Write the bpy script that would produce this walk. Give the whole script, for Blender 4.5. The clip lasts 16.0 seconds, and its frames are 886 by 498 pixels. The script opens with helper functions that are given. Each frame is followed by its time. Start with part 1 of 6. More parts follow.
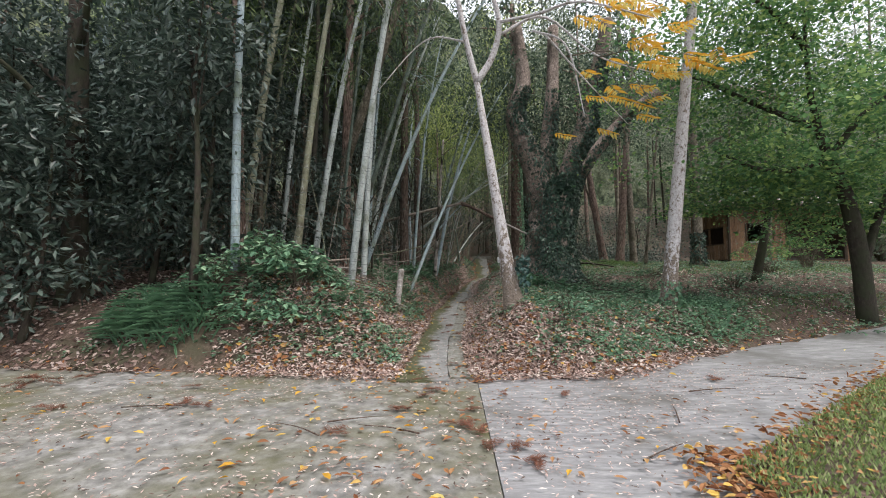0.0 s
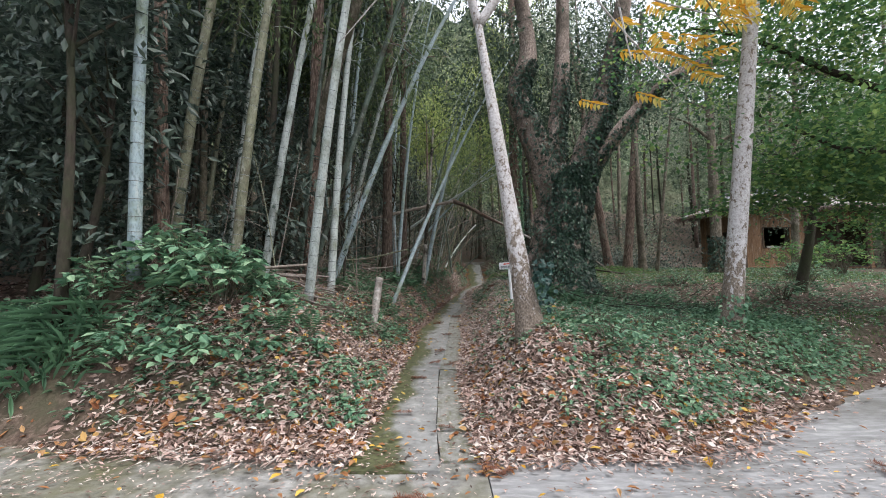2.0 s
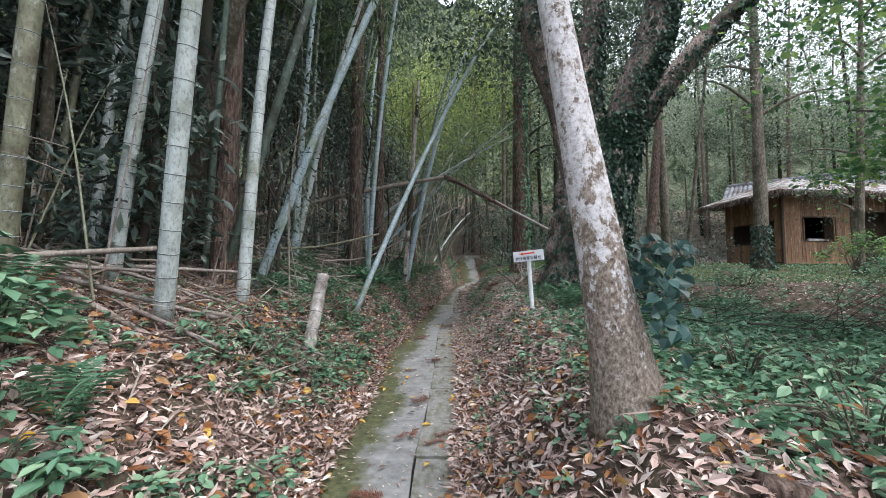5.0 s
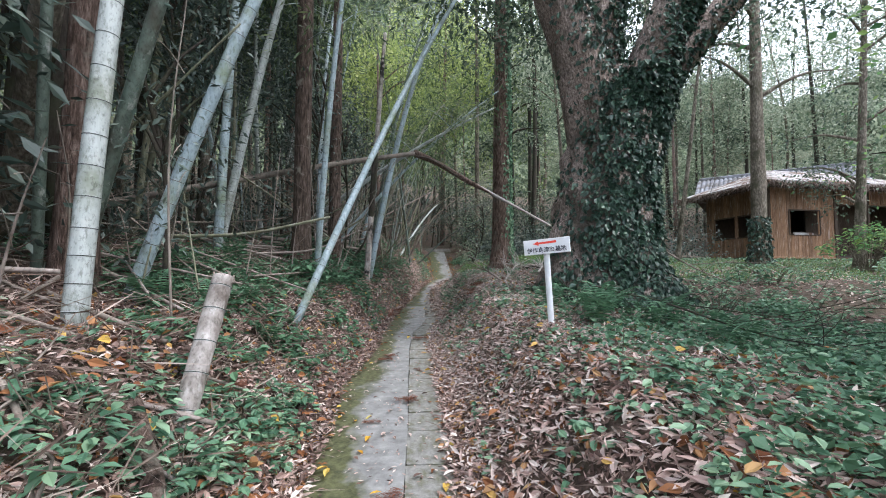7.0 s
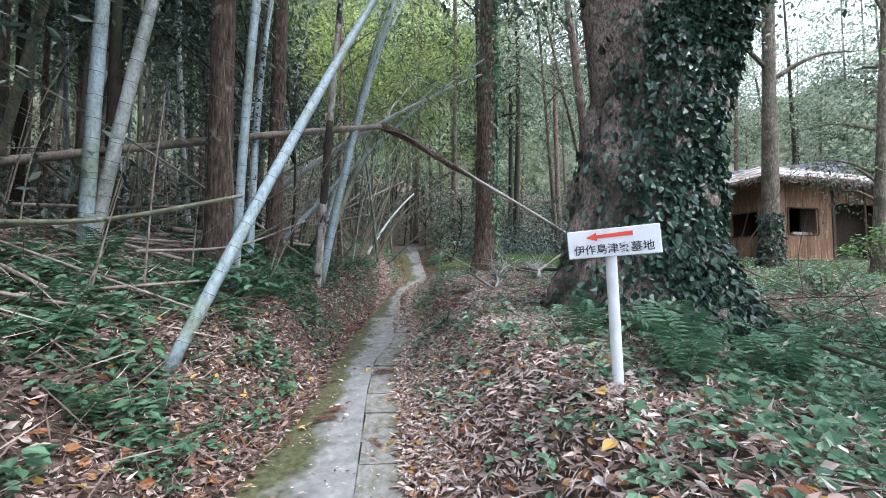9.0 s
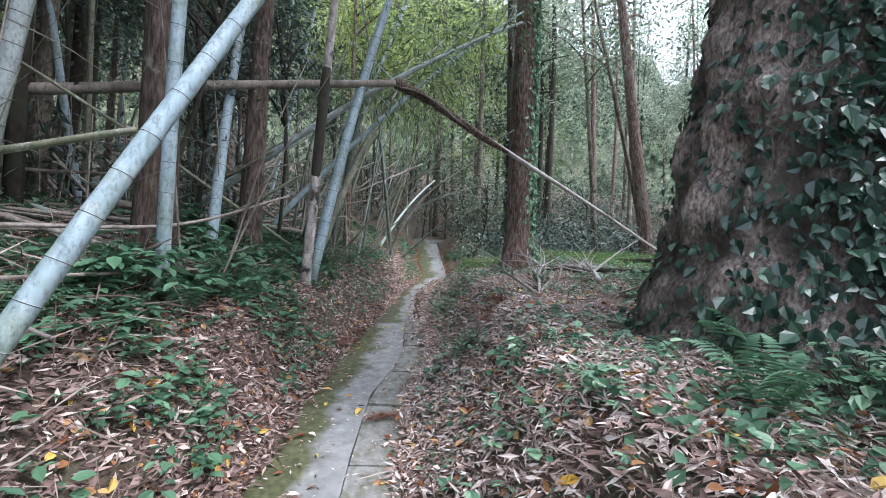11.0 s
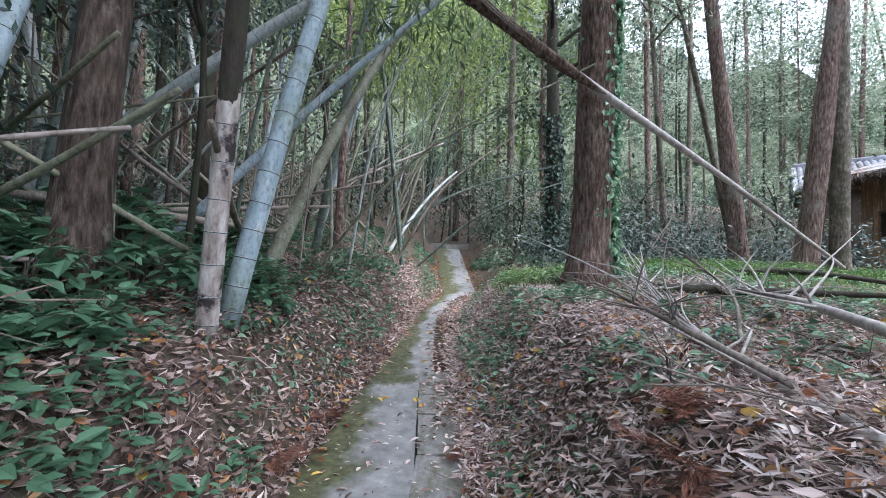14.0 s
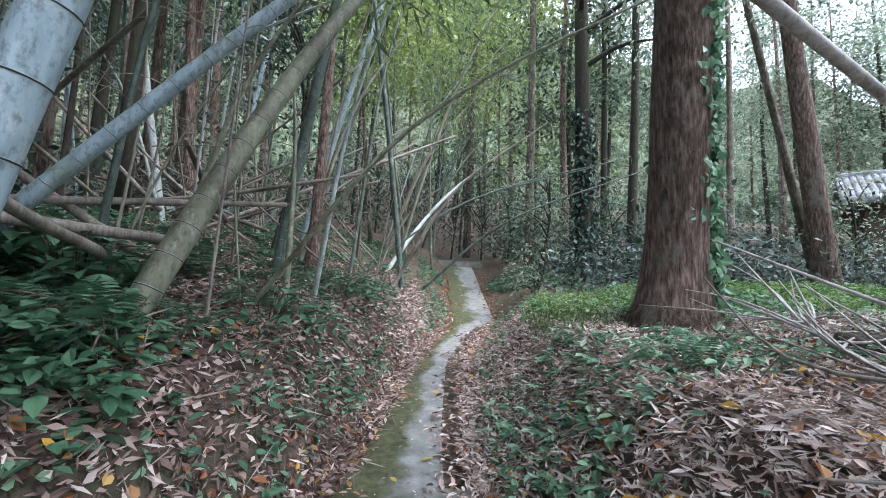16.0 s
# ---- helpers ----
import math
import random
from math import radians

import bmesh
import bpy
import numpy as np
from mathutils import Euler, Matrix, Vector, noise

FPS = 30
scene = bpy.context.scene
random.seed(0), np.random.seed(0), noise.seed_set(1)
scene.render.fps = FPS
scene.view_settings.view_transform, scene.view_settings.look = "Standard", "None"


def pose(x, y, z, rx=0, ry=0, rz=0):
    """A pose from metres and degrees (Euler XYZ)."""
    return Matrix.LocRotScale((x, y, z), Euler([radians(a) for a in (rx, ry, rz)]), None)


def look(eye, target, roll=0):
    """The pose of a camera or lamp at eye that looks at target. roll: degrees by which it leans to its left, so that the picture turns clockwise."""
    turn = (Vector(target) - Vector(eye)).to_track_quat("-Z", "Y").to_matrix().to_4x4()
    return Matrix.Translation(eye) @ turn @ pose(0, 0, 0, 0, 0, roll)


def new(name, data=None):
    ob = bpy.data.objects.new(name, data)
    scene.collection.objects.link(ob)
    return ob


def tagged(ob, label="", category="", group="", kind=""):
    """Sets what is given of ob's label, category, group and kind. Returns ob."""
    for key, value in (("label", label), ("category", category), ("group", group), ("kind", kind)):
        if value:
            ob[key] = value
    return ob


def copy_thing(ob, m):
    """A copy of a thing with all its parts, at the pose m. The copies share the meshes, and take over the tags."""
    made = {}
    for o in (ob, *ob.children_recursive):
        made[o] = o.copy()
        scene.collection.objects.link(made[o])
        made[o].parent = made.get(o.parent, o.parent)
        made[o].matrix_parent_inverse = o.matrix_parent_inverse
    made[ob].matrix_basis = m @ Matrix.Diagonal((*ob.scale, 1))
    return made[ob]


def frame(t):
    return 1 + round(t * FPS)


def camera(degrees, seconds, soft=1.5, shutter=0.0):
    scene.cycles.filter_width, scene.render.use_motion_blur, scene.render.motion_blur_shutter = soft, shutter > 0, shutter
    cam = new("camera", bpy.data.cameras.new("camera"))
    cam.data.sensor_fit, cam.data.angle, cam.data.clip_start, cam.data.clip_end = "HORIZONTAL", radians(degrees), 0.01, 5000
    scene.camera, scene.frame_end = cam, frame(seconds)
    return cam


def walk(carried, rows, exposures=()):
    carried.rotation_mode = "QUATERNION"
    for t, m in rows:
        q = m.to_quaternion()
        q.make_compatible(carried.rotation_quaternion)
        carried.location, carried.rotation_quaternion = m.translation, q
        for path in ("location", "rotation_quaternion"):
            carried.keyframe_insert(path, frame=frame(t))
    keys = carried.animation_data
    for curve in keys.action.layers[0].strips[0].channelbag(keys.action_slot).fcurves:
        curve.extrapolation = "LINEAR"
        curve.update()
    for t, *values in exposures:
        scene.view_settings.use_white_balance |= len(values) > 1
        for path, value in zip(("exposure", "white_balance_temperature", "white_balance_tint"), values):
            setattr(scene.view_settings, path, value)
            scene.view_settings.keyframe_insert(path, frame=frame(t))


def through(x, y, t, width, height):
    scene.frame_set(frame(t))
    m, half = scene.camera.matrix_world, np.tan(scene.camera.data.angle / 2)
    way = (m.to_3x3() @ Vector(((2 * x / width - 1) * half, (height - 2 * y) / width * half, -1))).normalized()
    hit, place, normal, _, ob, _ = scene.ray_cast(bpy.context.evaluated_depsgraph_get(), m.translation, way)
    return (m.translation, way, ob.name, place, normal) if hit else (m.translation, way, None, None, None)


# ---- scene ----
cam = camera(93.2, 16.0, 1.0)
EXPOSURES = [(0.0, 0.56, 6450, 12), (3.5, 0.94, 6050, 11), (6.0, 1.12, 5950, 12), (7.0, 1.32, 5880, 13), (9.0, 1.58, 5680, 13), (11.5, 1.7, 5600, 15), (12.5, 1.82, 5560, 18), (16.0, 1.84, 5520, 12)]
PATH = [
    (0, (0.023, -0.258, 1.564), (-0.025, 1.737, 1.696), -0.2),
    (0.5, (0.01, 0.346, 1.612), (-0.032, 2.34, 1.762), -0.2),
    (1, (-0.027, 0.999, 1.617), (-0.065, 2.993, 1.765), -0.2),
    (1.5, (-0.054, 1.609, 1.642), (-0.07, 3.604, 1.788), -0.1),
    (2, (-0.008, 2.258, 1.674), (-0.01, 4.252, 1.833), -0.1),
    (2.5, (0.1, 2.881, 1.711), (0.109, 4.875, 1.869), 0.0),
    (3, (0.161, 3.508, 1.701), (0.169, 5.502, 1.861), 0.1),
    (3.5, (0.199, 4.138, 1.685), (0.2, 6.131, 1.851), 0.2),
    (3.7, (0.2, 4.388, 1.7), (0.202, 6.382, 1.864), 0.25),
    (5.8, (-0.008, 6.884, 1.784), (0.092, 8.878, 1.911), 0.1),
    (6, (-0.02, 7.118, 1.814), (0.098, 9.111, 1.941), 0.1),
    (6.5, (-0.045, 7.667, 1.798), (0.124, 9.657, 1.906), 0.2),
    (7, (-0.026, 8.225, 1.811), (0.186, 10.21, 1.919), 0.2),
    (7.5, (0.023, 8.781, 1.844), (0.28, 10.761, 1.951), 0.3),
    (8, (0.069, 9.359, 1.899), (0.36, 11.334, 2.007), 0.4),
    (8.5, (0.15, 9.924, 1.921), (0.476, 11.895, 2.028), 0.4),
    (9, (0.202, 10.478, 1.926), (0.541, 12.446, 2.026), 0.4),
    (9.2, (0.214, 10.691, 1.966), (0.549, 12.66, 2.058), 0.4),
    (11.3, (0.43, 12.737, 1.925), (0.667, 14.721, 1.997), 2.1),
    (11.5, (0.421, 12.969, 1.915), (0.65, 14.955, 1.984), 2.0),
    (12, (0.383, 13.512, 1.978), (0.584, 15.5, 2.05), 1.9),
    (12.5, (0.417, 14.1, 2.035), (0.598, 16.09, 2.112), 1.8),
    (13, (0.465, 14.667, 2.039), (0.637, 16.657, 2.13), 1.8),
    (13.5, (0.524, 15.212, 2.061), (0.699, 17.202, 2.156), 1.9),
    (14, (0.563, 15.753, 2.067), (0.733, 17.743, 2.17), 2.0),
    (14.5, (0.547, 16.283, 2.116), (0.705, 18.273, 2.237), 2.0),
    (15, (0.587, 16.828, 2.174), (0.744, 18.817, 2.315), 2.0),
    (15.5, (0.624, 17.364, 2.194), (0.771, 19.351, 2.36), 2.1),
    (16, (0.688, 17.872, 2.207), (0.814, 19.859, 2.389), 2.2),
]
walk(cam, [(t, look(eye, target, roll)) for t, eye, target, roll in PATH], EXPOSURES)

# ---- world, sun, exposure ----
world = bpy.data.worlds.new("world")
scene.world = world
world.use_nodes = True
wn = world.node_tree.nodes
sky = wn.new("ShaderNodeTexSky")
sky.sky_type = "NISHITA"
sky.sun_disc = False
sky.sun_elevation, sky.sun_rotation = radians(52), radians(120)
sky.air_density, sky.dust_density, sky.ozone_density = 1.0, 4.0, 1.0
wn["Background"].inputs["Strength"].default_value = 0.15
cloud = wn.new("ShaderNodeMix")
cloud.data_type = "RGBA"
cloud.inputs[0].default_value = 0.6
cloud.inputs[7].default_value = (9.0, 9.2, 9.4, 1)
world.node_tree.links.new(sky.outputs["Color"], cloud.inputs[6])
world.node_tree.links.new(cloud.outputs[2], wn["Background"].inputs["Color"])
sun = new("sun", bpy.data.lights.new("sun", "SUN"))
sun.data.energy, sun.data.angle, sun.data.color = 1.4, radians(14), (1.0, 0.95, 0.88)
sun.matrix_world = look((0, 0, 60), (-26, 20, 0))


# ---- materials ----
def shader(name):
    m = bpy.data.materials.new(name)
    m.use_nodes = True
    return m, m.node_tree.nodes, m.node_tree.links, m.node_tree.nodes["Principled BSDF"]


def ramp(nodes, links, src, stops):
    r = nodes.new("ShaderNodeValToRGB")
    el = r.color_ramp.elements
    while len(el) < len(stops):
        el.new(0.5)
    for e, (p, c) in zip(el, stops):
        e.position, e.color = p, (*c, 1)
    links.new(src, r.inputs[0])
    return r.outputs[0]


def noise_out(nodes, links, scale, detail=4, stretch=None, rough=0.6, out="Fac"):
    tc = nodes.new("ShaderNodeTexCoord")
    n = nodes.new("ShaderNodeTexNoise")
    n.inputs["Scale"].default_value, n.inputs["Detail"].default_value, n.inputs["Roughness"].default_value = scale, detail, rough
    src = tc.outputs["Object"]
    if stretch:
        mp = nodes.new("ShaderNodeMapping")
        mp.inputs["Scale"].default_value = stretch
        links.new(src, mp.inputs[0])
        src = mp.outputs[0]
    links.new(src, n.inputs["Vector"])
    return n.outputs[out]


def blend(nodes, links, fac, a, b, mode="MIX"):
    m = nodes.new("ShaderNodeMix")
    m.data_type, m.blend_type = "RGBA", mode
    for sock, v in ((m.inputs[0], fac), (m.inputs[6], a), (m.inputs[7], b)):
        if isinstance(v, (int, float)):
            sock.default_value = v
        elif isinstance(v, tuple):
            sock.default_value = (*v, 1)
        else:
            links.new(v, sock)
    return m.outputs[2]


def bump(nodes, links, bsdf, height, strength, dist):
    b = nodes.new("ShaderNodeBump")
    b.inputs["Strength"].default_value, b.inputs["Distance"].default_value = strength, dist
    links.new(height, b.inputs["Height"])
    links.new(b.outputs[0], bsdf.inputs["Normal"])


def surface(name, stops, scale, rough=0.85, stains=None, stain_scale=0.7, stretch=None, bump_scale=None, depth=0.01, strength=0.6, spread=(0.45, 0.62)):
    """Two scales of noise: a fine colour ramp, and stains of a second colour over it."""
    m, n, l, b = shader(name)
    fine = noise_out(n, l, scale, 6, stretch, 0.65)
    col = ramp(n, l, fine, stops)
    if stains:
        big = noise_out(n, l, stain_scale, 5, None, 0.7)
        mask = ramp(n, l, big, [(spread[0], (0, 0, 0)), (spread[1], (1, 1, 1))])
        col = blend(n, l, mask, col, stains)
    l.new(col, b.inputs["Base Color"])
    b.inputs["Roughness"].default_value = rough
    b.inputs["Specular IOR Level"].default_value = 0.3
    h = noise_out(n, l, bump_scale or scale * 2, 6, stretch, 0.7)
    bump(n, l, b, h, strength, depth)
    return m


def leafy(name, stops, rough=0.5, through=0.3, spec=0.35):
    """Each leaf takes its own colour from the ramp; light passes through it in part."""
    m, n, l, b = shader(name)
    geo = n.new("ShaderNodeNewGeometry")
    col = ramp(n, l, geo.outputs["Random Per Island"], stops)
    l.new(col, b.inputs["Base Color"])
    b.inputs["Roughness"].default_value = rough
    b.inputs["Specular IOR Level"].default_value = spec
    tr = n.new("ShaderNodeBsdfTranslucent")
    l.new(col, tr.inputs["Color"])
    mx = n.new("ShaderNodeMixShader")
    mx.inputs[0].default_value = through
    l.new(b.outputs[0], mx.inputs[1])
    l.new(tr.outputs[0], mx.inputs[2])
    l.new(mx.outputs[0], n["Material Output"].inputs[0])
    return m


M_SOIL = surface("soil", [(0.34, (0.035, 0.023, 0.017)), (0.5, (0.095, 0.065, 0.05)), (0.66, (0.2, 0.145, 0.115))], 16, 0.95, (0.07, 0.065, 0.04), 0.9, depth=0.04, bump_scale=14)
M_CONC = surface("concrete", [(0.34, (0.13, 0.128, 0.12)), (0.52, (0.25, 0.245, 0.23)), (0.68, (0.4, 0.395, 0.38))], 5, 0.85, (0.125, 0.12, 0.06), 0.35, bump_scale=45, depth=0.008, strength=0.7, spread=(0.42, 0.62))
M_CONC_R = surface("broomed_concrete", [(0.34, (0.19, 0.19, 0.19)), (0.52, (0.28, 0.28, 0.285)), (0.68, (0.39, 0.39, 0.39))], 3.2, 0.75, (0.15, 0.148, 0.138), 0.6, (1.0, 4.0, 1.0), 30, 0.005, spread=(0.5, 0.66))
def mossy_path():
    m, n, l, b = shader("mossy_path_concrete")
    fine = ramp(n, l, noise_out(n, l, 7, 6), [(0.3, (0.15, 0.15, 0.145)), (0.6, (0.27, 0.27, 0.26)), (0.75, (0.37, 0.37, 0.36))])
    moss = ramp(n, l, noise_out(n, l, 16, 5), [(0.35, (0.04, 0.045, 0.018)), (0.65, (0.11, 0.115, 0.05))])
    uv = n.new("ShaderNodeUVMap")
    uv.uv_map = "across"
    sep = n.new("ShaderNodeSeparateXYZ")
    l.new(uv.outputs[0], sep.inputs[0])
    off = n.new("ShaderNodeMath")
    off.operation = "SUBTRACT"
    off.inputs[0].default_value = 0.62
    l.new(sep.outputs[0], off.inputs[1])
    add = n.new("ShaderNodeMath")
    add.operation = "MULTIPLY_ADD"
    l.new(noise_out(n, l, 1.1, 5, None, 0.65), add.inputs[0])
    add.inputs[1].default_value = 1.5
    l.new(off.outputs[0], add.inputs[2])
    mask = ramp(n, l, add.outputs[0], [(0.8, (0, 0, 0)), (1.0, (1, 1, 1))])
    l.new(blend(n, l, mask, fine, moss), b.inputs["Base Color"])
    b.inputs["Roughness"].default_value = 0.7
    bump(n, l, b, noise_out(n, l, 40, 6), 0.5, 0.008)
    return m


M_PATH = mossy_path()
M_PAVER = surface("paver_concrete", [(0.3, (0.16, 0.16, 0.145)), (0.6, (0.27, 0.265, 0.245)), (0.75, (0.36, 0.355, 0.33))], 9, 0.8, (0.11, 0.11, 0.06), 2.0, bump_scale=50, depth=0.005)
M_HILL = surface("wooded_hillside", [(0.36, (0.02, 0.032, 0.02)), (0.5, (0.09, 0.125, 0.07)), (0.64, (0.24, 0.28, 0.17))], 0.9, 0.95, (0.16, 0.17, 0.11), 0.09, bump_scale=0.8, depth=0.8, strength=1.0)
M_BARK = surface("brown_bark", [(0.32, (0.03, 0.02, 0.015)), (0.5, (0.14, 0.095, 0.075)), (0.68, (0.33, 0.25, 0.21))], 9, 0.95, (0.2, 0.185, 0.15), 2.2, (3.0, 3.0, 0.6), 11, 0.06, 1.0, (0.54, 0.66))
M_BARK_G = surface("grey_bark", [(0.32, (0.05, 0.042, 0.032)), (0.5, (0.16, 0.135, 0.105)), (0.68, (0.33, 0.295, 0.24))], 10, 0.95, (0.075, 0.07, 0.045), 2.0, (2.5, 2.5, 0.8), 14, 0.04, 1.0)
M_BARK_D = surface("dark_patchy_bark", [(0.32, (0.02, 0.014, 0.011)), (0.5, (0.09, 0.065, 0.05)), (0.68, (0.2, 0.155, 0.13))], 9, 0.95, (0.26, 0.24, 0.2), 2.6, (3.0, 3.0, 0.6), 11, 0.05, 1.0, (0.6, 0.68))
M_CAMPHOR = surface("fissured_bark", [(0.32, (0.04, 0.03, 0.025)), (0.5, (0.3, 0.235, 0.2)), (0.66, (0.56, 0.47, 0.42))], 20, 0.95, (0.09, 0.075, 0.06), 0.8, (2.0, 2.0, 0.9), 10, 0.06, 1.0)
def pale_bark():
    """Grey-white lichen skin, flaking to brown; the foot is bare brown bark."""
    m, n, l, b = shader("pale_lichened_bark")
    brown = ramp(n, l, noise_out(n, l, 34, 7, (1.3, 1.3, 0.9), 0.72), [(0.36, (0.05, 0.037, 0.028)), (0.5, (0.17, 0.135, 0.105)), (0.66, (0.34, 0.29, 0.25))])
    white = ramp(n, l, noise_out(n, l, 30, 6, None, 0.7), [(0.34, (0.24, 0.215, 0.2)), (0.5, (0.47, 0.45, 0.45)), (0.7, (0.62, 0.6, 0.61))])
    geo = n.new("ShaderNodeNewGeometry")
    sep = n.new("ShaderNodeSeparateXYZ")
    l.new(geo.outputs["Position"], sep.inputs[0])
    hi = n.new("ShaderNodeMapRange")
    hi.inputs["From Min"].default_value, hi.inputs["From Max"].default_value = 1.0, 2.5
    hi.inputs["To Min"].default_value, hi.inputs["To Max"].default_value = -0.14, 0.09
    l.new(sep.outputs[2], hi.inputs[0])
    add = n.new("ShaderNodeMath")
    add.operation = "ADD"
    l.new(noise_out(n, l, 11, 7, (1.2, 1.2, 0.8), 0.72), add.inputs[0])
    l.new(hi.outputs[0], add.inputs[1])
    mask = ramp(n, l, add.outputs[0], [(0.5, (0, 0, 0)), (0.54, (1, 1, 1))])
    l.new(blend(n, l, mask, brown, white), b.inputs["Base Color"])
    b.inputs["Roughness"].default_value = 0.88
    bump(n, l, b, noise_out(n, l, 22, 6, None, 0.7), 0.8, 0.014)
    return m


M_PALE = pale_bark()
M_DARKBARK = surface("dark_bark", [(0.3, (0.018, 0.014, 0.011)), (0.6, (0.055, 0.045, 0.036)), (0.75, (0.1, 0.08, 0.065))], 10, 0.95, (0.04, 0.045, 0.025), 1.5, (2, 2, 0.7), 14, 0.02, 0.9)
M_WOODGREY = surface("dead_culm", [(0.3, (0.14, 0.115, 0.095)), (0.6, (0.3, 0.26, 0.22)), (0.75, (0.42, 0.38, 0.33))], 12, 0.8, (0.1, 0.085, 0.07), 2.0, (4, 4, 0.5), 20, 0.006)


def bamboo_skin(name, a, b2, dirt):
    m = surface(name, [(0.3, a), (0.7, b2)], 5, 0.5, dirt, 1.7, (3.0, 3.0, 0.8), 30, 0.002, 0.3, (0.48, 0.66))
    n, l, b = m.node_tree.nodes, m.node_tree.links, m.node_tree.nodes["Principled BSDF"]
    col = b.inputs["Base Color"].links[0].from_socket
    speck = ramp(n, l, noise_out(n, l, 34, 5, (1, 1, 0.5), 0.7), [(0.36, (0.45, 0.45, 0.42)), (0.5, (1, 1, 1))])
    lichen = ramp(n, l, noise_out(n, l, 7, 6, (1.5, 1.5, 0.7), 0.75), [(0.56, (0, 0, 0)), (0.68, (0.55, 0.55, 0.55))])
    l.new(blend(n, l, 0.8, blend(n, l, lichen, col, (0.5, 0.51, 0.48)), speck, "MULTIPLY"), b.inputs["Base Color"])
    return m


M_BAM_BLUE = bamboo_skin("waxy_blue_green_bamboo", (0.22, 0.29, 0.31), (0.37, 0.45, 0.49), (0.2, 0.25, 0.19))
M_BAM_GREY = bamboo_skin("grey_green_bamboo", (0.3, 0.335, 0.32), (0.48, 0.52, 0.51), (0.2, 0.225, 0.18))
M_BAM_OLD = bamboo_skin("aged_olive_bamboo", (0.13, 0.14, 0.09), (0.26, 0.26, 0.18), (0.1, 0.09, 0.06))
M_BAM_DARK = bamboo_skin("dark_green_bamboo", (0.07, 0.1, 0.08), (0.14, 0.18, 0.15), (0.06, 0.06, 0.045))
M_BAM_DEAD = bamboo_skin("dead_brown_bamboo", (0.2, 0.165, 0.14), (0.36, 0.31, 0.28), (0.09, 0.07, 0.06))
M_BLOTCHED = surface("blotched_dead_bamboo", [(0.34, (0.15, 0.12, 0.1)), (0.5, (0.33, 0.29, 0.26)), (0.66, (0.52, 0.49, 0.45))], 7, 0.6, (0.025, 0.02, 0.018), 2.6, (2.0, 2.0, 0.7), 26, 0.003, 0.4, (0.54, 0.6))
M_SPLIT = bamboo_skin("split_pale_bamboo", (0.32, 0.29, 0.27), (0.55, 0.51, 0.48), (0.14, 0.115, 0.1))
M_NODE, _n, _l, _b = shader("node_dark")
_b.inputs["Base Color"].default_value, _b.inputs["Roughness"].default_value = (0.03, 0.035, 0.03, 1), 0.7
M_WAX, _n, _l, _b = shader("node_wax")
_b.inputs["Base Color"].default_value, _b.inputs["Roughness"].default_value = (0.36, 0.39, 0.38, 1), 0.7

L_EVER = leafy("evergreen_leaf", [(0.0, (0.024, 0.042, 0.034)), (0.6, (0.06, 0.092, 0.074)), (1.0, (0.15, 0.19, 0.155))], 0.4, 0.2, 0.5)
# Two copies of the bamboo leaf: grove shade in this colour, brighter next
L_SHADED_BAMBOO = leafy("shaded_bamboo_leaf", [(0.0, (0.045, 0.08, 0.04)), (0.6, (0.1, 0.15, 0.065)), (1.0, (0.22, 0.27, 0.12))], 0.55, 0.4)
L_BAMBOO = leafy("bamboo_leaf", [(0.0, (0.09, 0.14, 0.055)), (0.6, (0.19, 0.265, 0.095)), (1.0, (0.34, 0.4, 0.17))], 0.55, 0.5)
L_MAPLE = leafy("maple_leaf", [(0.0, (0.06, 0.14, 0.06)), (0.6, (0.14, 0.27, 0.1)), (1.0, (0.34, 0.45, 0.15))], 0.6, 0.55)
# Bamboo leaf with the glow of skylight painted into its colour
L_SKYLIT = leafy("skylit_bamboo_leaf", [(0.0, (0.16, 0.22, 0.06)), (0.6, (0.34, 0.42, 0.13)), (1.0, (0.56, 0.6, 0.28))], 0.55, 0.6)
# Haze and sky glow of the far crowns, put into the leaf colour
L_HAZY = leafy("hazy_woodland_leaf", [(0.0, (0.16, 0.21, 0.15)), (0.5, (0.34, 0.4, 0.29)), (1.0, (0.58, 0.6, 0.5))], 0.55, 0.6)
L_LAWN = leafy("lawn_blade", [(0.0, (0.12, 0.19, 0.06)), (0.7, (0.25, 0.33, 0.11)), (1.0, (0.45, 0.47, 0.24))], 0.6, 0.3)
L_FAR = leafy("woodland_leaf", [(0.0, (0.035, 0.06, 0.042)), (0.5, (0.07, 0.11, 0.075)), (1.0, (0.17, 0.21, 0.14))], 0.55, 0.35)
# Lighter copy of the woodland leaf, its skylight put into the colour
L_LIGHT = leafy("lit_woodland_leaf", [(0.0, (0.11, 0.16, 0.105)), (0.5, (0.23, 0.29, 0.19)), (1.0, (0.42, 0.46, 0.34))], 0.55, 0.55)
L_IVY = leafy("ivy_leaf", [(0.0, (0.016, 0.036, 0.024)), (0.7, (0.035, 0.075, 0.05)), (1.0, (0.08, 0.14, 0.09))], 0.4, 0.12, 0.5)
L_IVYBLUE = leafy("blue_ivy_leaf", [(0.0, (0.018, 0.05, 0.042)), (1.0, (0.05, 0.115, 0.1))], 0.45, 0.2, 0.45)
L_HERB = leafy("herb_leaf", [(0.0, (0.05, 0.12, 0.07)), (0.5, (0.13, 0.26, 0.155)), (1.0, (0.3, 0.44, 0.27))], 0.45, 0.3, 0.5)
L_FERN = leafy("fern_leaf", [(0.0, (0.06, 0.13, 0.075)), (1.0, (0.14, 0.27, 0.15))], 0.55, 0.3)
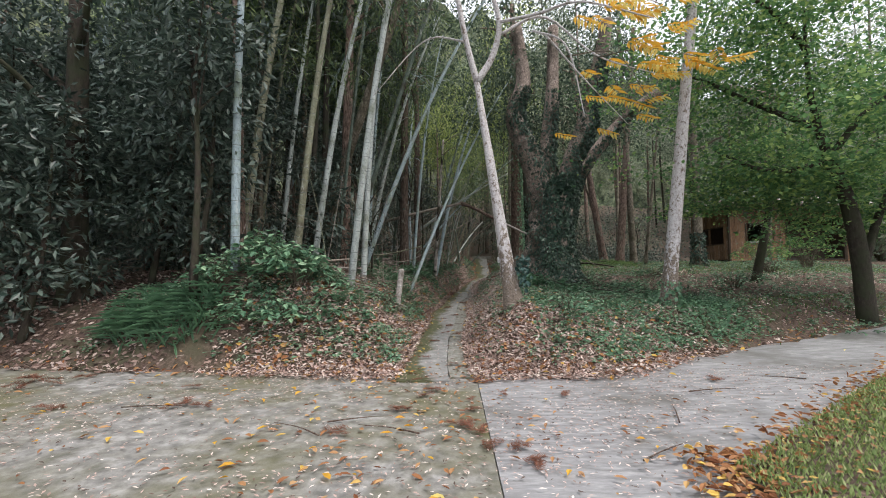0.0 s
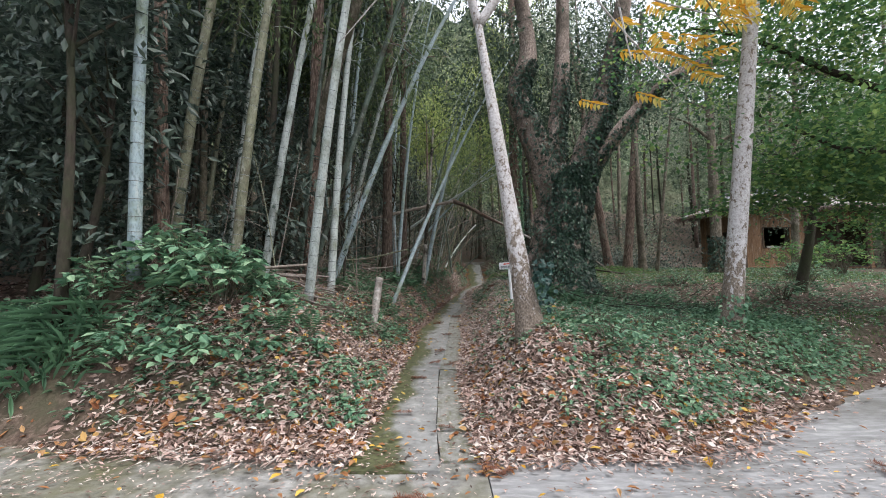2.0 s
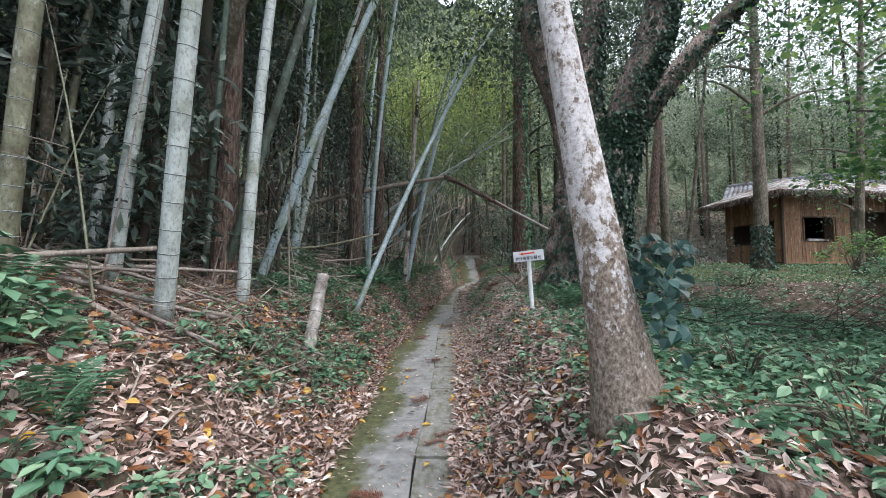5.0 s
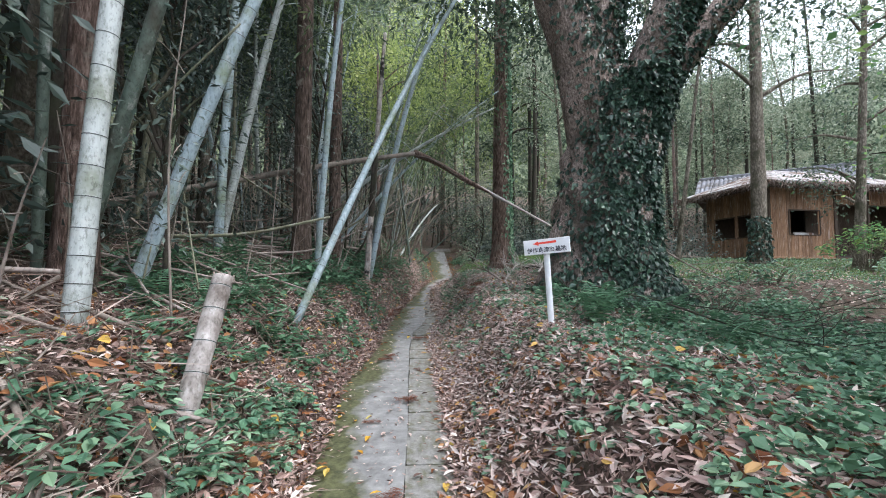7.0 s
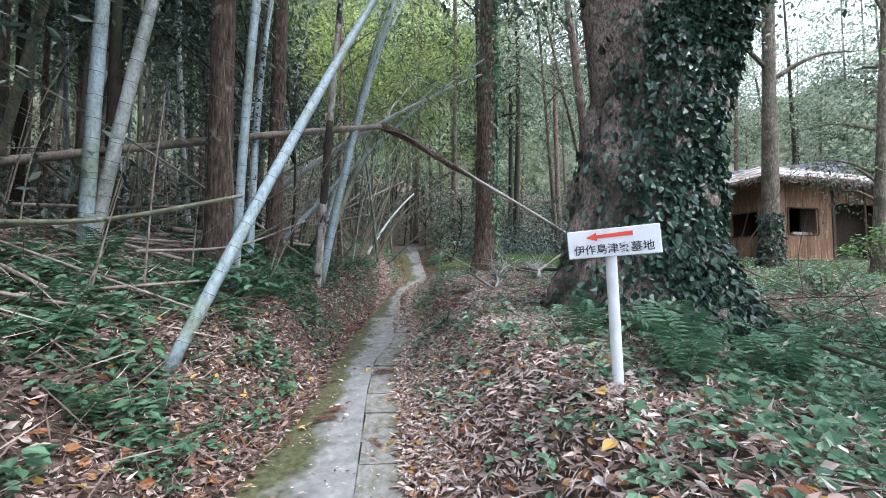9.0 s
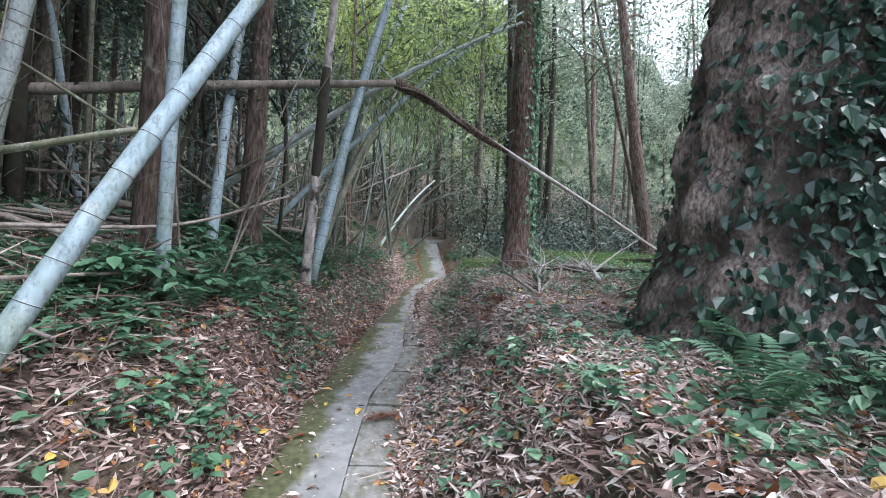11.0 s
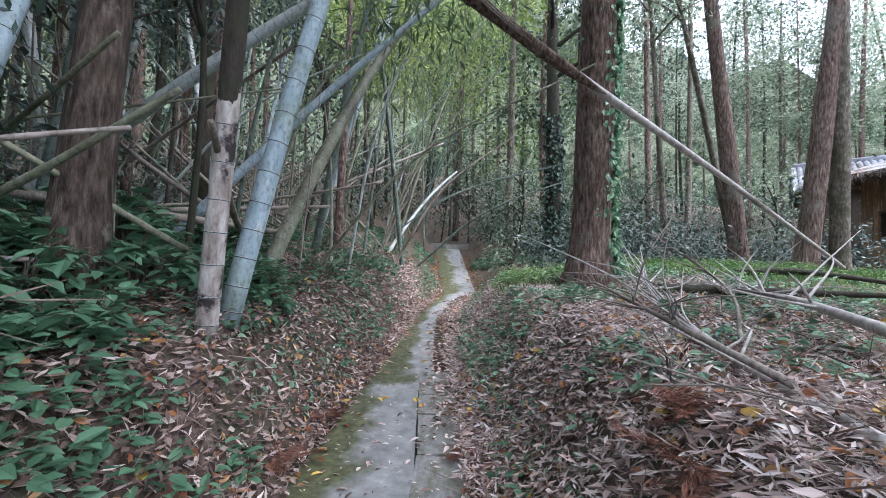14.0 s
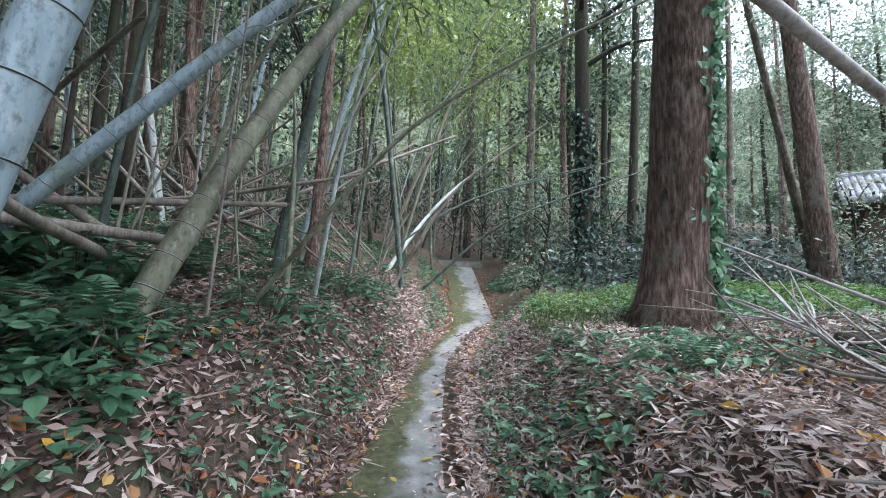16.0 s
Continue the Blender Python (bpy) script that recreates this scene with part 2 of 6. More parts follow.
L_GRASS = leafy("grass_blade", [(0.0, (0.06, 0.13, 0.035)), (0.7, (0.13, 0.22, 0.07)), (1.0, (0.27, 0.32, 0.13))], 0.6, 0.3)
L_LITTER = leafy("dry_leaf", [(0.0, (0.05, 0.032, 0.026)), (0.25, (0.2, 0.13, 0.105)), (0.6, (0.52, 0.375, 0.325)), (0.88, (0.68, 0.57, 0.51)), (1.0, (0.74, 0.68, 0.63))], 0.75, 0.12)
# Browner dry leaf, with the shade of grove and evergreens in its colour
L_DARKLITTER = leafy("shaded_dry_leaf", [(0.0, (0.035, 0.022, 0.018)), (0.4, (0.15, 0.095, 0.078)), (0.8, (0.34, 0.245, 0.21)), (1.0, (0.58, 0.49, 0.44))], 0.7, 0.12)
L_PALELITTER = leafy("bleached_dry_leaf", [(0.0, (0.2, 0.15, 0.13)), (0.5, (0.46, 0.38, 0.34)), (1.0, (0.72, 0.65, 0.6))], 0.75, 0.12)
L_STALK = leafy("dead_stalk", [(0.0, (0.07, 0.045, 0.035)), (0.6, (0.2, 0.15, 0.12)), (1.0, (0.42, 0.36, 0.31))], 0.8, 0.05)
L_ORANGE = leafy("russet_leaf", [(0.0, (0.17, 0.06, 0.025)), (0.5, (0.33, 0.15, 0.06)), (0.85, (0.45, 0.27, 0.13)), (1.0, (0.62, 0.42, 0.09))], 0.7, 0.15)
L_YELLOW = leafy("yellow_leaf", [(0.0, (0.62, 0.3, 0.03)), (0.6, (0.75, 0.45, 0.06)), (1.0, (0.72, 0.62, 0.2))], 0.55, 0.4)
L_NEEDLE = leafy("cedar_needle", [(0.0, (0.1, 0.045, 0.03)), (1.0, (0.28, 0.12, 0.075))], 0.8, 0.1)

# ---- the lie of the land ----
PY = np.array([5, 6.5, 7.3, 9.7, 11.1, 12.5, 13.7, 15.7, 16.9, 18.0, 18.7, 20.7, 21.8, 23.8, 25.8, 26.8, 29.4, 32.2, 36.5, 58])
PL = np.array([-1.0, -0.87, -0.81, -0.81, -0.70, -0.70, -0.72, -0.40, -0.33, -0.22, -0.16, 0.19, 0.42, 0.76, 1.28, 1.5, 1.6, 1.7, 1.9, 2.6])
PR = np.array([0.41, 0.32, 0.29, 0.29, 0.40, 0.47, 0.50, 0.57, 0.66, 0.95, 1.05, 1.14, 1.2, 1.42, 2.0, 2.42, 2.5, 2.6, 2.9, 3.9])
PZ = np.array([0, 0, 0.06, 0.12, 0.2, 0.25, 0.35, 0.46, 0.55, 0.6, 0.63, 0.82, 0.93, 1.14, 1.36, 1.47, 2.19, 2.93, 3.5, 4.0])


def ease(a):
    a = np.clip(a, 0, 1)
    return a * a * (3 - 2 * a)


def edge(x):
    """How far ahead the concrete yard reaches."""
    return np.interp(x, [-40, -8.7, -5, -1, 2.5, 4.4, 12.9, 23, 60], [6.8, 7.0, 6.7, 6.45, 6.45, 7.5, 11.4, 14, 20])


def land(x, y):
    x, y = np.asarray(x, float), np.asarray(y, float)
    zp, left, right = np.interp(y, PY, PZ), np.interp(y, PY, PL), np.interp(y, PY, PR)
    dl, dr = left - x, x - right
    wl = np.interp(y, [7.4, 13.4, 17.3, 38], [1.4, 1.4, 0.75, 0.75])
    hl = np.interp(y, [6.4, 7.4, 9.2, 13.4, 16.3, 19.4, 23.8, 26.8, 32, 36], [0.85, 0.87, 0.92, 0.78, 0.85, 0.95, 0.82, 0.65, 0.45, 0.3])
    zl = zp + hl * ease(dl / wl) + 0.29 * np.clip(dl - wl * 0.6, 0, 3.2) - 0.1 * np.clip(dl - 4.5, 0, 6)
    hr = np.interp(y, [6.4, 7.6, 15.7, 20, 23.8, 26.8, 32, 36], [0.75, 0.85, 0.9, 0.92, 0.74, 0.6, 0.35, 0.2])
    far = np.interp(y, [6, 7.5, 9.2, 12.7, 16.3, 20.4, 25, 29, 38], [0.1, 0.35, 0.85, 0.92, 1.55, 1.88, 2.35, 2.4, 3.2])
    k = ease((dr - 1.2) / 2.6)
    zr = (zp + hr * ease(dr / 1.2)) * (1 - k) + k * far
    inside = (dl < 0) & (dr < 0)
    z = np.where(dl > 0, zl, np.where(dr > 0, zr, zp))
    f = np.where(inside, 1, ease((y - edge(x)) / 1.7))
    z = z - np.where(dl > 0, 0.6 * ease((dl - 3.2) / 2.2) * (1 - ease((y - 8.6) / 2.5)), 0.0)
    hill = 0.3 * np.clip(y - 38, 0, 60) + 0.12 * np.clip(-x - 10, 0, 40) * ease((y - 4) / 10)
    return 0.04 * np.clip(x - 2, 0, 8) * (1 - f) + f * z + hill


def rough(x, y):
    """Land with its small lumps, as the ground sheet has it."""
    x, y = np.asarray(x, float), np.asarray(y, float)
    left, right = np.interp(y, PY, PL), np.interp(y, PY, PR)
    off = np.maximum(np.maximum(left - x, x - right), 0)
    amp = np.clip(off / 0.3, 0, 1) * ease((y - edge(x)) / 0.8)
    lumps = 0.05 * np.sin(x * 3.1 + 1.3 * np.sin(y * 2.3)) * np.sin(y * 2.7 + np.sin(x * 1.9)) + 0.025 * np.sin(x * 8.3 + y * 3) * np.sin(y * 7.7 - x * 2)
    return land(x, y) + amp * lumps


def gz(x, y):
    return float(rough(x, y))


# ---- mesh builders ----
def poly(name, verts, faces, material, smooth=False):
    """A mesh out of arrays: faces all have as many corners."""
    me = bpy.data.meshes.new(name)
    verts, faces = np.asarray(verts, np.float32), np.asarray(faces, np.int32)
    n, k = faces.shape
    me.vertices.add(len(verts))
    me.vertices.foreach_set("co", verts.ravel())
    me.loops.add(n * k)
    me.loops.foreach_set("vertex_index", faces.ravel())
    me.polygons.add(n)
    me.polygons.foreach_set("loop_start", np.arange(0, n * k, k, dtype=np.int32))
    me.polygons.foreach_set("loop_total", np.full(n, k, np.int32))
    me.polygons.foreach_set("use_smooth", np.full(n, smooth))
    me.update(calc_edges=True)
    for m in material if isinstance(material, (list, tuple)) else [material]:
        me.materials.append(m)
    return me


def under(ob, parent):
    if parent is not None:
        ob.parent = parent
        ob.matrix_parent_inverse = parent.matrix_world.inverted()
    return ob


def thing(name, at, label, category, group=""):
    e = new(name)
    e.location = at
    e.empty_display_size = 0.1
    e.matrix_world = Matrix.Translation(at)
    return tagged(e, label, category, group)


def part(name, me, parent, label=""):
    """Links a mesh whose points are in world metres as a part of a thing."""
    ob = new(name, me)
    if parent is not None:
        ob.parent = parent
        ob.matrix_parent_inverse = Matrix.Translation(-Vector(parent.location)) if parent.parent is None else parent.matrix_world.inverted()
    return tagged(ob, label)


def spline(points, n):
    """A smooth line through the points."""
    p = np.asarray(points, float)
    if len(p) == 2:
        return p[0] + np.linspace(0, 1, n)[:, None] * (p[1] - p[0])
    q = np.vstack([2 * p[0] - p[1], p, 2 * p[-1] - p[-2]])
    u = np.linspace(0, len(p) - 1 - 1e-6, n)
    i = u.astype(int)
    f = (u - i)[:, None]
    a, b, c, d = q[i], q[i + 1], q[i + 2], q[i + 3]
    return 0.5 * (2 * b + (c - a) * f + (2 * a - 5 * b + 4 * c - d) * f ** 2 + (3 * b - a - 3 * c + d) * f ** 3)


def tube(line, radii, sides=10, lumps=0.0, seed=0, cap=True):
    """Verts and quads of a tube along a line, with uneven radii where lumps is set."""
    line = np.asarray(line, float)
    n = len(line)
    radii = np.broadcast_to(np.asarray(radii, float), (n,))
    tan = np.gradient(line, axis=0)
    tan /= np.linalg.norm(tan, axis=1)[:, None]
    ref = np.array([0.31, 0.95, 0.05]) if abs(tan[0][2]) > 0.5 else np.array([0.05, 0.1, 1.0])
    a = np.cross(tan, ref)
    a /= np.linalg.norm(a, axis=1)[:, None]
    b = np.cross(tan, a)
    th = np.linspace(0, 2 * np.pi, sides, endpoint=False)
    r = radii[:, None] * np.ones(sides)
    if lumps:
        s = np.arange(n)[:, None] * 0.55
        r = r * (1 + lumps * (np.sin(3 * th + seed + 0.6 * np.sin(s * 0.7 + seed)) * 0.5 + np.sin(5 * th + s * 0.45 + seed * 2) * 0.35 + np.sin(2 * th - s * 0.8) * 0.4))
    v = line[:, None, :] + r[:, :, None] * (np.cos(th)[None, :, None] * a[:, None, :] + np.sin(th)[None, :, None] * b[:, None, :])
    v = v.reshape(-1, 3)
    i = np.arange(n - 1)[:, None] * sides
    j = np.arange(sides)[None, :]
    k = (j + 1) % sides
    f = np.stack([i + j, i + k, i + sides + k, i + sides + j], -1).reshape(-1, 4)
    if cap:
        v = np.vstack([v, line[0], line[-1]])
        z0, z1 = len(v) - 2, len(v) - 1
        jj = np.arange(sides)
        kk = (jj + 1) % sides
        e = (n - 1) * sides
        f = np.vstack([f, np.stack([kk, jj, np.full(sides, z0), np.full(sides, z0)], -1)[:, [0, 1, 2, 2]] * 0 + np.stack([np.full(sides, z0), kk, jj, jj], -1), np.stack([np.full(sides, z1), e + jj, e + kk, e + kk], -1)])
    return v, f


def tube_mesh(name, line, radii, material, sides=10, lumps=0.0, seed=0):
    v, f = tube(line, radii, sides, lumps, seed, cap=False)
    me = poly(name, v, f, material, True)
    bm = bmesh.new()
    bm.from_mesh(me)
    bmesh.ops.holes_fill(bm, edges=[e for e in bm.edges if e.is_boundary], sides=0)
    bm.to_mesh(me)
    bm.free()
    return me


def joined(name, pieces, material, smooth=True):
    """One mesh out of several (verts, quads)."""
    vs, fs, o = [], [], 0
    for v, f in pieces:
        vs.append(v)
        fs.append(f + o)
        o += len(v)
    return poly(name, np.vstack(vs), np.vstack(fs), material, smooth)


RNG = np.random.default_rng(7)


def unit(a):
    return a / np.maximum(np.linalg.norm(a, axis=-1, keepdims=True), 1e-9)


def leaves(name, pos, axis, up, length, width, material, fine=False, fold=0.25):
    """Many leaves as one mesh. axis: the way from stalk to tip; up: the way the blade faces."""
    n = len(pos)
    axis = unit(axis)
    side = unit(np.cross(axis, up))
    nor = np.cross(side, axis)
    length = np.broadcast_to(length, (n,))[:, None]
    width = np.broadcast_to(width, (n,))[:, None]
    w = width * 0.5
    if fine:
        pts = [pos, pos + axis * length * 0.28 + side * w * 0.85 + nor * w * fold, pos + axis * length * 0.62 + side * w * 0.8 + nor * w * fold, pos + axis * length - nor * length * 0.12,
               pos + axis * length * 0.62 - side * w * 0.8 + nor * w * fold, pos + axis * length * 0.28 - side * w * 0.85 + nor * w * fold]
        f = np.array([[0, 1, 2, 3], [0, 3, 4, 5]])
    else:
        pts = [pos, pos + axis * length * 0.45 + side * w + nor * w * fold, pos + axis * length, pos + axis * length * 0.45 - side * w + nor * w * fold]
        f = np.array([[0, 1, 2], [0, 2, 3]])
    k = len(pts)
    v = np.stack(pts, 1).reshape(-1, 3)
    faces = (np.arange(n)[:, None, None] * k + f[None]).reshape(-1, f.shape[1])
    return poly(name, v, faces, material)


def clumps(centres, spread, per, rng, flat=1.0):
    """Points in little clouds round the centres, and the way each lies from its centre."""
    c = np.repeat(centres, per, axis=0)
    d = rng.normal(size=c.shape) * np.array([1, 1, flat])
    return c + d * np.repeat(np.broadcast_to(spread, (len(centres),)), per)[:, None], d


def crown_mesh(name, centres, spread, per, size, material, rng, flat=1.0, aspect=0.45, droop=0.3, fine=False):
    p, d = clumps(centres, spread, per, rng, flat)
    ax = unit(d) + rng.normal(size=p.shape) * 0.5 + np.array([0, 0, -droop])
    up = rng.normal(size=p.shape) * 0.55 + np.array([0, 0, 1.0])
    s = size * rng.uniform(0.65, 1.3, len(p))
    return leaves(name, p, ax, up, s, s * aspect, material, fine)


def in_ellipsoid(n, centre, radii, rng, shell=0.35):
    d = unit(rng.normal(size=(n, 3)))
    r = rng.uniform(shell, 1, n) ** 0.6
    return np.asarray(centre) + d * r[:, None] * np.asarray(radii)


# ---- ground, yard, path ----
def steps(lo, hi, fine, reach, grow=1.35):
    a = list(np.arange(lo, hi, fine))
    s, p, q = fine, lo, a[-1]
    low, high = [], []
    while p > -reach or q < reach:
        s *= grow
        p, q = p - s, q + s
        low.append(p)
        high.append(q)
    return np.array(low[::-1] + a + high)


gx, gy = steps(-8, 9, 0.14, 900), steps(2, 31, 0.14, 900)
X, Y = np.meshgrid(gx, gy)
Z = rough(X, Y)
inside = (X > np.interp(Y, PY, PL) + 0.02) & (X < np.interp(Y, PY, PR) - 0.02) & (Y > 5) & (Y < 32.3)
Z = Z - np.where(inside, 0.07, 0.0) - np.where(Y < edge(X) + 0.1, 0.05, 0.0)
nx, ny = len(gx), len(gy)
ii, jj = np.meshgrid(np.arange(nx - 1), np.arange(ny - 1))
F = np.stack([jj * nx + ii, jj * nx + ii + 1, (jj + 1) * nx + ii + 1, (jj + 1) * nx + ii], -1).reshape(-1, 4)
ground = tagged(new("ground", poly("ground", np.stack([X, Y, Z], -1).reshape(-1, 3), F, M_SOIL, True)), "brown forest soil with banks along a sunken path", "ground", kind="structure")


def sheet(name, us, vs, at, material, thick=0.08):
    """A slab over a grid: at(u, v) gives its top."""
    U, V = np.meshgrid(us, vs)
    x, y, z = at(U, V)
    n, m = len(us), len(vs)
    top = np.stack([x, y, z], -1).reshape(-1, 3)
    i, j = np.meshgrid(np.arange(n - 1), np.arange(m - 1))
    f = np.stack([j * n + i, j * n + i + 1, (j + 1) * n + i + 1, (j + 1) * n + i], -1).reshape(-1, 4)
    rim = list(range(n)) + [k * n + n - 1 for k in range(1, m)] + list(range(m * n - 2, (m - 1) * n - 1, -1)) + [k * n for k in range(m - 2, 0, -1)]
    low = top[rim] - np.array([0, 0, thick])
    o, c = len(top), len(rim)
    side = np.array([[rim[k], o + k, o + (k + 1) % c, rim[(k + 1) % c]] for k in range(c)])
    return poly(name, np.vstack([top, low]), np.vstack([f, side]), material)


def across(me, n, m):
    """Texture coordinates over a sheet: u across, v along."""
    uv = me.uv_layers.new(name="across")
    vi = np.empty(len(me.loops), np.int32)
    me.loops.foreach_get("vertex_index", vi)
    vi = np.where(vi < n * m, vi, 0)
    uv.data.foreach_set("uv", np.stack([(vi % n) / (n - 1), (vi // n) / (m - 1)], -1).astype(np.float32).ravel())
    return me


def wobble(x, y):
    return 0.012 * np.sin(x * 1.7 + y) * np.sin(y * 1.3) + 0.006 * np.sin(5 * x + 2 * y)


def jag(x):
    return 0.1 * np.sin(x * 2.3) + 0.06 * np.sin(x * 5.9 + 1) + 0.04 * np.sin(x * 13)


yard = tagged(new("yard"), "worn concrete yard strewn with leaves", "yard", kind="structure")
part("yard_slab", sheet("yard_slab", np.concatenate([np.linspace(-40, -8, 12), np.linspace(-7.7, 0.374, 60)]), np.linspace(0, 1, 70),
     lambda u, v: (u, -16 + (edge(u) + jag(u) + 0.05 + 16) * v ** 0.5, wobble(u, v * 20) * 0.6 - 0.012), M_CONC), yard, "mossy grey concrete slab")
part("yard_slab", sheet("yard_slab", np.concatenate([np.linspace(0.385, 8, 60), np.linspace(8.3, 40, 20)]), np.linspace(0, 1, 70),
     lambda u, v: (u, -16 + (edge(u) + jag(u) + 0.05 + 16) * v ** 0.5, 0.04 * np.clip(u - 2, 0, 8) + wobble(u, v * 20) * 0.6 - 0.011), M_CONC_R), yard, "broom-finished grey concrete slab")

path = tagged(new("path"), "narrow concrete path stained with moss", "path", kind="structure")
py = np.arange(6.1, 32.2, 0.12)
part("path_slab", across(sheet("path_slab", np.linspace(0, 1, 12), py,
     lambda u, v: (np.interp(v, PY, PL) + u * (np.interp(v, PY, PR) - np.interp(v, PY, PL) - np.interp(v, [20.3, 20.5, 26.6, 26.9], [0.385, 0.2, 0.3, 0.0])) + 0.03 * np.sin(v * 3) * (1 - u), v, np.interp(v, PY, PZ) + 0.012 + 0.01 * np.sin(v * 2 + 3 * u)), M_PATH, 0.1), 12, len(py)), path)
end = thing("step_slab", (2.15, 32.6, 2.9), "grey stone step at the head of the path", "step")
bm = bmesh.new()
bmesh.ops.create_cube(bm, size=1)
bmesh.ops.bevel(bm, geom=bm.edges[:], offset=0.03, segments=2, affect="EDGES")
bmesh.ops.scale(bm, vec=(1.7, 0.6, 0.24), verts=bm.verts)
bmesh.ops.translate(bm, vec=(2.15, 32.6, 3.02), verts=bm.verts)
me = bpy.data.meshes.new("slab")
bm.to_mesh(me)
me.materials.append(M_CONC)
part("slab", me, end)


# ---- bamboo ----
def node_mesh(mats):
    prof = [(-0.09, 1.0), (-0.05, 1.03), (-0.012, 1.035), (0.0, 1.055), (0.02, 1.05), (0.05, 1.0)]
    s = 14
    th = np.linspace(0, 2 * np.pi, s, endpoint=False)
    v = np.vstack([np.stack([np.cos(th) * r, np.sin(th) * r, np.full(s, z)], -1) for z, r in prof])
    f = np.array([[a * s + j, a * s + (j + 1) % s, (a + 1) * s + (j + 1) % s, (a + 1) * s + j] for a in range(len(prof) - 1) for j in range(s)])
    me = poly("node", v, f, mats, True)
    idx = np.repeat([0, 1, 1, 1, 0], s).astype(np.int32)
    me.polygons.foreach_set("material_index", idx)
    return me


NODE_ME = node_mesh([M_WAX, M_NODE])


def culm(low, high, r, skin, label, tall=11.0, bow=(0, 0), dead=False, crown=True, gap=0.27, nodes=True, cut=None, name="bamboo", twigs=8):
    """A bamboo culm through two points, rooted in the ground and bowed over at its top."""
    a, b = np.array(low, float), np.array(high, float)
    d = (b - a) / np.linalg.norm(b - a)
    s = 0.0
    while a[2] + d[2] * s > gz(*(a + d * s)[:2]) - 0.05 and s > -3:
        s -= 0.03
    root = a + d * s
    n = 40
    u = np.linspace(0, 1, n)
    tall = cut or tall
    line = root + d * (u * tall)[:, None] + np.array([bow[0], bow[1], -0.35 * math.hypot(*bow)]) * (u ** 2.6)[:, None]
    rad = r * (1.02 - 0.72 * u ** 1.4 * (1 if not cut else tall / 11))
    t = thing(name, tuple(root), label, "bamboo", "bamboo culms beside the path")
    part("culm", tube_mesh("culm", line, rad, skin, 14), t)
    if nodes:
        arc = np.concatenate([[0], np.cumsum(np.linalg.norm(np.diff(line, axis=0), axis=1))])
        at, k = 0.12, 0
        while at < min(arc[-1] - 0.05, 7.0):
            p = np.array([np.interp(at, arc, line[:, c]) for c in range(3)])
            q = np.array([np.interp(at + 0.05, arc, line[:, c]) for c in range(3)])
            rr = np.interp(at, arc, rad)
            ob = new("node", NODE_ME)
            ob.parent = t
            rot = Vector(q - p).to_track_quat("Z", "Y")
            ob.matrix_basis = Matrix.Translation(Vector(p - root)) @ rot.to_matrix().to_4x4() @ Matrix.Diagonal((rr, rr, max(rr, 0.03) * 1.1, 1))
            at += gap * (0.75 + 0.5 * min(1, at / 3)) * (0.93 + 0.14 * ((k * 37) % 10) / 10)
            k += 1
    if crown and not dead:
        rng = np.random.default_rng(int(abs(root[0] * 977 + root[1] * 131)))
        ends = []
        for k in range(twigs):
            p = line[int(n * rng.uniform(0.45, 0.98))]
            ang = rng.uniform(0, 2 * np.pi)
            e = p + np.array([math.cos(ang), math.sin(ang), rng.uniform(0.0, 0.7)]) * rng.uniform(0.6, 1.6)
            m = (p + e) / 2 + np.array([0, 0, 0.15])
            part("branch", poly("branch", *tube(spline([p, m, e], 6), np.linspace(0.012, 0.004, 6), 4, cap=False), skin, True), t)
            for q in (0.5, 0.75, 1.0):
                ends.append(p + (e - p) * q)
        # shade-toned leaf inside the grove, brighter copy from y 23 on
        part("foliage", crown_mesh("foliage", np.array(ends), 0.42, 26, 0.2, L_SHADED_BAMBOO if root[1] < 23 else L_BAMBOO, rng, 0.8, 0.17, 0.6), t)
    return t


BLUE, GREY, OLD, DARK = "waxy blue-green bamboo culm with dark node rings", "thick grey-green bamboo culm with ringed nodes", "aged olive-brown bamboo culm", "dark green bamboo culm"
culm((-2.49, 10.03, 1.39), (-1.77, 9.15, 6.92), 0.087, M_BAM_GREY, GREY, 12, (0.6, 1.0))
culm((-2.59, 11.87, 1.17), (-2.48, 12.06, 5.92), 0.088, M_BAM_GREY, GREY, 12, (0.4, 1.2))
culm((-2.9, 13.15, 1.59), (-0.85, 13.03, 7.59), 0.078, M_BAM_BLUE, "leaning waxy blue bamboo culm", 12, (1.2, 0.3))
culm((-3.74, 9.75, 2.13), (-3.39, 9.49, 5.31), 0.089, M_BAM_OLD, OLD, 11, (0.5, 0.5))
culm((-3.74, 11.06, 2.06), (-3.22, 10.76, 5.65), 0.087, M_BAM_GREY, GREY, 11, (0.5, 0.9))
culm((-5.78, 11.15, 2.42), (-5.25, 10.83, 6.26), 0.12, M_BAM_OLD, OLD, 12, (0.5, 0.5))
culm((-4.52, 8.35, 2.23), (-4.45, 8.06, 6.18), 0.09, M_BAM_BLUE, BLUE, 11, (0.3, 0.3))
culm((-3.42, 16.55, 2.39), (-3.28, 16.39, 5.25), 0.085, M_BAM_BLUE, BLUE, 11, (0.4, 0.3))
culm((-3.51, 16.9, 2.4), (-2.88, 16.65, 5.47), 0.085, M_BAM_GREY, GREY, 11, (1.0, 0.3))
culm((-1.57, 16.4, 1.54), (-1.3, 15.81, 5.12), 0.058, M_BAM_BLUE, "slim upright blue-green bamboo culm", 10, (0.5, 0.8))
culm((-1.33, 14.51, 1.44), (1.2, 16.73, 8.51), 0.057, M_BAM_BLUE, "bamboo culm leaning out over the path", 12, (0.9, 0.6))
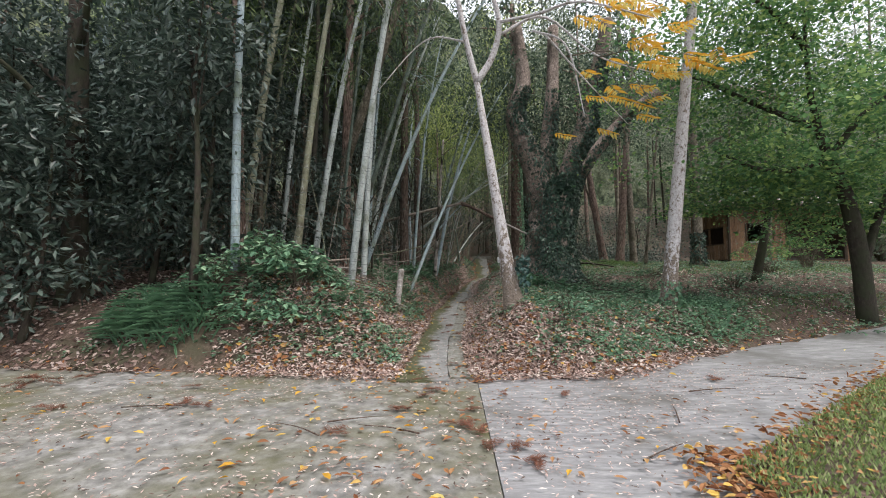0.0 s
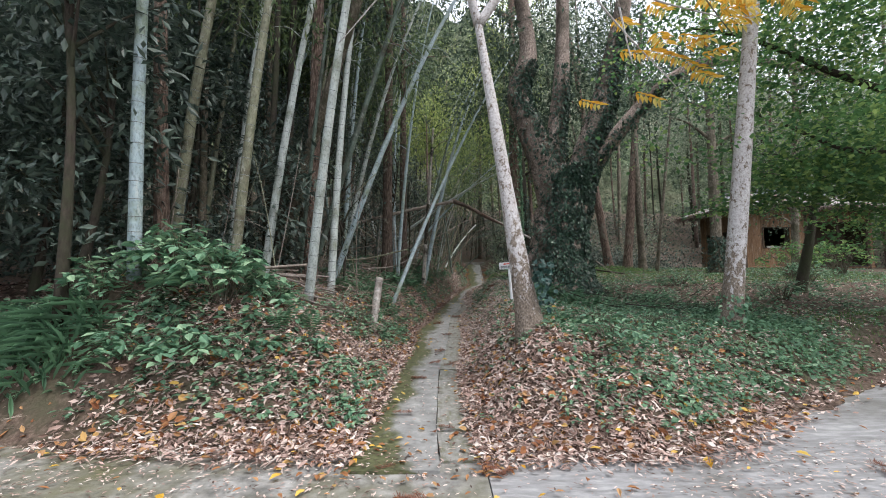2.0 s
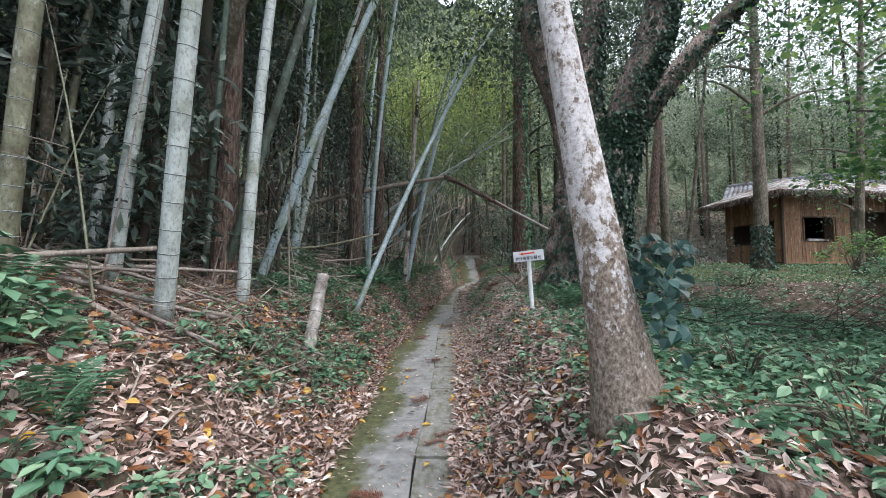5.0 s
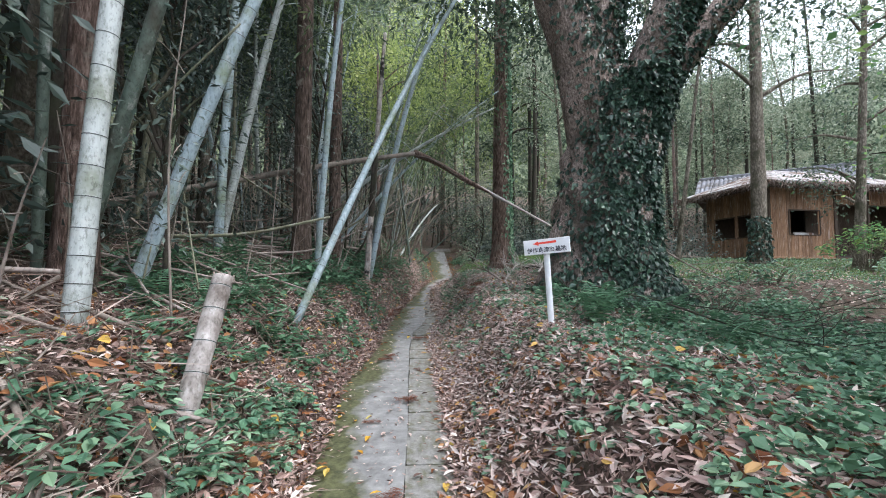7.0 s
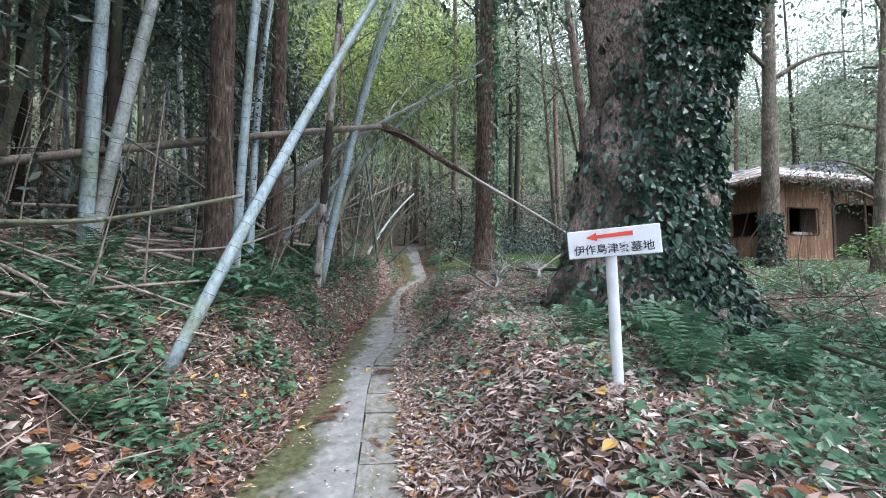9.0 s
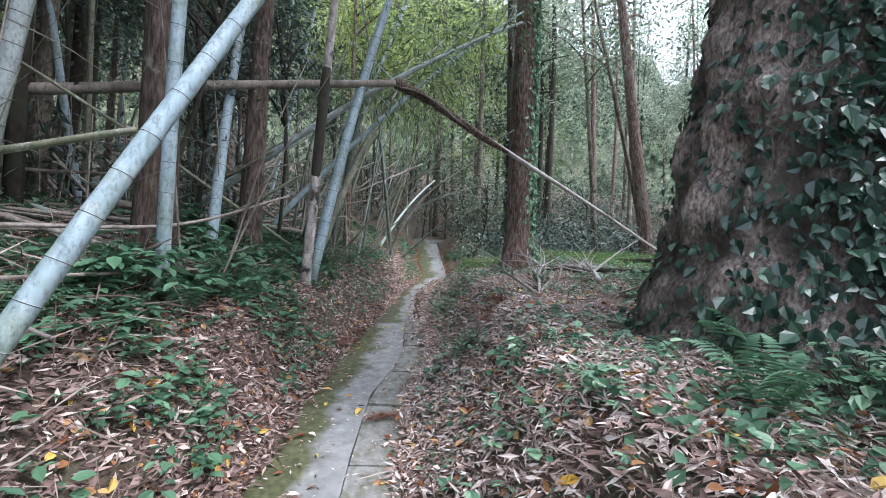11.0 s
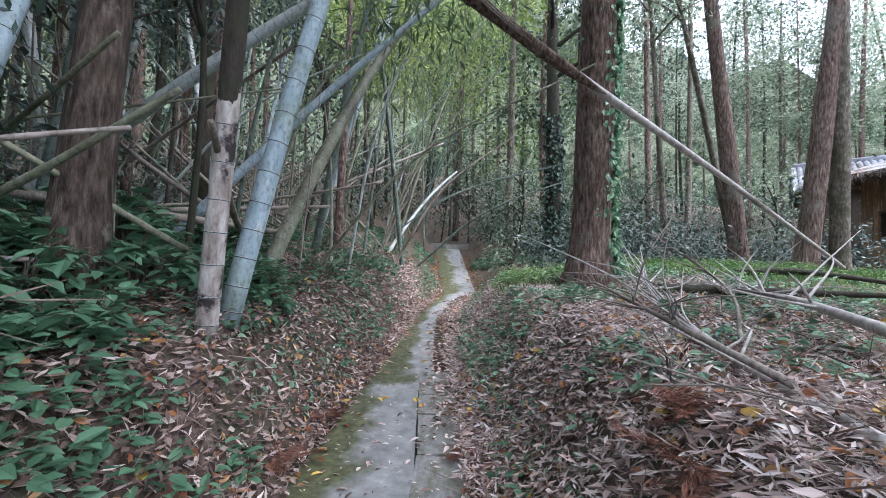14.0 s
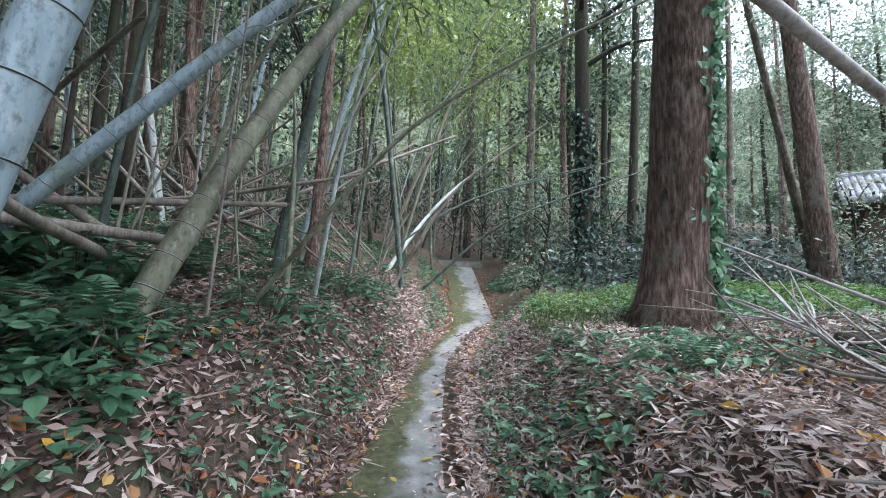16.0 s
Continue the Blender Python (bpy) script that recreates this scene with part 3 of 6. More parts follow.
culm((-1.8, 17.92, 1.91), (-2.02, 18.88, 4.86), 0.07, M_BAM_BLUE, BLUE, 11, (0.6, 1.0))
deadone = culm((-0.8, 18.81, 1.67), (-0.6, 18.6, 4.84), 0.074, M_BLOTCHED, "dead bamboo culm, pale below and blackened above", 6.4, (0, 0.2), True, cut=6.4)
part("charred_length", tube_mesh("charred_length", spline([(-0.712, 18.72, 3.05), (-0.606, 18.605, 4.75)], 12), np.array([0.06, 0.069, 0.074, 0.075, 0.074, 0.075, 0.074, 0.075, 0.074, 0.073, 0.069, 0.06]), M_DARKBARK, 14, 0.03), deadone, "blackened upper length")
culm((-0.76, 19.11, 1.73), (-0.12, 19.45, 5.43), 0.084, M_BAM_BLUE, "stout waxy bamboo culm leaning over the path", 11, (1.0, 1.0))
culm((-1.61, 20.65, 2.83), (0.37, 21.21, 5.41), 0.056, M_BAM_BLUE, "blue bamboo culm leaning low across the others", 7.5, (0.8, -0.4))
culm((-2.14, 19.94, 3.41), (-0.97, 19.79, 4.35), 0.072, M_BAM_GREY, "low-leaning grey bamboo culm", 7.0, (0.6, 0.5))
culm((-0.92, 20.5, 2.09), (-0.18, 21.69, 4.93), 0.085, M_BAM_OLD, "leaning olive-brown bamboo culm", 7.5, (0.9, 0.6))
culm((-1.05, 23.19, 2.19), (-0.53, 22.86, 5.41), 0.07, M_BAM_DARK, DARK, 10, (0.6, 0.8))
culm((0.47, 25.34, 2.07), (-0.17, 24.91, 7.22), 0.05, M_BAM_DARK, "slim dark bamboo culm beside the path", 10, (-0.4, 0.4), gap=0.3)
culm((-0.16, 26.64, 2.06), (1.37, 29.34, 5.1), 0.05, M_BAM_GREY, "pale bamboo pole leaning over the path", 5.2, (0.5, 0.2), True, cut=5.2, name="bamboo_pole")


def pole(a, b, r, skin, label, name="fallen_bamboo", sag=0.0, bend=None, category="bamboo"):
    """A felled or snapped culm between two points, given as it lies."""
    a, b = np.array(a, float), np.array(b, float)
    mid = (a + b) / 2 + np.array([0, 0, -sag])
    line = spline([a, mid, b] if bend is None else [a, np.array(bend, float), b], 24)
    n = 24
    arc = np.linspace(0, 1, n)
    t = thing(name, tuple(a), label, category, "fallen culms among the bamboo")
    rad = r * (1 - 0.35 * arc) * (1 + 0.05 * (np.arange(n) % 4 == 0))
    part("culm", tube_mesh("culm", line, rad, skin, 9, 0.04), t)
    return t


# the culm snapped over the path
snapped = thing("snapped_bamboo", (-5.74, 14.5, 2.6), "grey bamboo culm snapped above the path, its top fallen", "bamboo")
part("culm", tube_mesh("culm", spline([(-7.3, 15.0, 2.1), (-6.3, 15.73, 2.62), (-2.28, 18.4, 4.25), (0.45, 19.66, 5.08)], 40), np.linspace(0.075, 0.06, 40), M_WOODGREY, 10, 0.03), snapped)
part("fallen_top", tube_mesh("fallen_top", spline([(0.46, 19.67, 5.08), (0.75, 19.74, 4.98), (2.4, 20.1, 4.22), (4.4, 20.5, 3.3), (6.5, 20.97, 2.3)], 40), np.concatenate([np.linspace(0.08, 0.062, 10), np.linspace(0.062, 0.02, 30)]), M_SPLIT, 10, 0.06), snapped, "split pale culm hanging down to the bank")
part("torn_sheath", tube_mesh("torn_sheath", spline([(0.36, 19.64, 5.1), (0.62, 19.71, 5.02), (1.1, 19.81, 4.83), (1.9, 19.98, 4.43), (2.7, 20.14, 4.07)], 26), np.concatenate([[0.05], np.linspace(0.094, 0.066, 20), np.linspace(0.06, 0.02, 5)]), M_BARK, 10, 0.14, 2.0), snapped, "dark torn length at the break")
for k in range(5):
    part("splinter", tube_mesh("splinter", spline([(0.3 + 0.03 * k, 19.64, 5.1 - 0.02 * k), (0.8 + 0.05 * k, 19.73 - 0.03 * k, 4.97 - 0.03 * k), (1.35 + 0.1 * k, 19.85, 4.68 - 0.06 * k)], 8), np.linspace(0.02, 0.004, 8), M_WOODGREY, 5), snapped)

# thicket behind: thinner culms at all angles
rng = np.random.default_rng(21)
for k in range(46):
    x, y = rng.uniform(-11, -2.4), rng.uniform(12.5, 33)
    x = x + np.interp(y, PY, PL) * 0.8
    z = gz(x, y)
    lean = rng.normal(0.12, 0.2)
    skin = (M_BAM_GREY, M_BAM_BLUE, M_BAM_OLD, M_BAM_DARK)[k % 4]
    culm((x, y, z), (x + lean, y - 0.1 + rng.normal(0, 0.1), z + 1.0), rng.uniform(0.035, 0.075), skin, (GREY, BLUE, OLD, DARK)[k % 4], rng.uniform(12, 16.5), (rng.uniform(-0.3, 1.5), rng.uniform(-0.5, 1)), nodes=False, twigs=10)
for k in range(12):
    x, y = rng.uniform(-0.9, 0.5), rng.uniform(25.5, 33)
    x = x + np.interp(y, PY, PL) - 0.9
    z = gz(x, y)
    culm((x, y, z), (x + rng.normal(0.1, 0.15), y, z + 1.0), rng.uniform(0.025, 0.045), (M_BAM_OLD, M_BAM_DARK)[k % 2], (OLD, DARK)[k % 2], rng.uniform(7, 10), (rng.uniform(0, 1.6), 0), nodes=False, twigs=6)
for k in range(75):
    y = rng.uniform(13.5, 31)
    x = np.interp(y, PY, PL) - rng.uniform(0.9, 5.5)
    ang, dip = rng.normal(0.0, 0.7), rng.uniform(0.08, 0.75)
    ln = rng.uniform(2.0, 4.8)
    z = gz(x, y) + rng.uniform(-0.05, 0.5)
    e = (x + ln * math.cos(ang) * math.cos(dip) * (1 if rng.random() < 0.65 else -1), y + ln * math.sin(ang) * math.cos(dip), z + ln * math.sin(dip))
    lim = np.interp(e[1], PY, PL) - 0.25
    if e[0] > lim - 0.2:
        continue
    pole((x, y, z), e, rng.uniform(0.014, 0.036), (M_WOODGREY, M_BAM_OLD, M_WOODGREY, M_BAM_DEAD)[k % 4], "dead bamboo pole fallen among the standing culms", sag=rng.uniform(-0.1, 0.2))
for k in range(44):
    x, y = rng.uniform(-4.6, -1.7), rng.uniform(9.5, 18.5)
    a2, ln = rng.normal(0.1, 0.5), rng.uniform(0.6, 1.5)
    p0, p1 = (x - ln * math.cos(a2), y - ln * math.sin(a2)), (min(x + ln * math.cos(a2), -1.3), y + ln * math.sin(a2))
    pole((*p0, gz(*p0) + rng.uniform(0.02, 0.25)), (*p1, gz(*p1) + rng.uniform(0.05, 0.45)), rng.uniform(0.012, 0.03), (M_WOODGREY, M_BAM_DEAD)[k % 2], "dead cane lying in the undergrowth of the bank")
pole((-4.9, 8.9, 1.75), (-2.5, 9.9, 2.0), 0.035, M_WOODGREY, "grey dead pole lying along the bank")
pole((-3.0, 10.1, 1.5), (-1.75, 9.6, 1.15), 0.025, M_BAM_DEAD, "short pale cane lying on leaf litter")
pole((-3.8, 23.5, 2.1), (1.36, 25.9, 5.2), 0.035, M_BAM_DEAD, "dead brown culm propped across the thicket")
pole((-3.2, 18.4, 2.6), (-0.9, 21.0, 2.45), 0.05, M_WOODGREY, "thick dead culm lying on the bank")
pole((-2.9, 19.2, 2.35), (-0.6, 22.0, 2.95), 0.035, M_WOODGREY, "dead culm lying behind the standing ones")

# ---- trees ----
def trunk_line(low, high, tall, bend=(0, 0)):
    a, b = np.array(low, float), np.array(high, float)
    d = (b - a) / np.linalg.norm(b - a)
    root = a - d * ((a[2] - gz(a[0], a[1]) + 0.12) / d[2])
    u = np.linspace(0, 1, 40)
    return root + d * (u * tall)[:, None] + np.array([bend[0], bend[1], 0]) * (u ** 2)[:, None], u


def tree(low, high, r, bark, label, tall=13.0, crown=None, name="tree", limbs=5, flare=0.5, ivy=None, bend=(0, 0), leaf=None, start=0.45, lumps=0.07, reach=2.2, per=34, size=0.13, clump=0.45, group="trees of the wood", sides=14, aspect=0.45, foot=0.35):
    line, u = trunk_line(low, high, tall, bend)
    rng = np.random.default_rng(int(abs(line[0][0] * 811 + line[0][1] * 57)) + 3)
    t = thing(name, tuple(line[0]), label, "tree", group)
    rad = r * (1.0 - 0.6 * u) + flare * r * np.exp(-u * tall / foot)
    part("trunk", tube_mesh("trunk", line, rad, bark, sides, lumps, rng.uniform(0, 6)), t)
    ends = []
    for k in range(limbs):
        f = start + (0.97 - start) * (k + rng.uniform(0, 0.8)) / limbs
        p = line[min(39, int(f * 40))]
        ang = rng.uniform(0, 2 * np.pi)
        ln = reach * rng.uniform(0.6, 1.2) * (1.15 - 0.4 * f)
        e = p + np.array([math.cos(ang) * ln, math.sin(ang) * ln, rng.uniform(0.1, 0.6) * ln])
        m = (p + e) / 2 + np.array([0, 0, 0.12 * ln])
        part("limb", tube_mesh("limb", spline([p, m, e], 8), np.linspace(r * 0.3 + 0.01, 0.012, 8), bark, 6, 0.05), t)
        ends += [p + (e - p) * q + rng.normal(size=3) * 0.25 for q in (0.45, 0.7, 0.9, 1.05)]
    if leaf is not None and ends:
        part("crown", crown_mesh("crown", np.array(ends), clump, per, size, leaf, rng, 0.7, aspect), t)
    if ivy:
        z0, z1, count, mat, sz, side, focus = ivy
        f = rng.uniform(z0 / tall, z1 / tall, count)
        th = rng.vonmises(side, focus, count)
        c = np.stack([np.interp(f, u, line[:, k]) for k in range(3)], -1)
        rr = np.interp(f, u, rad) * rng.uniform(0.98, 1.25, count) + 0.01
        out = np.stack([np.cos(th), np.sin(th), np.zeros(count)], -1)
        p = c + out * rr[:, None]
        s = sz * rng.uniform(0.6, 1.3, count)
        part("ivy", leaves("ivy", p, out * 0.35 + rng.normal(size=p.shape) * 0.45 + np.array([0, 0, -0.8]), out + rng.normal(size=p.shape) * 0.35, s, s * 0.85, mat, True), t, "climbing ivy")
    return t


tree((-8.3, 8.76, 1.72), (-8.2, 8.45, 6.43), 0.26, M_DARKBARK, "thick dark trunk among evergreens", 12, leaf=L_EVER, limbs=7, reach=3, start=0.25, size=0.17)
BROWN = "straight brown-barked tree in the bamboo grove"
tree((-3.48, 13.1, 2.17), (-3.42, 13.06, 5.86), 0.19, M_BARK, BROWN, 16, leaf=L_FAR, limbs=8, reach=3.0, size=0.2, clump=0.7)
tree((-4.69, 13.74, 2.12), (-3.15, 12.33, 5.39), 0.15, M_BARK_G, "leaning grey-green barked tree", 16, leaf=L_FAR, limbs=8, reach=3.0, size=0.2, clump=0.7)
tree((-5.34, 10.16, 2.31), (-5.35, 9.89, 5.59), 0.14, M_BARK, BROWN, 12, leaf=L_EVER)
tree((-2.02, 17.14, 1.09), (-2, 17.03, 3.7), 0.19, M_BARK_D, "rough-barked tree with pale patches on the bank", 16, leaf=L_FAR, limbs=8, reach=3.0, size=0.2, clump=0.7, lumps=0.09)
tree((-1.58, 18.67, 2.05), (-1.62, 18.91, 4.95), 0.16, M_BARK_D, "mottled brown tree trunk behind bamboo", 16, leaf=L_FAR, limbs=8, reach=3.0, size=0.2, clump=0.7)
tree((-0.72, 23.63, 1.97), (-0.8, 24.24, 4.95), 0.088, M_BARK, "slim shaggy-barked tree beside the path", 9, leaf=L_FAR, flare=0.25)
tree((3.45, 22.2, 2.43), (3.33, 21.61, 7.98), 0.32, M_BARK, "red-brown cedar trunk clad with ivy", 14, leaf=L_LIGHT, ivy=(0.0, 10, 4200, L_HERB, 0.1, 0.1, 3.2), flare=0.75, start=0.6)
tree((5.46, 29.43, 2.82), (5.11, 28.9, 8.86), 0.28, M_DARKBARK, "dark tree trunk wrapped in ivy", 12, leaf=L_LIGHT, ivy=(0.0, 5, 900, L_IVY, 0.14, 0, 0.1), limbs=6)
tree((9.46, 26.28, 2.7), (8.41, 25.96, 9.36), 0.24, M_BARK, "tall reddish cedar trunk in the clearing", 14, leaf=L_LIGHT, start=0.55)
tree((8.15, 27.47, 2.84), (7.64, 27.22, 7.66), 0.1, M_BARK_G, "slender grey tree among the cedars", 11, leaf=L_LIGHT, start=0.55)
tree((9.89, 26.95, 2.78), (8.0, 26.67, 9.8), 0.11, M_BARK_G, "thin leaning tree among the cedars", 11, leaf=L_LIGHT, start=0.6)
tree((9.9, 24.82, 2.57), (10.29, 24.25, 9.49), 0.24, M_BARK, "tall reddish cedar trunk in the clearing", 14, leaf=L_LIGHT, start=0.55)
tree((10.7, 24.77, 2.57), (10.26, 24.22, 9.2), 0.2, M_BARK_G, "tall grey-brown trunk in the clearing", 14, leaf=L_LIGHT, start=0.55)
tree((10.8, 23.48, 2.31), (11.54, 22.78, 10.78), 0.09, M_BARK_G, "slender pale leaning tree", 11, leaf=L_LIGHT, start=0.6)
tree((12.87, 21.97, 1.97), (12.59, 21.5, 11.18), 0.26, M_BARK_G, "grey trunk with an ivy-clad foot before the hut", 14, leaf=L_LIGHT, ivy=(0.0, 1.9, 700, L_IVY, 0.12, 0, 0.1), start=0.4, reach=2.6, limbs=9)
tree((15.7, 21.0, 1.9), (15.85, 20.8, 7.0), 0.16, M_BARK_G, "slim grey tree with drooping sprays", 11, leaf=L_FAR, start=0.16, reach=2.0, limbs=12, size=0.13, per=60)
tree((11.03, 15.29, 1.42), (11.41, 15.17, 3.37), 0.15, M_DARKBARK, "small dark tree before the hut", 6, leaf=L_MAPLE, start=0.4)

# pale tree beside the path, forked above, with yellow compound leaves
pale = tree((1.29, 8.57, 0.93), (0.42, 8.88, 6.93), 0.155, M_PALE, "pale lichen-spotted tree leaning beside the path", 5.15, limbs=0, name="pale_tree", flare=0.75, foot=0.5, group="pale trees", lumps=0.05, sides=20)
f0 = np.array(trunk_line((1.29, 8.57, 0.93), (0.42, 8.88, 6.93), 5.15)[0][-1])
fork = [
    ([f0, f0 + (-0.25, -0.1, 1.0), f0 + (-0.5, -0.3, 2.4)], 0.055, 0.03), ([f0, f0 + (0.3, 0.0, 0.5), f0 + (0.42, -0.1, 1.1), f0 + (0.2, -0.2, 1.9)], 0.06, 0.03),
    ([f0 + (0.42, -0.1, 1.1), f0 + (1.1, -0.4, 0.75), f0 + (1.7, -0.9, 0.9), f0 + (2.6, -1.5, 0.5)], 0.03, 0.008), ([f0 + (1.0, -0.35, 0.78), f0 + (1.5, -0.7, 0.1), f0 + (1.75, -0.8, -0.75)], 0.02, 0.006),
    ([f0 + (0.4, 0, 0.9), f0 + (1.3, 0.1, 1.0), f0 + (2.3, 0.1, 0.5), f0 + (3.4, 0, 0.35)], 0.028, 0.006), ([f0 + (1.3, 0.1, 1.0), f0 + (2.1, 0.4, 0.1), f0 + (3.0, 0.5, -0.4)], 0.018, 0.005),
    ([f0 + (0.2, -0.2, 1.7), f0 + (1.4, -0.8, 1.5), f0 + (2.9, -1.2, 0.9)], 0.025, 0.006), ([f0 + (-0.2, 0, 0.8), f0 + (-1.0, 0.1, 0.7), f0 + (-2.0, 0.2, 0.1)], 0.018, 0.005),
    ([f0 + (2.3, 0.1, 0.5), f0 + (2.9, -0.6, 0.1), f0 + (3.6, -0.9, 0.2)], 0.012, 0.004), ([f0 + (1.5, -0.7, 0.1), f0 + (2.2, -1.0, -0.2), f0 + (2.6, -1.3, -0.7)], 0.012, 0.004)]
for k in range(2, len(fork)):
    fork[k] = ([np.array(p) - (0, 0, -0.6 + 0.85 * i / (len(fork[k][0]) - 1) if i else 0.0) for i, p in enumerate(fork[k][0])], *fork[k][1:])
fork = [([f0 + (np.array(p) - f0) * 1.18 for p in ln], ra, rb) for ln, ra, rb in fork]
for ln, ra, rb in [(ln, ra * 1.45, rb * 1.5) for ln, ra, rb in fork]:
    part("limb", tube_mesh("limb", spline([tuple(p) for p in ln], 18), np.linspace(ra, rb, 18), M_PALE if ra > 0.022 else M_BARK_G, 7, 0.05), pale)
rng = np.random.default_rng(5)
for k in range(50):
    pp, aa, uu = [], [], []
    ln = fork[2 + (k % 5 if k % 5 != 1 else 6)][0]
    base = np.array(ln[-1]) * 0.65 + np.array(ln[-2]) * 0.35 + rng.normal(size=3) * (0.6, 0.5, 0.28)
    ang = rng.uniform(-0.9, 0.9)
    d = np.array([math.cos(ang), math.sin(ang), rng.uniform(-0.45, 0.1)])
    sd = unit(np.cross(d, [0, 0, 1.0]))
    for q in range(6):
        for sgn in (-1, 1):
            pp.append(base + d * 0.075 * q)
            aa.append(d * 0.6 + sd * sgn + np.array([0, 0, -0.15]))
            uu.append(np.array([0, 0, 1.0]) + rng.normal(size=3) * 0.2)
    part("leaf_spray", leaves("leaf_spray", np.array(pp), np.array(aa), np.array(uu), rng.uniform(0.14, 0.26, len(pp)), 0.07, L_YELLOW, True), pale, "yellow autumn compound leaf")
n = 85
h = rng.uniform(0, 1, n)
p = np.stack([1.42 - 0.06 * h + np.abs(rng.normal(0, 0.13, n)) - 0.04, 8.42 + rng.normal(0, 0.08, n), 1.34 + 0.6 * h ** 0.6 + rng.normal(0, 0.04, n)], -1)
part("ivy", leaves("ivy", p, rng.normal(size=(n, 3)) + (0.2, -0.3, -0.8), rng.normal(size=(n, 3)) * 0.4 + (0.1, -1, 0.6), rng.uniform(0.06, 0.115, n), 0.085, L_IVYBLUE, True), pale, "dark ivy clump on the trunk's foot")
tree((5.0, 9.62, 0.99), (5.81, 9.53, 8.18), 0.165, M_PALE, "straight pale-barked tree by the yard", 12, limbs=4, name="pale_tree", group="pale trees", leaf=L_MAPLE, start=0.65, flare=0.5, ivy=(0, 0.7, 160, L_HERB, 0.09, -1.5, 0.3), lumps=0.04, sides=20)

# the old camphor
old = thing("camphor_tree", (3.65, 15.42, gz(3.65, 15.42)), "huge old camphor tree smothered with ivy", "tree")
NEAR, BY = np.array([-0.03, 8.2, 1.8]), 0.88


def nearer(p):
    return NEAR + (np.asarray(p, float) - NEAR) * BY


def big(name, pts, ra, rb, sides=18, seed=0.0, n=36, lumps=0.13):
    line = spline(nearer(pts), n)
    ra, rb = ra * BY, rb * BY
    rad = np.linspace(1, 0, n) * (ra - rb) + rb
    if name == "trunk":
        rad = rad + 0.42 * np.exp(-(line[:, 2] - gz(3.65, 15.42)).clip(0) / 0.55)
    me = tube_mesh(name, line, rad, M_CAMPHOR, sides, lumps, seed)
    if name == "trunk":
        for v in me.vertices:
            i = min(v.index // sides, n - 1)
            out = v.co - Vector(line[i])
            a, z = math.atan2(out.y, out.x), v.co.z
            ridge = 0.03 * math.sin(13 * a + 2.2 * math.sin(1.7 * z)) + 0.02 * math.sin(29 * a + 3 * math.sin(2.9 * z + a)) + 0.006 * math.sin(11 * z + 4 * math.sin(5 * a)) + 0.005 * math.sin(23 * z + 9 * a)
            v.co += out.normalized() * ridge
    part(name, me, old)
    return line, rad
z0 = gz(3.65, 15.42) - 0.5
stems = [big("trunk", [(4.15, 16.4, z0), (4.1, 16.35, 2.0), (4.15, 16.3, 3.4), (4.4, 16.2, 4.8), (4.6, 16.1, 5.7)], 0.95, 0.78, 96, 1.0, 120, 0.09),
         big("limb", [(4.25, 16.4, 2.2), (4.0, 16.3, 4.2), (3.6, 15.95, 5.8), (2.8, 15.7, 7.6), (2.65, 15.6, 8.4), (2.97, 15.5, 9.6), (2.7, 15.5, 12)], 0.62, 0.24, 16, 2.0),
         big("limb", [(4.2, 16.3, 4.0), (3.95, 15.95, 6.0), (4.0, 15.85, 7.2), (4.16, 15.7, 8.7), (4.3, 15.7, 12)], 0.42, 0.22, 14, 3.0),
         big("limb", [(4.3, 16.4, 3.2), (4.9, 15.8, 5.7), (5.4, 15.5, 7.4), (5.9, 15.35, 9.5), (6.4, 15.3, 12)], 0.62, 0.24, 16, 4.0),
         big("limb", [(4.4, 16.2, 4.4), (5.6, 15.3, 6.3), (7.1, 15.0, 8.0), (8.5, 14.95, 8.9), (10.4, 14.9, 9.0), (12.8, 14.7, 8.4)], 0.28, 0.09, 12, 5.0)]
rng = np.random.default_rng(31)
P, O = [], []
for (line, rad), cnt, lo, hi, side in zip(stems, (9500, 2200, 1200, 3400, 900), (0.02, 0.0, 0, 0, 0.0), (1.0, 0.8, 0.8, 0.85, 0.5), (0.9, 0.2, 0.5, 0.6, 0.2)):
    f = rng.uniform(lo, hi, cnt) * (len(line) - 1)
    c = np.stack([np.interp(f, np.arange(len(line)), line[:, k]) for k in range(3)], -1)
    th = rng.vonmises(-0.95, 1.9, cnt)
    o = np.stack([np.cos(th), np.sin(th), np.zeros(cnt)], -1)
    bulge = 1.02 + 0.14 * np.abs(np.sin(c[:, 2] * 2.1 + th * 2)) * rng.uniform(0, 1, cnt)
    P.append(c + o * (np.interp(f, np.arange(len(line)), rad) * bulge)[:, None])
    O.append(o)
P, O = np.vstack(P), np.vstack(O)
s = rng.uniform(0.06, 0.125, len(P))
line, rad = stems[0]
f = rng.uniform(0.02, 0.75, 1900) * (len(line) - 1)
th = rng.uniform(-np.pi, np.pi, 1900)
th = th[(np.sin(th * 3 + f * 0.5) + 0.6 * np.sin(f * 0.7) > 0.1)]
f = f[:len(th)]
c = np.stack([np.interp(f, np.arange(len(line)), line[:, k]) for k in range(3)], -1)
o = np.stack([np.cos(th), np.sin(th), np.zeros(len(th))], -1)
P, O = np.vstack([P, c + o * (np.interp(f, np.arange(len(line)), rad) * rng.uniform(1.0, 1.08, len(th)))[:, None]]), np.vstack([O, o])
s = np.concatenate([s, rng.uniform(0.04, 0.1, len(th))])
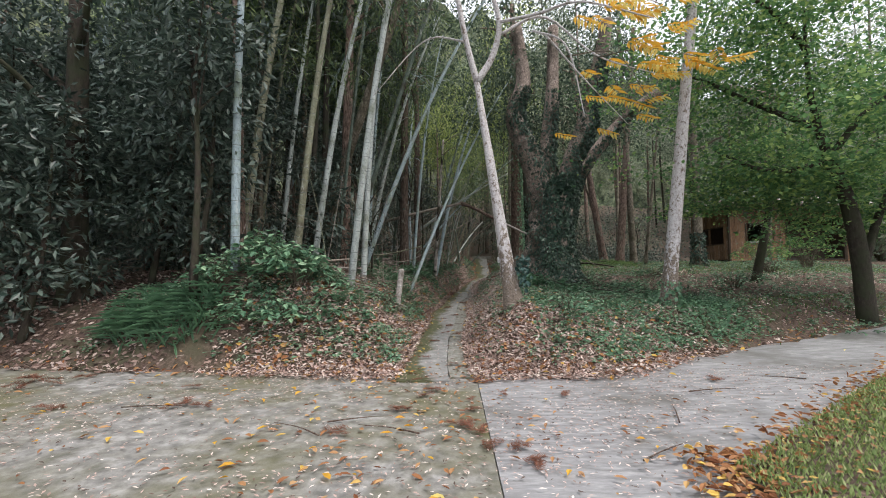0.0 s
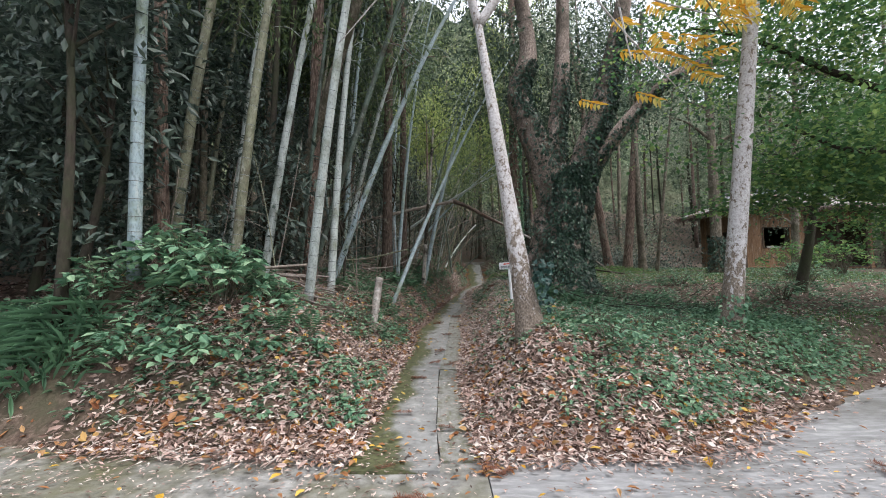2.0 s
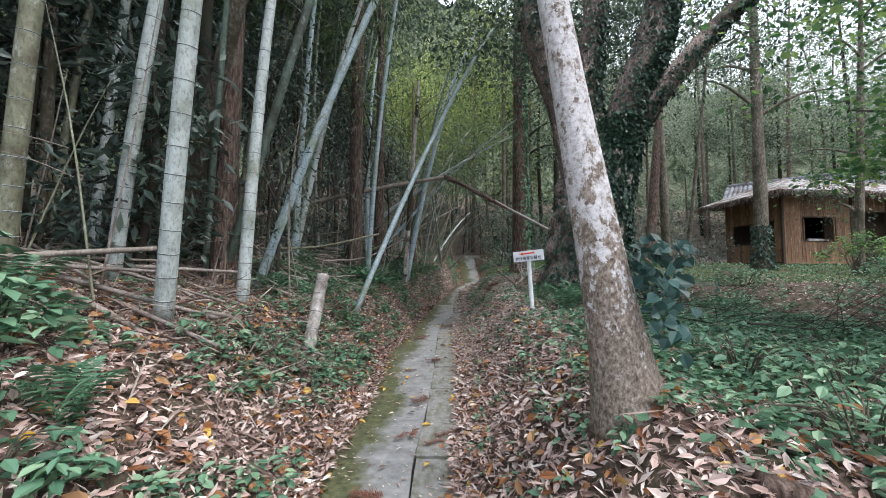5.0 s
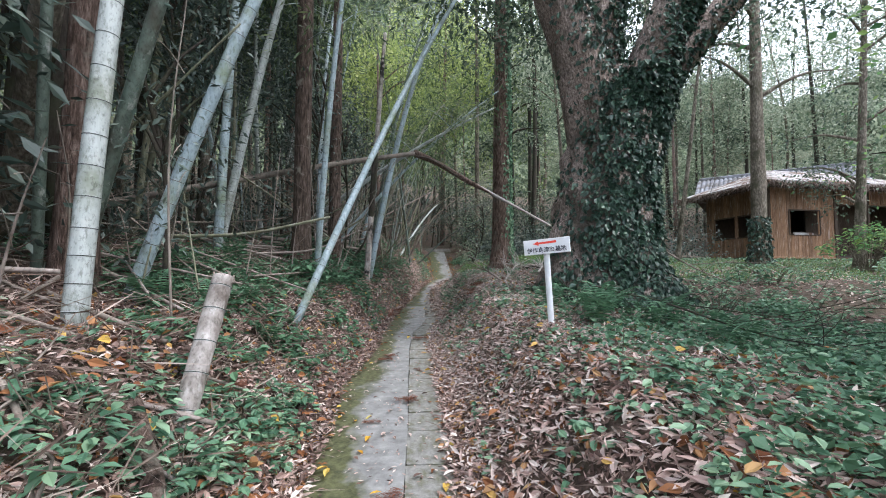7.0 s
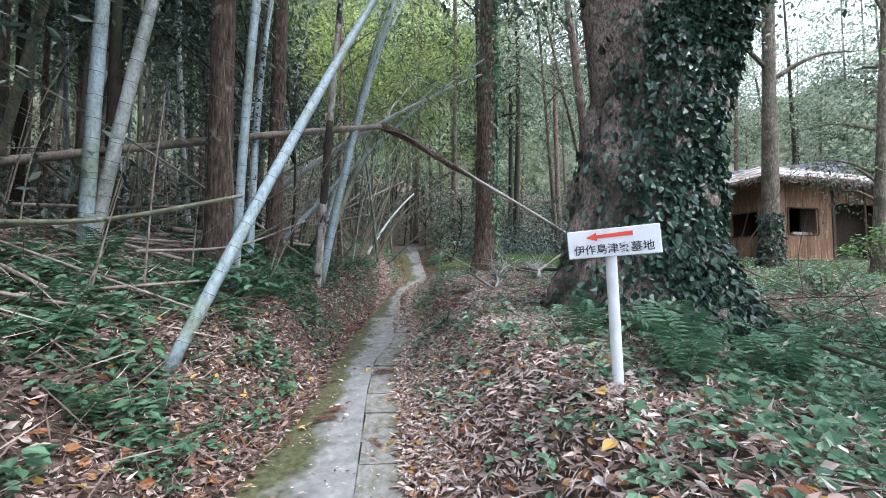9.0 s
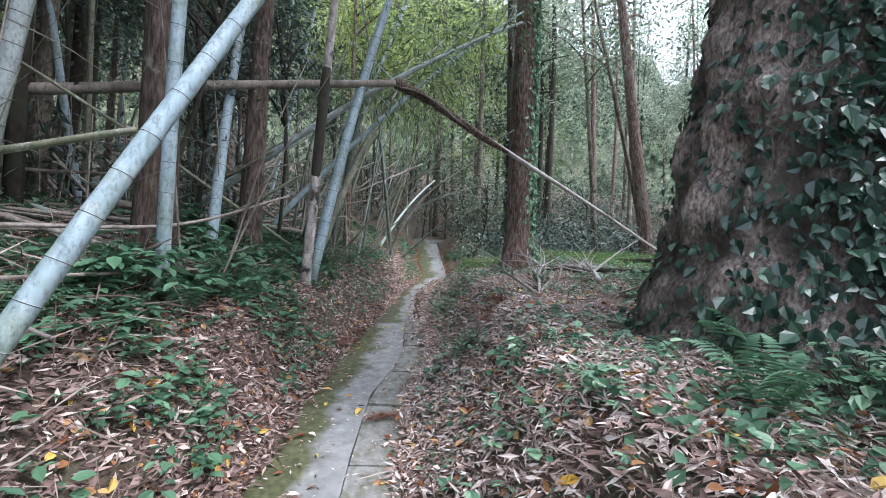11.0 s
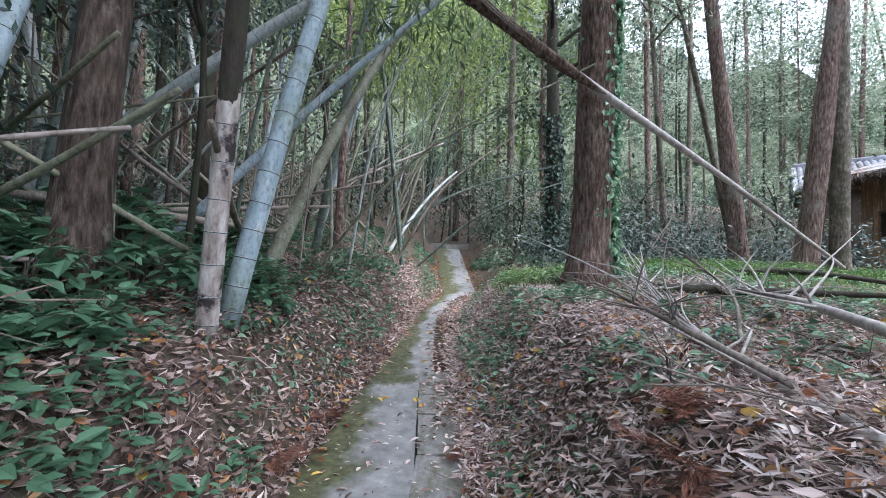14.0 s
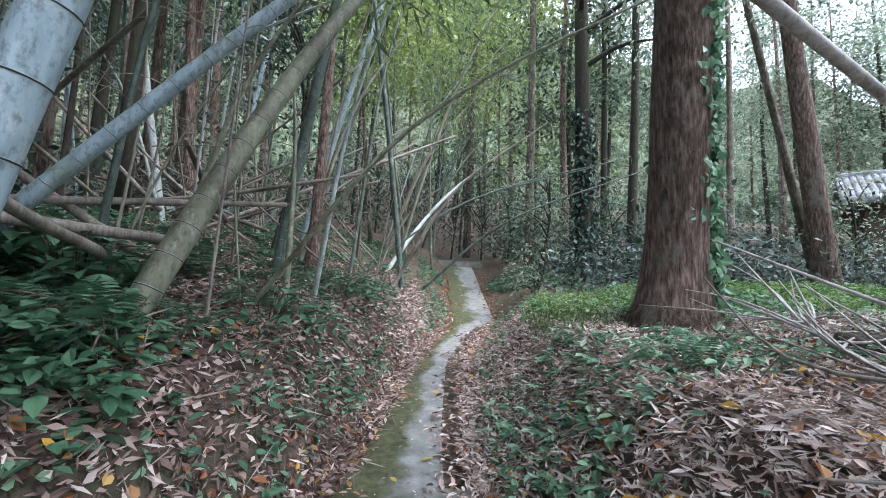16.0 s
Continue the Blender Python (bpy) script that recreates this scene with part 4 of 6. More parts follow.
part("ivy", leaves("ivy", P, O * 0.4 + rng.normal(size=P.shape) * 0.4 + (0, 0, -0.8), O + rng.normal(size=P.shape) * 0.4 + (0, 0, 0.25), s, s * 0.85, L_IVY, True), old, "dark glossy climbing ivy")
ce = np.vstack([in_ellipsoid(46, (3.4, 17.5, 13), (4.5, 4, 2.2), rng), in_ellipsoid(44, (3.2, 18.0, 9.8), (3.6, 2.4, 2.0), rng), in_ellipsoid(30, (8.0, 18, 9.5), (3.6, 2.6, 2.0), rng), in_ellipsoid(26, (9.5, 15, 11), (4, 3, 1.4), rng), in_ellipsoid(40, (4.6, 20.0, 11.0), (6.5, 2.4, 3.0), rng)])
part("crown", crown_mesh("crown", nearer(ce), 0.6, 95, 0.165, L_FAR, rng, 0.6), old)

# dark maple by the yard
maple = thing("maple_tree", (10.4, 10.6, gz(10.4, 10.6)), "dark-trunked maple with tiers of green leaves", "tree")
mz = gz(10.4, 10.6) - 0.15
limbs = [[(10.4, 10.6, mz), (10.2, 10.5, 2.2), (9.75, 10.3, 3.7), (9.3, 10.2, 4.6), (9.0, 10.2, 6.2), (8.8, 10.0, 8.5)], [(9.75, 10.3, 3.7), (9.0, 9.9, 4.25), (8.0, 9.7, 4.05), (7.2, 9.7, 4.1), (6.4, 9.9, 4.6)],
         [(9.4, 10.2, 4.5), (10.2, 10.0, 5.6), (11.4, 9.8, 6.4)], [(9.2, 10.2, 5.2), (8.0, 10.6, 6.0), (6.6, 10.9, 6.9), (5.4, 11, 7.2)], [(10.3, 10.5, 1.8), (11.2, 10.8, 3.4), (12.3, 11, 5.2)], [(8.9, 10.1, 7.2), (7.6, 9.6, 8.0), (6.2, 9.2, 8.3)]]
for k, ln in enumerate(limbs):
    part("trunk" if k == 0 else "limb", tube_mesh("limb", spline(ln, 24), np.linspace((0.22, 0.1, 0.09, 0.08, 0.12, 0.08)[k], 0.025, 24), M_DARKBARK, 12, 0.1, k), maple)
rng = np.random.default_rng(11)
tiers = []
for ln in limbs:
    q = spline(ln, 40)[10:]
    tiers.append(q[rng.integers(0, len(q), 60)] + rng.normal(size=(60, 3)) * (1.1, 1.1, 0.28))
tiers.append(in_ellipsoid(62, (9.5, 11, 7.2), (4.6, 3.4, 2.8), rng, 0.1))
tiers.append(in_ellipsoid(60, (13.5, 12, 5.2), (2.6, 3, 2.4), rng, 0.1))
tiers = np.vstack(tiers)
tiers = np.vstack([tiers, np.stack([rng.uniform(6.8, 12.6, 44), rng.uniform(9.6, 13, 44), rng.uniform(3.1, 4.6, 44)], -1), np.stack([rng.uniform(10.5, 14.5, 24), rng.uniform(10.5, 13.5, 24), rng.uniform(2.7, 3.5, 24)], -1)])
tiers = np.vstack([tiers, np.stack([rng.uniform(6.2, 9.8, 34), rng.uniform(10, 12, 34), rng.uniform(3.3, 4.0, 34)], -1)])
tiers = tiers[tiers[:, 2] > 2.45]
part("crown", crown_mesh("crown", tiers, 0.46, 70, 0.11, L_MAPLE, rng, 0.1, 0.75, 0.05), maple, "layered green foliage turning yellow")

# evergreen shrubs and trees at the wood's dark edge
def evergreen(x, y, tall, radius, n, label="dense dark-leaved evergreen tree", leafsize=0.2, low=0.2, per=36, trunk_r=0.08, leaf=None):
    z = gz(x, y)
    rng = np.random.default_rng(int(abs(x * 313 + y * 71)))
    t = thing("evergreen_tree", (x, y, z - 0.1), label, "tree", "evergreens at the wood's edge")
    top = (x + rng.normal(0, 0.3), y + rng.normal(0, 0.3), z + tall * 0.8)
    ln = spline([(x, y, z - 0.1), ((x + top[0]) / 2 + 0.15, (y + top[1]) / 2, z + tall * 0.4), top], 20)
    part("trunk", tube_mesh("trunk", ln, np.linspace(trunk_r, 0.02, 20), M_DARKBARK, 9, 0.06), t)
    c = in_ellipsoid(n, (x, y, z + tall * (0.5 + low / 2)), (radius, radius, tall * (0.5 - low / 2)), rng, 0.15)
    for k in range(7):
        e = c[k]
        p = ln[min(19, max(3, int((e[2] - z) / tall * 18)))]
        part("limb", tube_mesh("limb", spline([p, (p + e) / 2 + (0, 0, 0.1), e], 8), np.linspace(0.03, 0.008, 8), M_DARKBARK, 5), t)
    part("crown", crown_mesh("crown", c, 0.24, per, leafsize, leaf or L_EVER, rng, 0.6, 0.36, 0.25), t)
    return t


for x, y, h, r, n in ((-7.2, 9.6, 6.5, 2.3, 190), (-5.6, 8.6, 5.4, 1.3, 50), (-10.2, 9.4, 8.0, 2.8, 230), (-8.6, 12.2, 9.0, 2.6, 200), (-13.5, 11, 9.5, 3.2, 230), (-6.4, 12.6, 8.5, 1.9, 140), (-5.0, 7.75, 7.2, 1.25, 46), (-3.9, 11.6, 3.6, 0.8, 36), (-11.5, 15.5, 10, 3.0, 200), (-16.5, 7.5, 9, 3.2, 200), (-6.8, 15.6, 9, 2.0, 120)):
    evergreen(x, y, h, r, n, low=0.45 if y < 8 and x > -6 else 0.12 if x < -4.5 else 0.0)
for x, y, h, r, n in ((-8.3, 7.7, 5.0, 1.5, 90), (-10.6, 7.3, 5.5, 1.7, 110), (-13.2, 7.2, 6.0, 1.9, 120)):
    evergreen(x, y, h, r, n, "low evergreen tree at the yard's edge", low=0.0)
for x, y, h, r, n in ((-2.6, 13.2, 3.4, 0.6, 20), (-2.3, 18.6, 4.2, 0.9, 36), (-3.6, 21.5, 5.0, 1.4, 60), (3.95, 29.0, 3.2, 0.8, 22), (3.1, 26.7, 1.7, 0.5, 12), (6.0, 32.5, 4.0, 1.2, 26), (12.5, 28.5, 3.6, 1.4, 40)):
    # right-hand saplings take the brightened leaf, left-hand ones the dark
    evergreen(x, y, h, r, n, "leafy evergreen sapling in the undergrowth", 0.12, 0.1, 30, 0.04, L_LIGHT if x > 0 else L_EVER)

# ---- woods beyond ----
def wood_tree(x, y, tall, r, seed, leaf, crown_low=0.3, n=60, size=0.3, per=40, radius=2.4):
    z = float(land(x, y)) - 0.2
    rng = np.random.default_rng(seed)
    t = thing("woodland_tree", (x, y, z), "tall woodland tree filling the surrounding wood", "tree", "trees of the far wood")
    ln = spline([(x, y, z), (x + rng.normal(0, 0.3), y, z + tall * 0.5), (x + rng.normal(0, 0.6), y, z + tall)], 12)
    part("trunk", tube_mesh("trunk", ln, np.linspace(r, r * 0.3, 12), (M_BARK, M_BARK_G, M_DARKBARK)[seed % 3], 8, 0.08, seed), t)
    c = in_ellipsoid(n, (x, y, z + tall * (0.5 + crown_low / 2)), (radius, radius, tall * (0.55 - crown_low / 2)), rng, 0.1)
    part("crown", crown_mesh("crown", c, 0.5, per, size, leaf, rng, 0.6, 0.5), t)


rng = np.random.default_rng(77)
k = 0
while k < 88:
    x, y = rng.uniform(-30, 46), rng.uniform(28, 58)
    if abs(x - np.interp(y, PY, (PL + PR) / 2)) < 4.2 and y < 36 or (13 < x < 30 and 22 < y < 41):
        continue
    right = x > 9
    # right-hand crowns mostly get the hazy and brightened leaves
    wood_tree(x, y, rng.uniform(17, 26) if right else rng.uniform(17, 25), rng.uniform(0.1, 0.22), k, (L_LIGHT, L_HAZY, L_LIGHT, L_FAR)[k % 4] if right else (L_BAMBOO, L_FAR, L_BAMBOO, L_LIGHT)[k % 4] if x > -7 else (L_FAR, L_EVER, L_BAMBOO)[k % 3], rng.uniform(0.12, 0.4), 44, 0.27, 58, rng.uniform(2.5, 3.9))
    k += 1
for j in range(30):
    x, y = rng.uniform(-36, -12), rng.uniform(8, 32)
    wood_tree(x, y, rng.uniform(9, 13), rng.uniform(0.1, 0.2), 200 + j, L_EVER if j % 3 else L_FAR, 0.05, 50, 0.38, 26, rng.uniform(1.8, 2.8))
# Overhead canopy added above the grove to block sky and darken it
for j in range(34):
    x, y = rng.uniform(-15, -2.6), rng.uniform(11.5, 31)
    x = min(x, float(np.interp(y, PY, PL)) - 2.2)
    wood_tree(x, y, rng.uniform(14, 19), rng.uniform(0.08, 0.14), 500 + j, (L_EVER, L_FAR, L_SHADED_BAMBOO)[j % 3], 0.5, 52, 0.26, 46, rng.uniform(2.4, 3.4))
for j in range(22):
    x, y = rng.uniform(26, 48), rng.uniform(8, 32)
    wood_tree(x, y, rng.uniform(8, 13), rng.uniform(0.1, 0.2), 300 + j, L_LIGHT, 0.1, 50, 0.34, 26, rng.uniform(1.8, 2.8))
# Back trees added behind the walk's start, never in view
for j in range(16):
    a = rng.uniform(math.pi * 0.95, math.pi * 2.05)
    x, y = 30 * math.cos(a), -4 + 22 * math.sin(a)
    wood_tree(x, y, rng.uniform(8, 12), 0.2, 400 + j, L_FAR, 0.1, 40, 0.5, 20, 2.6)

# crowns over the path's head, lit by their leaf colour
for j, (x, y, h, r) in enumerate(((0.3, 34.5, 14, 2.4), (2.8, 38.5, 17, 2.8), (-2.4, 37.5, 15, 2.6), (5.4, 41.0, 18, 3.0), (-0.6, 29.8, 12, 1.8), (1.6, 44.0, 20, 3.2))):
    wood_tree(x, y, h, 0.07, 600 + j, L_SKYLIT, 0.45, 46, 0.22, 70, r)

# tall crowns against the sky, the first two brightened in leaf colour
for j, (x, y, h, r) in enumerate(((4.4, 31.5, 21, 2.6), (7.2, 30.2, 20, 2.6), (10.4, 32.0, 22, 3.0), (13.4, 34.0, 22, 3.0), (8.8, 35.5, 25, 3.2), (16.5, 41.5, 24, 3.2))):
    wood_tree(x, y, h, 0.16, 700 + j, (L_SKYLIT, L_HAZY, L_LIGHT, L_FAR, L_LIGHT, L_FAR)[j], 0.45, 46, 0.24, 70, r)

# undergrowth that hides the slope beyond
n = 620
ux, uy = rng.uniform(3.6, 14.5, n), rng.uniform(25.6, 36, n)
c = np.stack([ux, uy, land(ux, uy) + rng.uniform(0.0, 1.7, n) * rng.uniform(0.2, 1, n)], -1)
tagged(new("undergrowth", crown_mesh("undergrowth", c, 0.35, 36, 0.14, L_EVER, rng, 0.6, 0.45)), "dark bushy undergrowth behind the clearing", "plants", kind="stuff")

for leaf, word in ((L_FAR, "tangled green undergrowth beneath the far trees"), (L_EVER, "dark green undergrowth beneath the far trees")):
    n = 1050
    ux, uy = rng.uniform(-30, 44, n), rng.uniform(26.5, 60, n)
    k = (np.abs(ux - np.interp(uy, PY, (PL + PR) / 2)) > 2.0) & ~((ux > 14) & (ux < 30) & (uy < 42))
    ux, uy = ux[k], uy[k]
    c = np.stack([ux, uy, land(ux, uy) + rng.uniform(0.1, 4.6, len(ux)) * rng.uniform(0.3, 1, len(ux))], -1)
    tagged(new("undergrowth", crown_mesh("undergrowth", c, 0.6, 40, 0.19, leaf, rng, 0.6, 0.45)), word, "plants", kind="stuff")

# wooded hillside far off, closing the view
nu, nv = 140, 26
ang, up = np.meshgrid(np.linspace(math.radians(-35), math.radians(205), nu), np.linspace(0, 1, nv))
crest = np.interp(np.degrees(ang), [-35, 20, 45, 65, 90, 205], [20, 25, 30, 42, 64, 60]) + 1.8 * np.sin(ang * 31) + 1.2 * np.sin(ang * 67 + 1) + 0.7 * np.sin(ang * 143)
dist = 62 + 22 * up + 1.6 * np.sin(ang * 43 + up * 17) + 1.2 * np.sin(ang * 91 - up * 31)
hv = np.stack([dist * np.cos(ang), 8 + dist * np.sin(ang), -3 + (crest + 3) * up], -1).reshape(-1, 3)
hi, hj = np.meshgrid(np.arange(nu - 1), np.arange(nv - 1))
hf = np.stack([hj * nu + hi, hj * nu + hi + 1, (hj + 1) * nu + hi + 1, (hj + 1) * nu + hi], -1).reshape(-1, 4)
tagged(new("backdrop", poly("backdrop", hv, hf, M_HILL, True)), "distant wooded hillside in soft green", "hillside", kind="structure")
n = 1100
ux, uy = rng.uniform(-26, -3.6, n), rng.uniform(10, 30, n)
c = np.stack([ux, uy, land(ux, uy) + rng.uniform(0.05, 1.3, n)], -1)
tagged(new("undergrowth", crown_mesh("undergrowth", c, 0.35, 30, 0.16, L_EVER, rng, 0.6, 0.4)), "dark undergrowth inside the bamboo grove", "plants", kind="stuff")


# ---- hut ----
def weathered_boards():
    """Brown boards, each of its own shade, bleached in upright streaks."""
    m, n, l, b = shader("weathered_boards")
    fine = ramp(n, l, noise_out(n, l, 6, 6, (6, 6, 0.6), 0.65), [(0.3, (0.11, 0.055, 0.026)), (0.52, (0.24, 0.135, 0.07)), (0.75, (0.36, 0.22, 0.125))])
    streak = ramp(n, l, noise_out(n, l, 3.2, 6, (7, 7, 0.5), 0.7), [(0.55, (0, 0, 0)), (0.66, (0.8, 0.8, 0.8))])
    info = n.new("ShaderNodeObjectInfo")
    shade = ramp(n, l, info.outputs["Random"], [(0.0, (0.55, 0.55, 0.55)), (1.0, (1.0, 1.0, 1.0))])
    col = blend(n, l, streak, blend(n, l, 1.0, fine, shade, "MULTIPLY"), (0.42, 0.35, 0.29))
    l.new(col, b.inputs["Base Color"])
    b.inputs["Roughness"].default_value = 0.85
    bump(n, l, b, noise_out(n, l, 16, 6, (6, 6, 0.6), 0.7), 0.5, 0.006)
    return m


M_BOARD = weathered_boards()
M_DARKWOOD = surface("dark_wood", [(0.3, (0.03, 0.022, 0.016)), (0.7, (0.09, 0.065, 0.045))], 8, 0.85, None, 1, (5, 5, 0.6), 16, 0.005)
M_ROOF = surface("pale_roofing", [(0.34, (0.09, 0.08, 0.07)), (0.5, (0.3, 0.29, 0.28)), (0.66, (0.5, 0.49, 0.48))], 2.6, 0.95, (0.1, 0.06, 0.04), 1.6, None, 14, 0.02, 0.6, (0.48, 0.58))
L_THATCH = leafy("dead_eave_leaf", [(0.0, (0.04, 0.026, 0.02)), (0.6, (0.12, 0.085, 0.065)), (1.0, (0.27, 0.22, 0.18))], 0.8, 0.1)
M_PAPER = surface("dusty_pane", [(0.3, (0.3, 0.3, 0.29)), (0.7, (0.45, 0.45, 0.43))], 4, 0.6)
M_DARKIN = surface("dark_plaster", [(0.3, (0.03, 0.028, 0.025)), (0.7, (0.06, 0.055, 0.05))], 3, 0.9)

HUT = Matrix.Translation((16.9, 25.7, 2.56)) @ Matrix.Rotation(radians(3), 4, "Z")
hut = thing("wooden_hut", (16.9, 25.7, 2.56), "abandoned brown board hut with empty window openings", "hut")


def box(name, lo, hi, material, parent, label="", m=HUT, bevel=0.008):
    bm = bmesh.new()
    bmesh.ops.create_cube(bm, size=1)
    bmesh.ops.scale(bm, vec=[max(h - l, 0.004) for l, h in zip(lo, hi)], verts=bm.verts)
    bmesh.ops.translate(bm, vec=[(l + h) / 2 for l, h in zip(lo, hi)], verts=bm.verts)
    if bevel:
        bmesh.ops.bevel(bm, geom=bm.edges[:], offset=bevel, segments=1, affect="EDGES")
    bm.transform(m)
    me = bpy.data.meshes.new(name)
    bm.to_mesh(me)
    bm.free()
    me.materials.append(material)
    return part(name, me, parent, label)


H, LB, LA = 3.2, 7.6, 3.6
rng = np.random.default_rng(3)


def boards(axis, length, openings):
    """Upright boards along a wall, left out where the openings are."""
    w, s = 0.19, 0.0
    while s < length - 0.01:
        e = min(s + w, length)
        mid = (s + e) / 2
        spans = [(0.0, H)]
        for a, b, z0, z1 in openings:
            if a < mid < b:
                spans = [(lo, hi) for u, v in spans for lo, hi in ((u, min(v, z0)), (max(u, z1), v)) if hi - lo > 0.02]
        d = rng.uniform(0, 0.012)
        for lo, hi in spans:
            if axis == "x":
                box("board", (s + 0.004, -0.03 - d, lo), (e - 0.004, 0.0, hi), M_BOARD, hut, bevel=0.004)
            else:
                box("board", (-0.03 - d, s + 0.004, lo), (0.0, e - 0.004, hi), M_BOARD, hut, bevel=0.004)
        s = e


WB = [(1.05, 2.75, 1.05, 2.15), (3.7, 7.2, 0.0, 2.45)]
WA = [(0.35, 1.65, 1.0, 2.0), (1.75, 3.05, 1.0, 2.0)]
boards("x", LB, WB)
boards("y", LA, WA)
box("back_wall", (0, LA - 0.1, 0), (LB, LA, H), M_DARKWOOD, hut)
box("side_wall", (LB - 0.1, 0, 0), (LB, LA, H), M_DARKWOOD, hut)
box("floor", (0.02, 0.02, -0.06), (LB - 0.1, LA - 0.1, 0.05), M_DARKIN, hut)
box("inner_wall", (3.55, 1.3, 0.05), (7.4, 1.4, H), M_DARKWOOD, hut)
box("screen_frame", (4.3, 1.24, 0.75), (5.0, 1.29, 1.35), M_BOARD, hut)
for q in (4.4, 4.68):
    for z in (0.82, 1.08):
        box("pane", (q, 1.225, z), (q + 0.22, 1.239, z + 0.2), M_PAPER, hut)
box("ceiling_boards", (0.0, 0.0, H), (LB, LA, H + 0.08), M_DARKWOOD, hut)
for a, b, lo, hi in WB:
    f = box("window", (a, -0.07, lo - 0.06), (b, -0.0, lo), M_DARKWOOD, hut)
    box("lintel", (a, -0.07, hi), (b, 0.0, hi + 0.06), M_DARKWOOD, hut)
    for q in (a, b):
        box("jamb", (q - 0.03, -0.07, lo), (q + 0.03, 0.0, hi), M_DARKWOOD, hut)
for a, b, lo, hi in WA:
    box("sill", (-0.07, a, lo - 0.06), (0, b, lo), M_DARKWOOD, hut)
    box("lintel", (-0.07, a, hi), (0, b, hi + 0.06), M_DARKWOOD, hut)
    for q in (a, b):
        box("jamb", (-0.07, q - 0.03, lo), (0, q + 0.03, hi), M_BOARD, hut)
box("pale_board", (1.25, -0.1, 1.0), (2.3, -0.02, 1.12), M_ROOF, hut, "pale board left on the window sill")
for k in range(38):
    box("skirt_slat", (0.05 + k * 0.195, 0.0, -0.55), (0.13 + k * 0.195, 0.03, -0.03), M_DARKWOOD, hut, bevel=0)
for k in range(18):
    box("skirt_slat", (0.0, 0.05 + k * 0.2, -0.55), (0.03, 0.13 + k * 0.2, -0.03), M_DARKWOOD, hut, bevel=0)
box("sill_beam", (-0.06, -0.06, -0.09), (LB, 0.06, 0.0), M_BOARD, hut)
for q in (0.0, 3.6, 5.5, 7.3):
    box("corner_post", (q - 0.06, -0.08, -0.5), (q + 0.06, 0.04, H), M_DARKWOOD, hut)
bm = bmesh.new()
o, top = 1.0, H + 1.3
pts = [(-o, -o, H + 0.12), (LB + o, -o, H + 0.12), (LB + o, LA + o, H + 0.12), (-o, LA + o, H + 0.12), (1.9, LA / 2, top), (LB - 1.9, LA / 2, top)]
lowv = [bm.verts.new((x, y, z - 0.12)) for x, y, z in pts]
upv = [bm.verts.new(p) for p in pts]
for q in ((0, 1, 5, 4), (1, 2, 5), (2, 3, 4, 5), (3, 0, 4)):
    bm.faces.new([upv[i] for i in q])
    bm.faces.new([lowv[i] for i in reversed(q)])
for i in range(4):
    j = (i + 1) % 4
    bm.faces.new([lowv[i], lowv[j], upv[j], upv[i]])
bm.transform(HUT)
me = bpy.data.meshes.new("roof")
bm.to_mesh(me)
me.materials.append(M_ROOF)
roof = part("roof", me, hut, "pale sheet roof with fallen leaves along the eaves")
for k in range(13):
    box("rafter", (-0.9 + k * 0.75, -0.95, H + 0.0), (-0.82 + k * 0.75, 0.0, H + 0.09), M_DARKWOOD, hut, bevel=0)
n = 2600
s = rng.uniform(0, 1, n)
px = np.where(s < 0.6, rng.uniform(-o, LB + o, n), -o + rng.normal(0, 0.06, n))
pyy = np.where(s < 0.6, -o + rng.normal(0, 0.08, n), rng.uniform(-o, LA + o, n))
p = np.stack([px, pyy, H + 0.1 + rng.uniform(-0.22, 0.06, n) * rng.uniform(0, 1, n)], -1)
p = p @ np.array(HUT.to_3x3()).T + np.array(HUT.translation)
part("leaf_fringe", leaves("leaf_fringe", p, rng.normal(size=(n, 3)) * 0.5 + (0, 0, -1), rng.normal(size=(n, 3)), rng.uniform(0.15, 0.4, n), 0.03, L_THATCH), hut, "dead leaves hanging from the eaves")

# ---- house with a tiled roof behind the hut ----
M_TILE = surface("grey_roof_tile", [(0.3, (0.12, 0.125, 0.14)), (0.6, (0.27, 0.28, 0.31)), (0.75, (0.4, 0.41, 0.44))], 4, 0.6, (0.1, 0.09, 0.08), 1.1, None, 20, 0.006)
HOUSE = Matrix.Translation((23.3, 37.4, 2.9)) @ Matrix.Rotation(radians(-43), 4, "Z")
house = thing("tiled_house", (23.3, 37.4, 2.9), "dark board house with a grey tiled roof", "house")
for k in range(34):
    box("board", (k * 0.24, -0.03 - 0.01 * (k % 2), -0.4), (k * 0.24 + 0.232, 0.05, 4.2), M_DARKWOOD, house, m=HOUSE, bevel=0)
for k in range(22):
    box("board", (-0.03 - 0.01 * (k % 2), 0.06 + k * 0.24, -0.4), (0.05, 0.06 + k * 0.24 + 0.232, 4.2), M_DARKWOOD, house, m=HOUSE, bevel=0)
box("back_wall", (0.06, 5.3, -0.4), (8.1, 5.4, 4.2), M_DARKWOOD, house, m=HOUSE)
box("end_wall", (8.1, 0.06, -0.4), (8.2, 5.4, 4.2), M_DARKWOOD, house, m=HOUSE)
box("eave_board", (-0.7, -0.8, 4.2), (8.9, 6.1, 4.3), M_DARKWOOD, house, m=HOUSE)
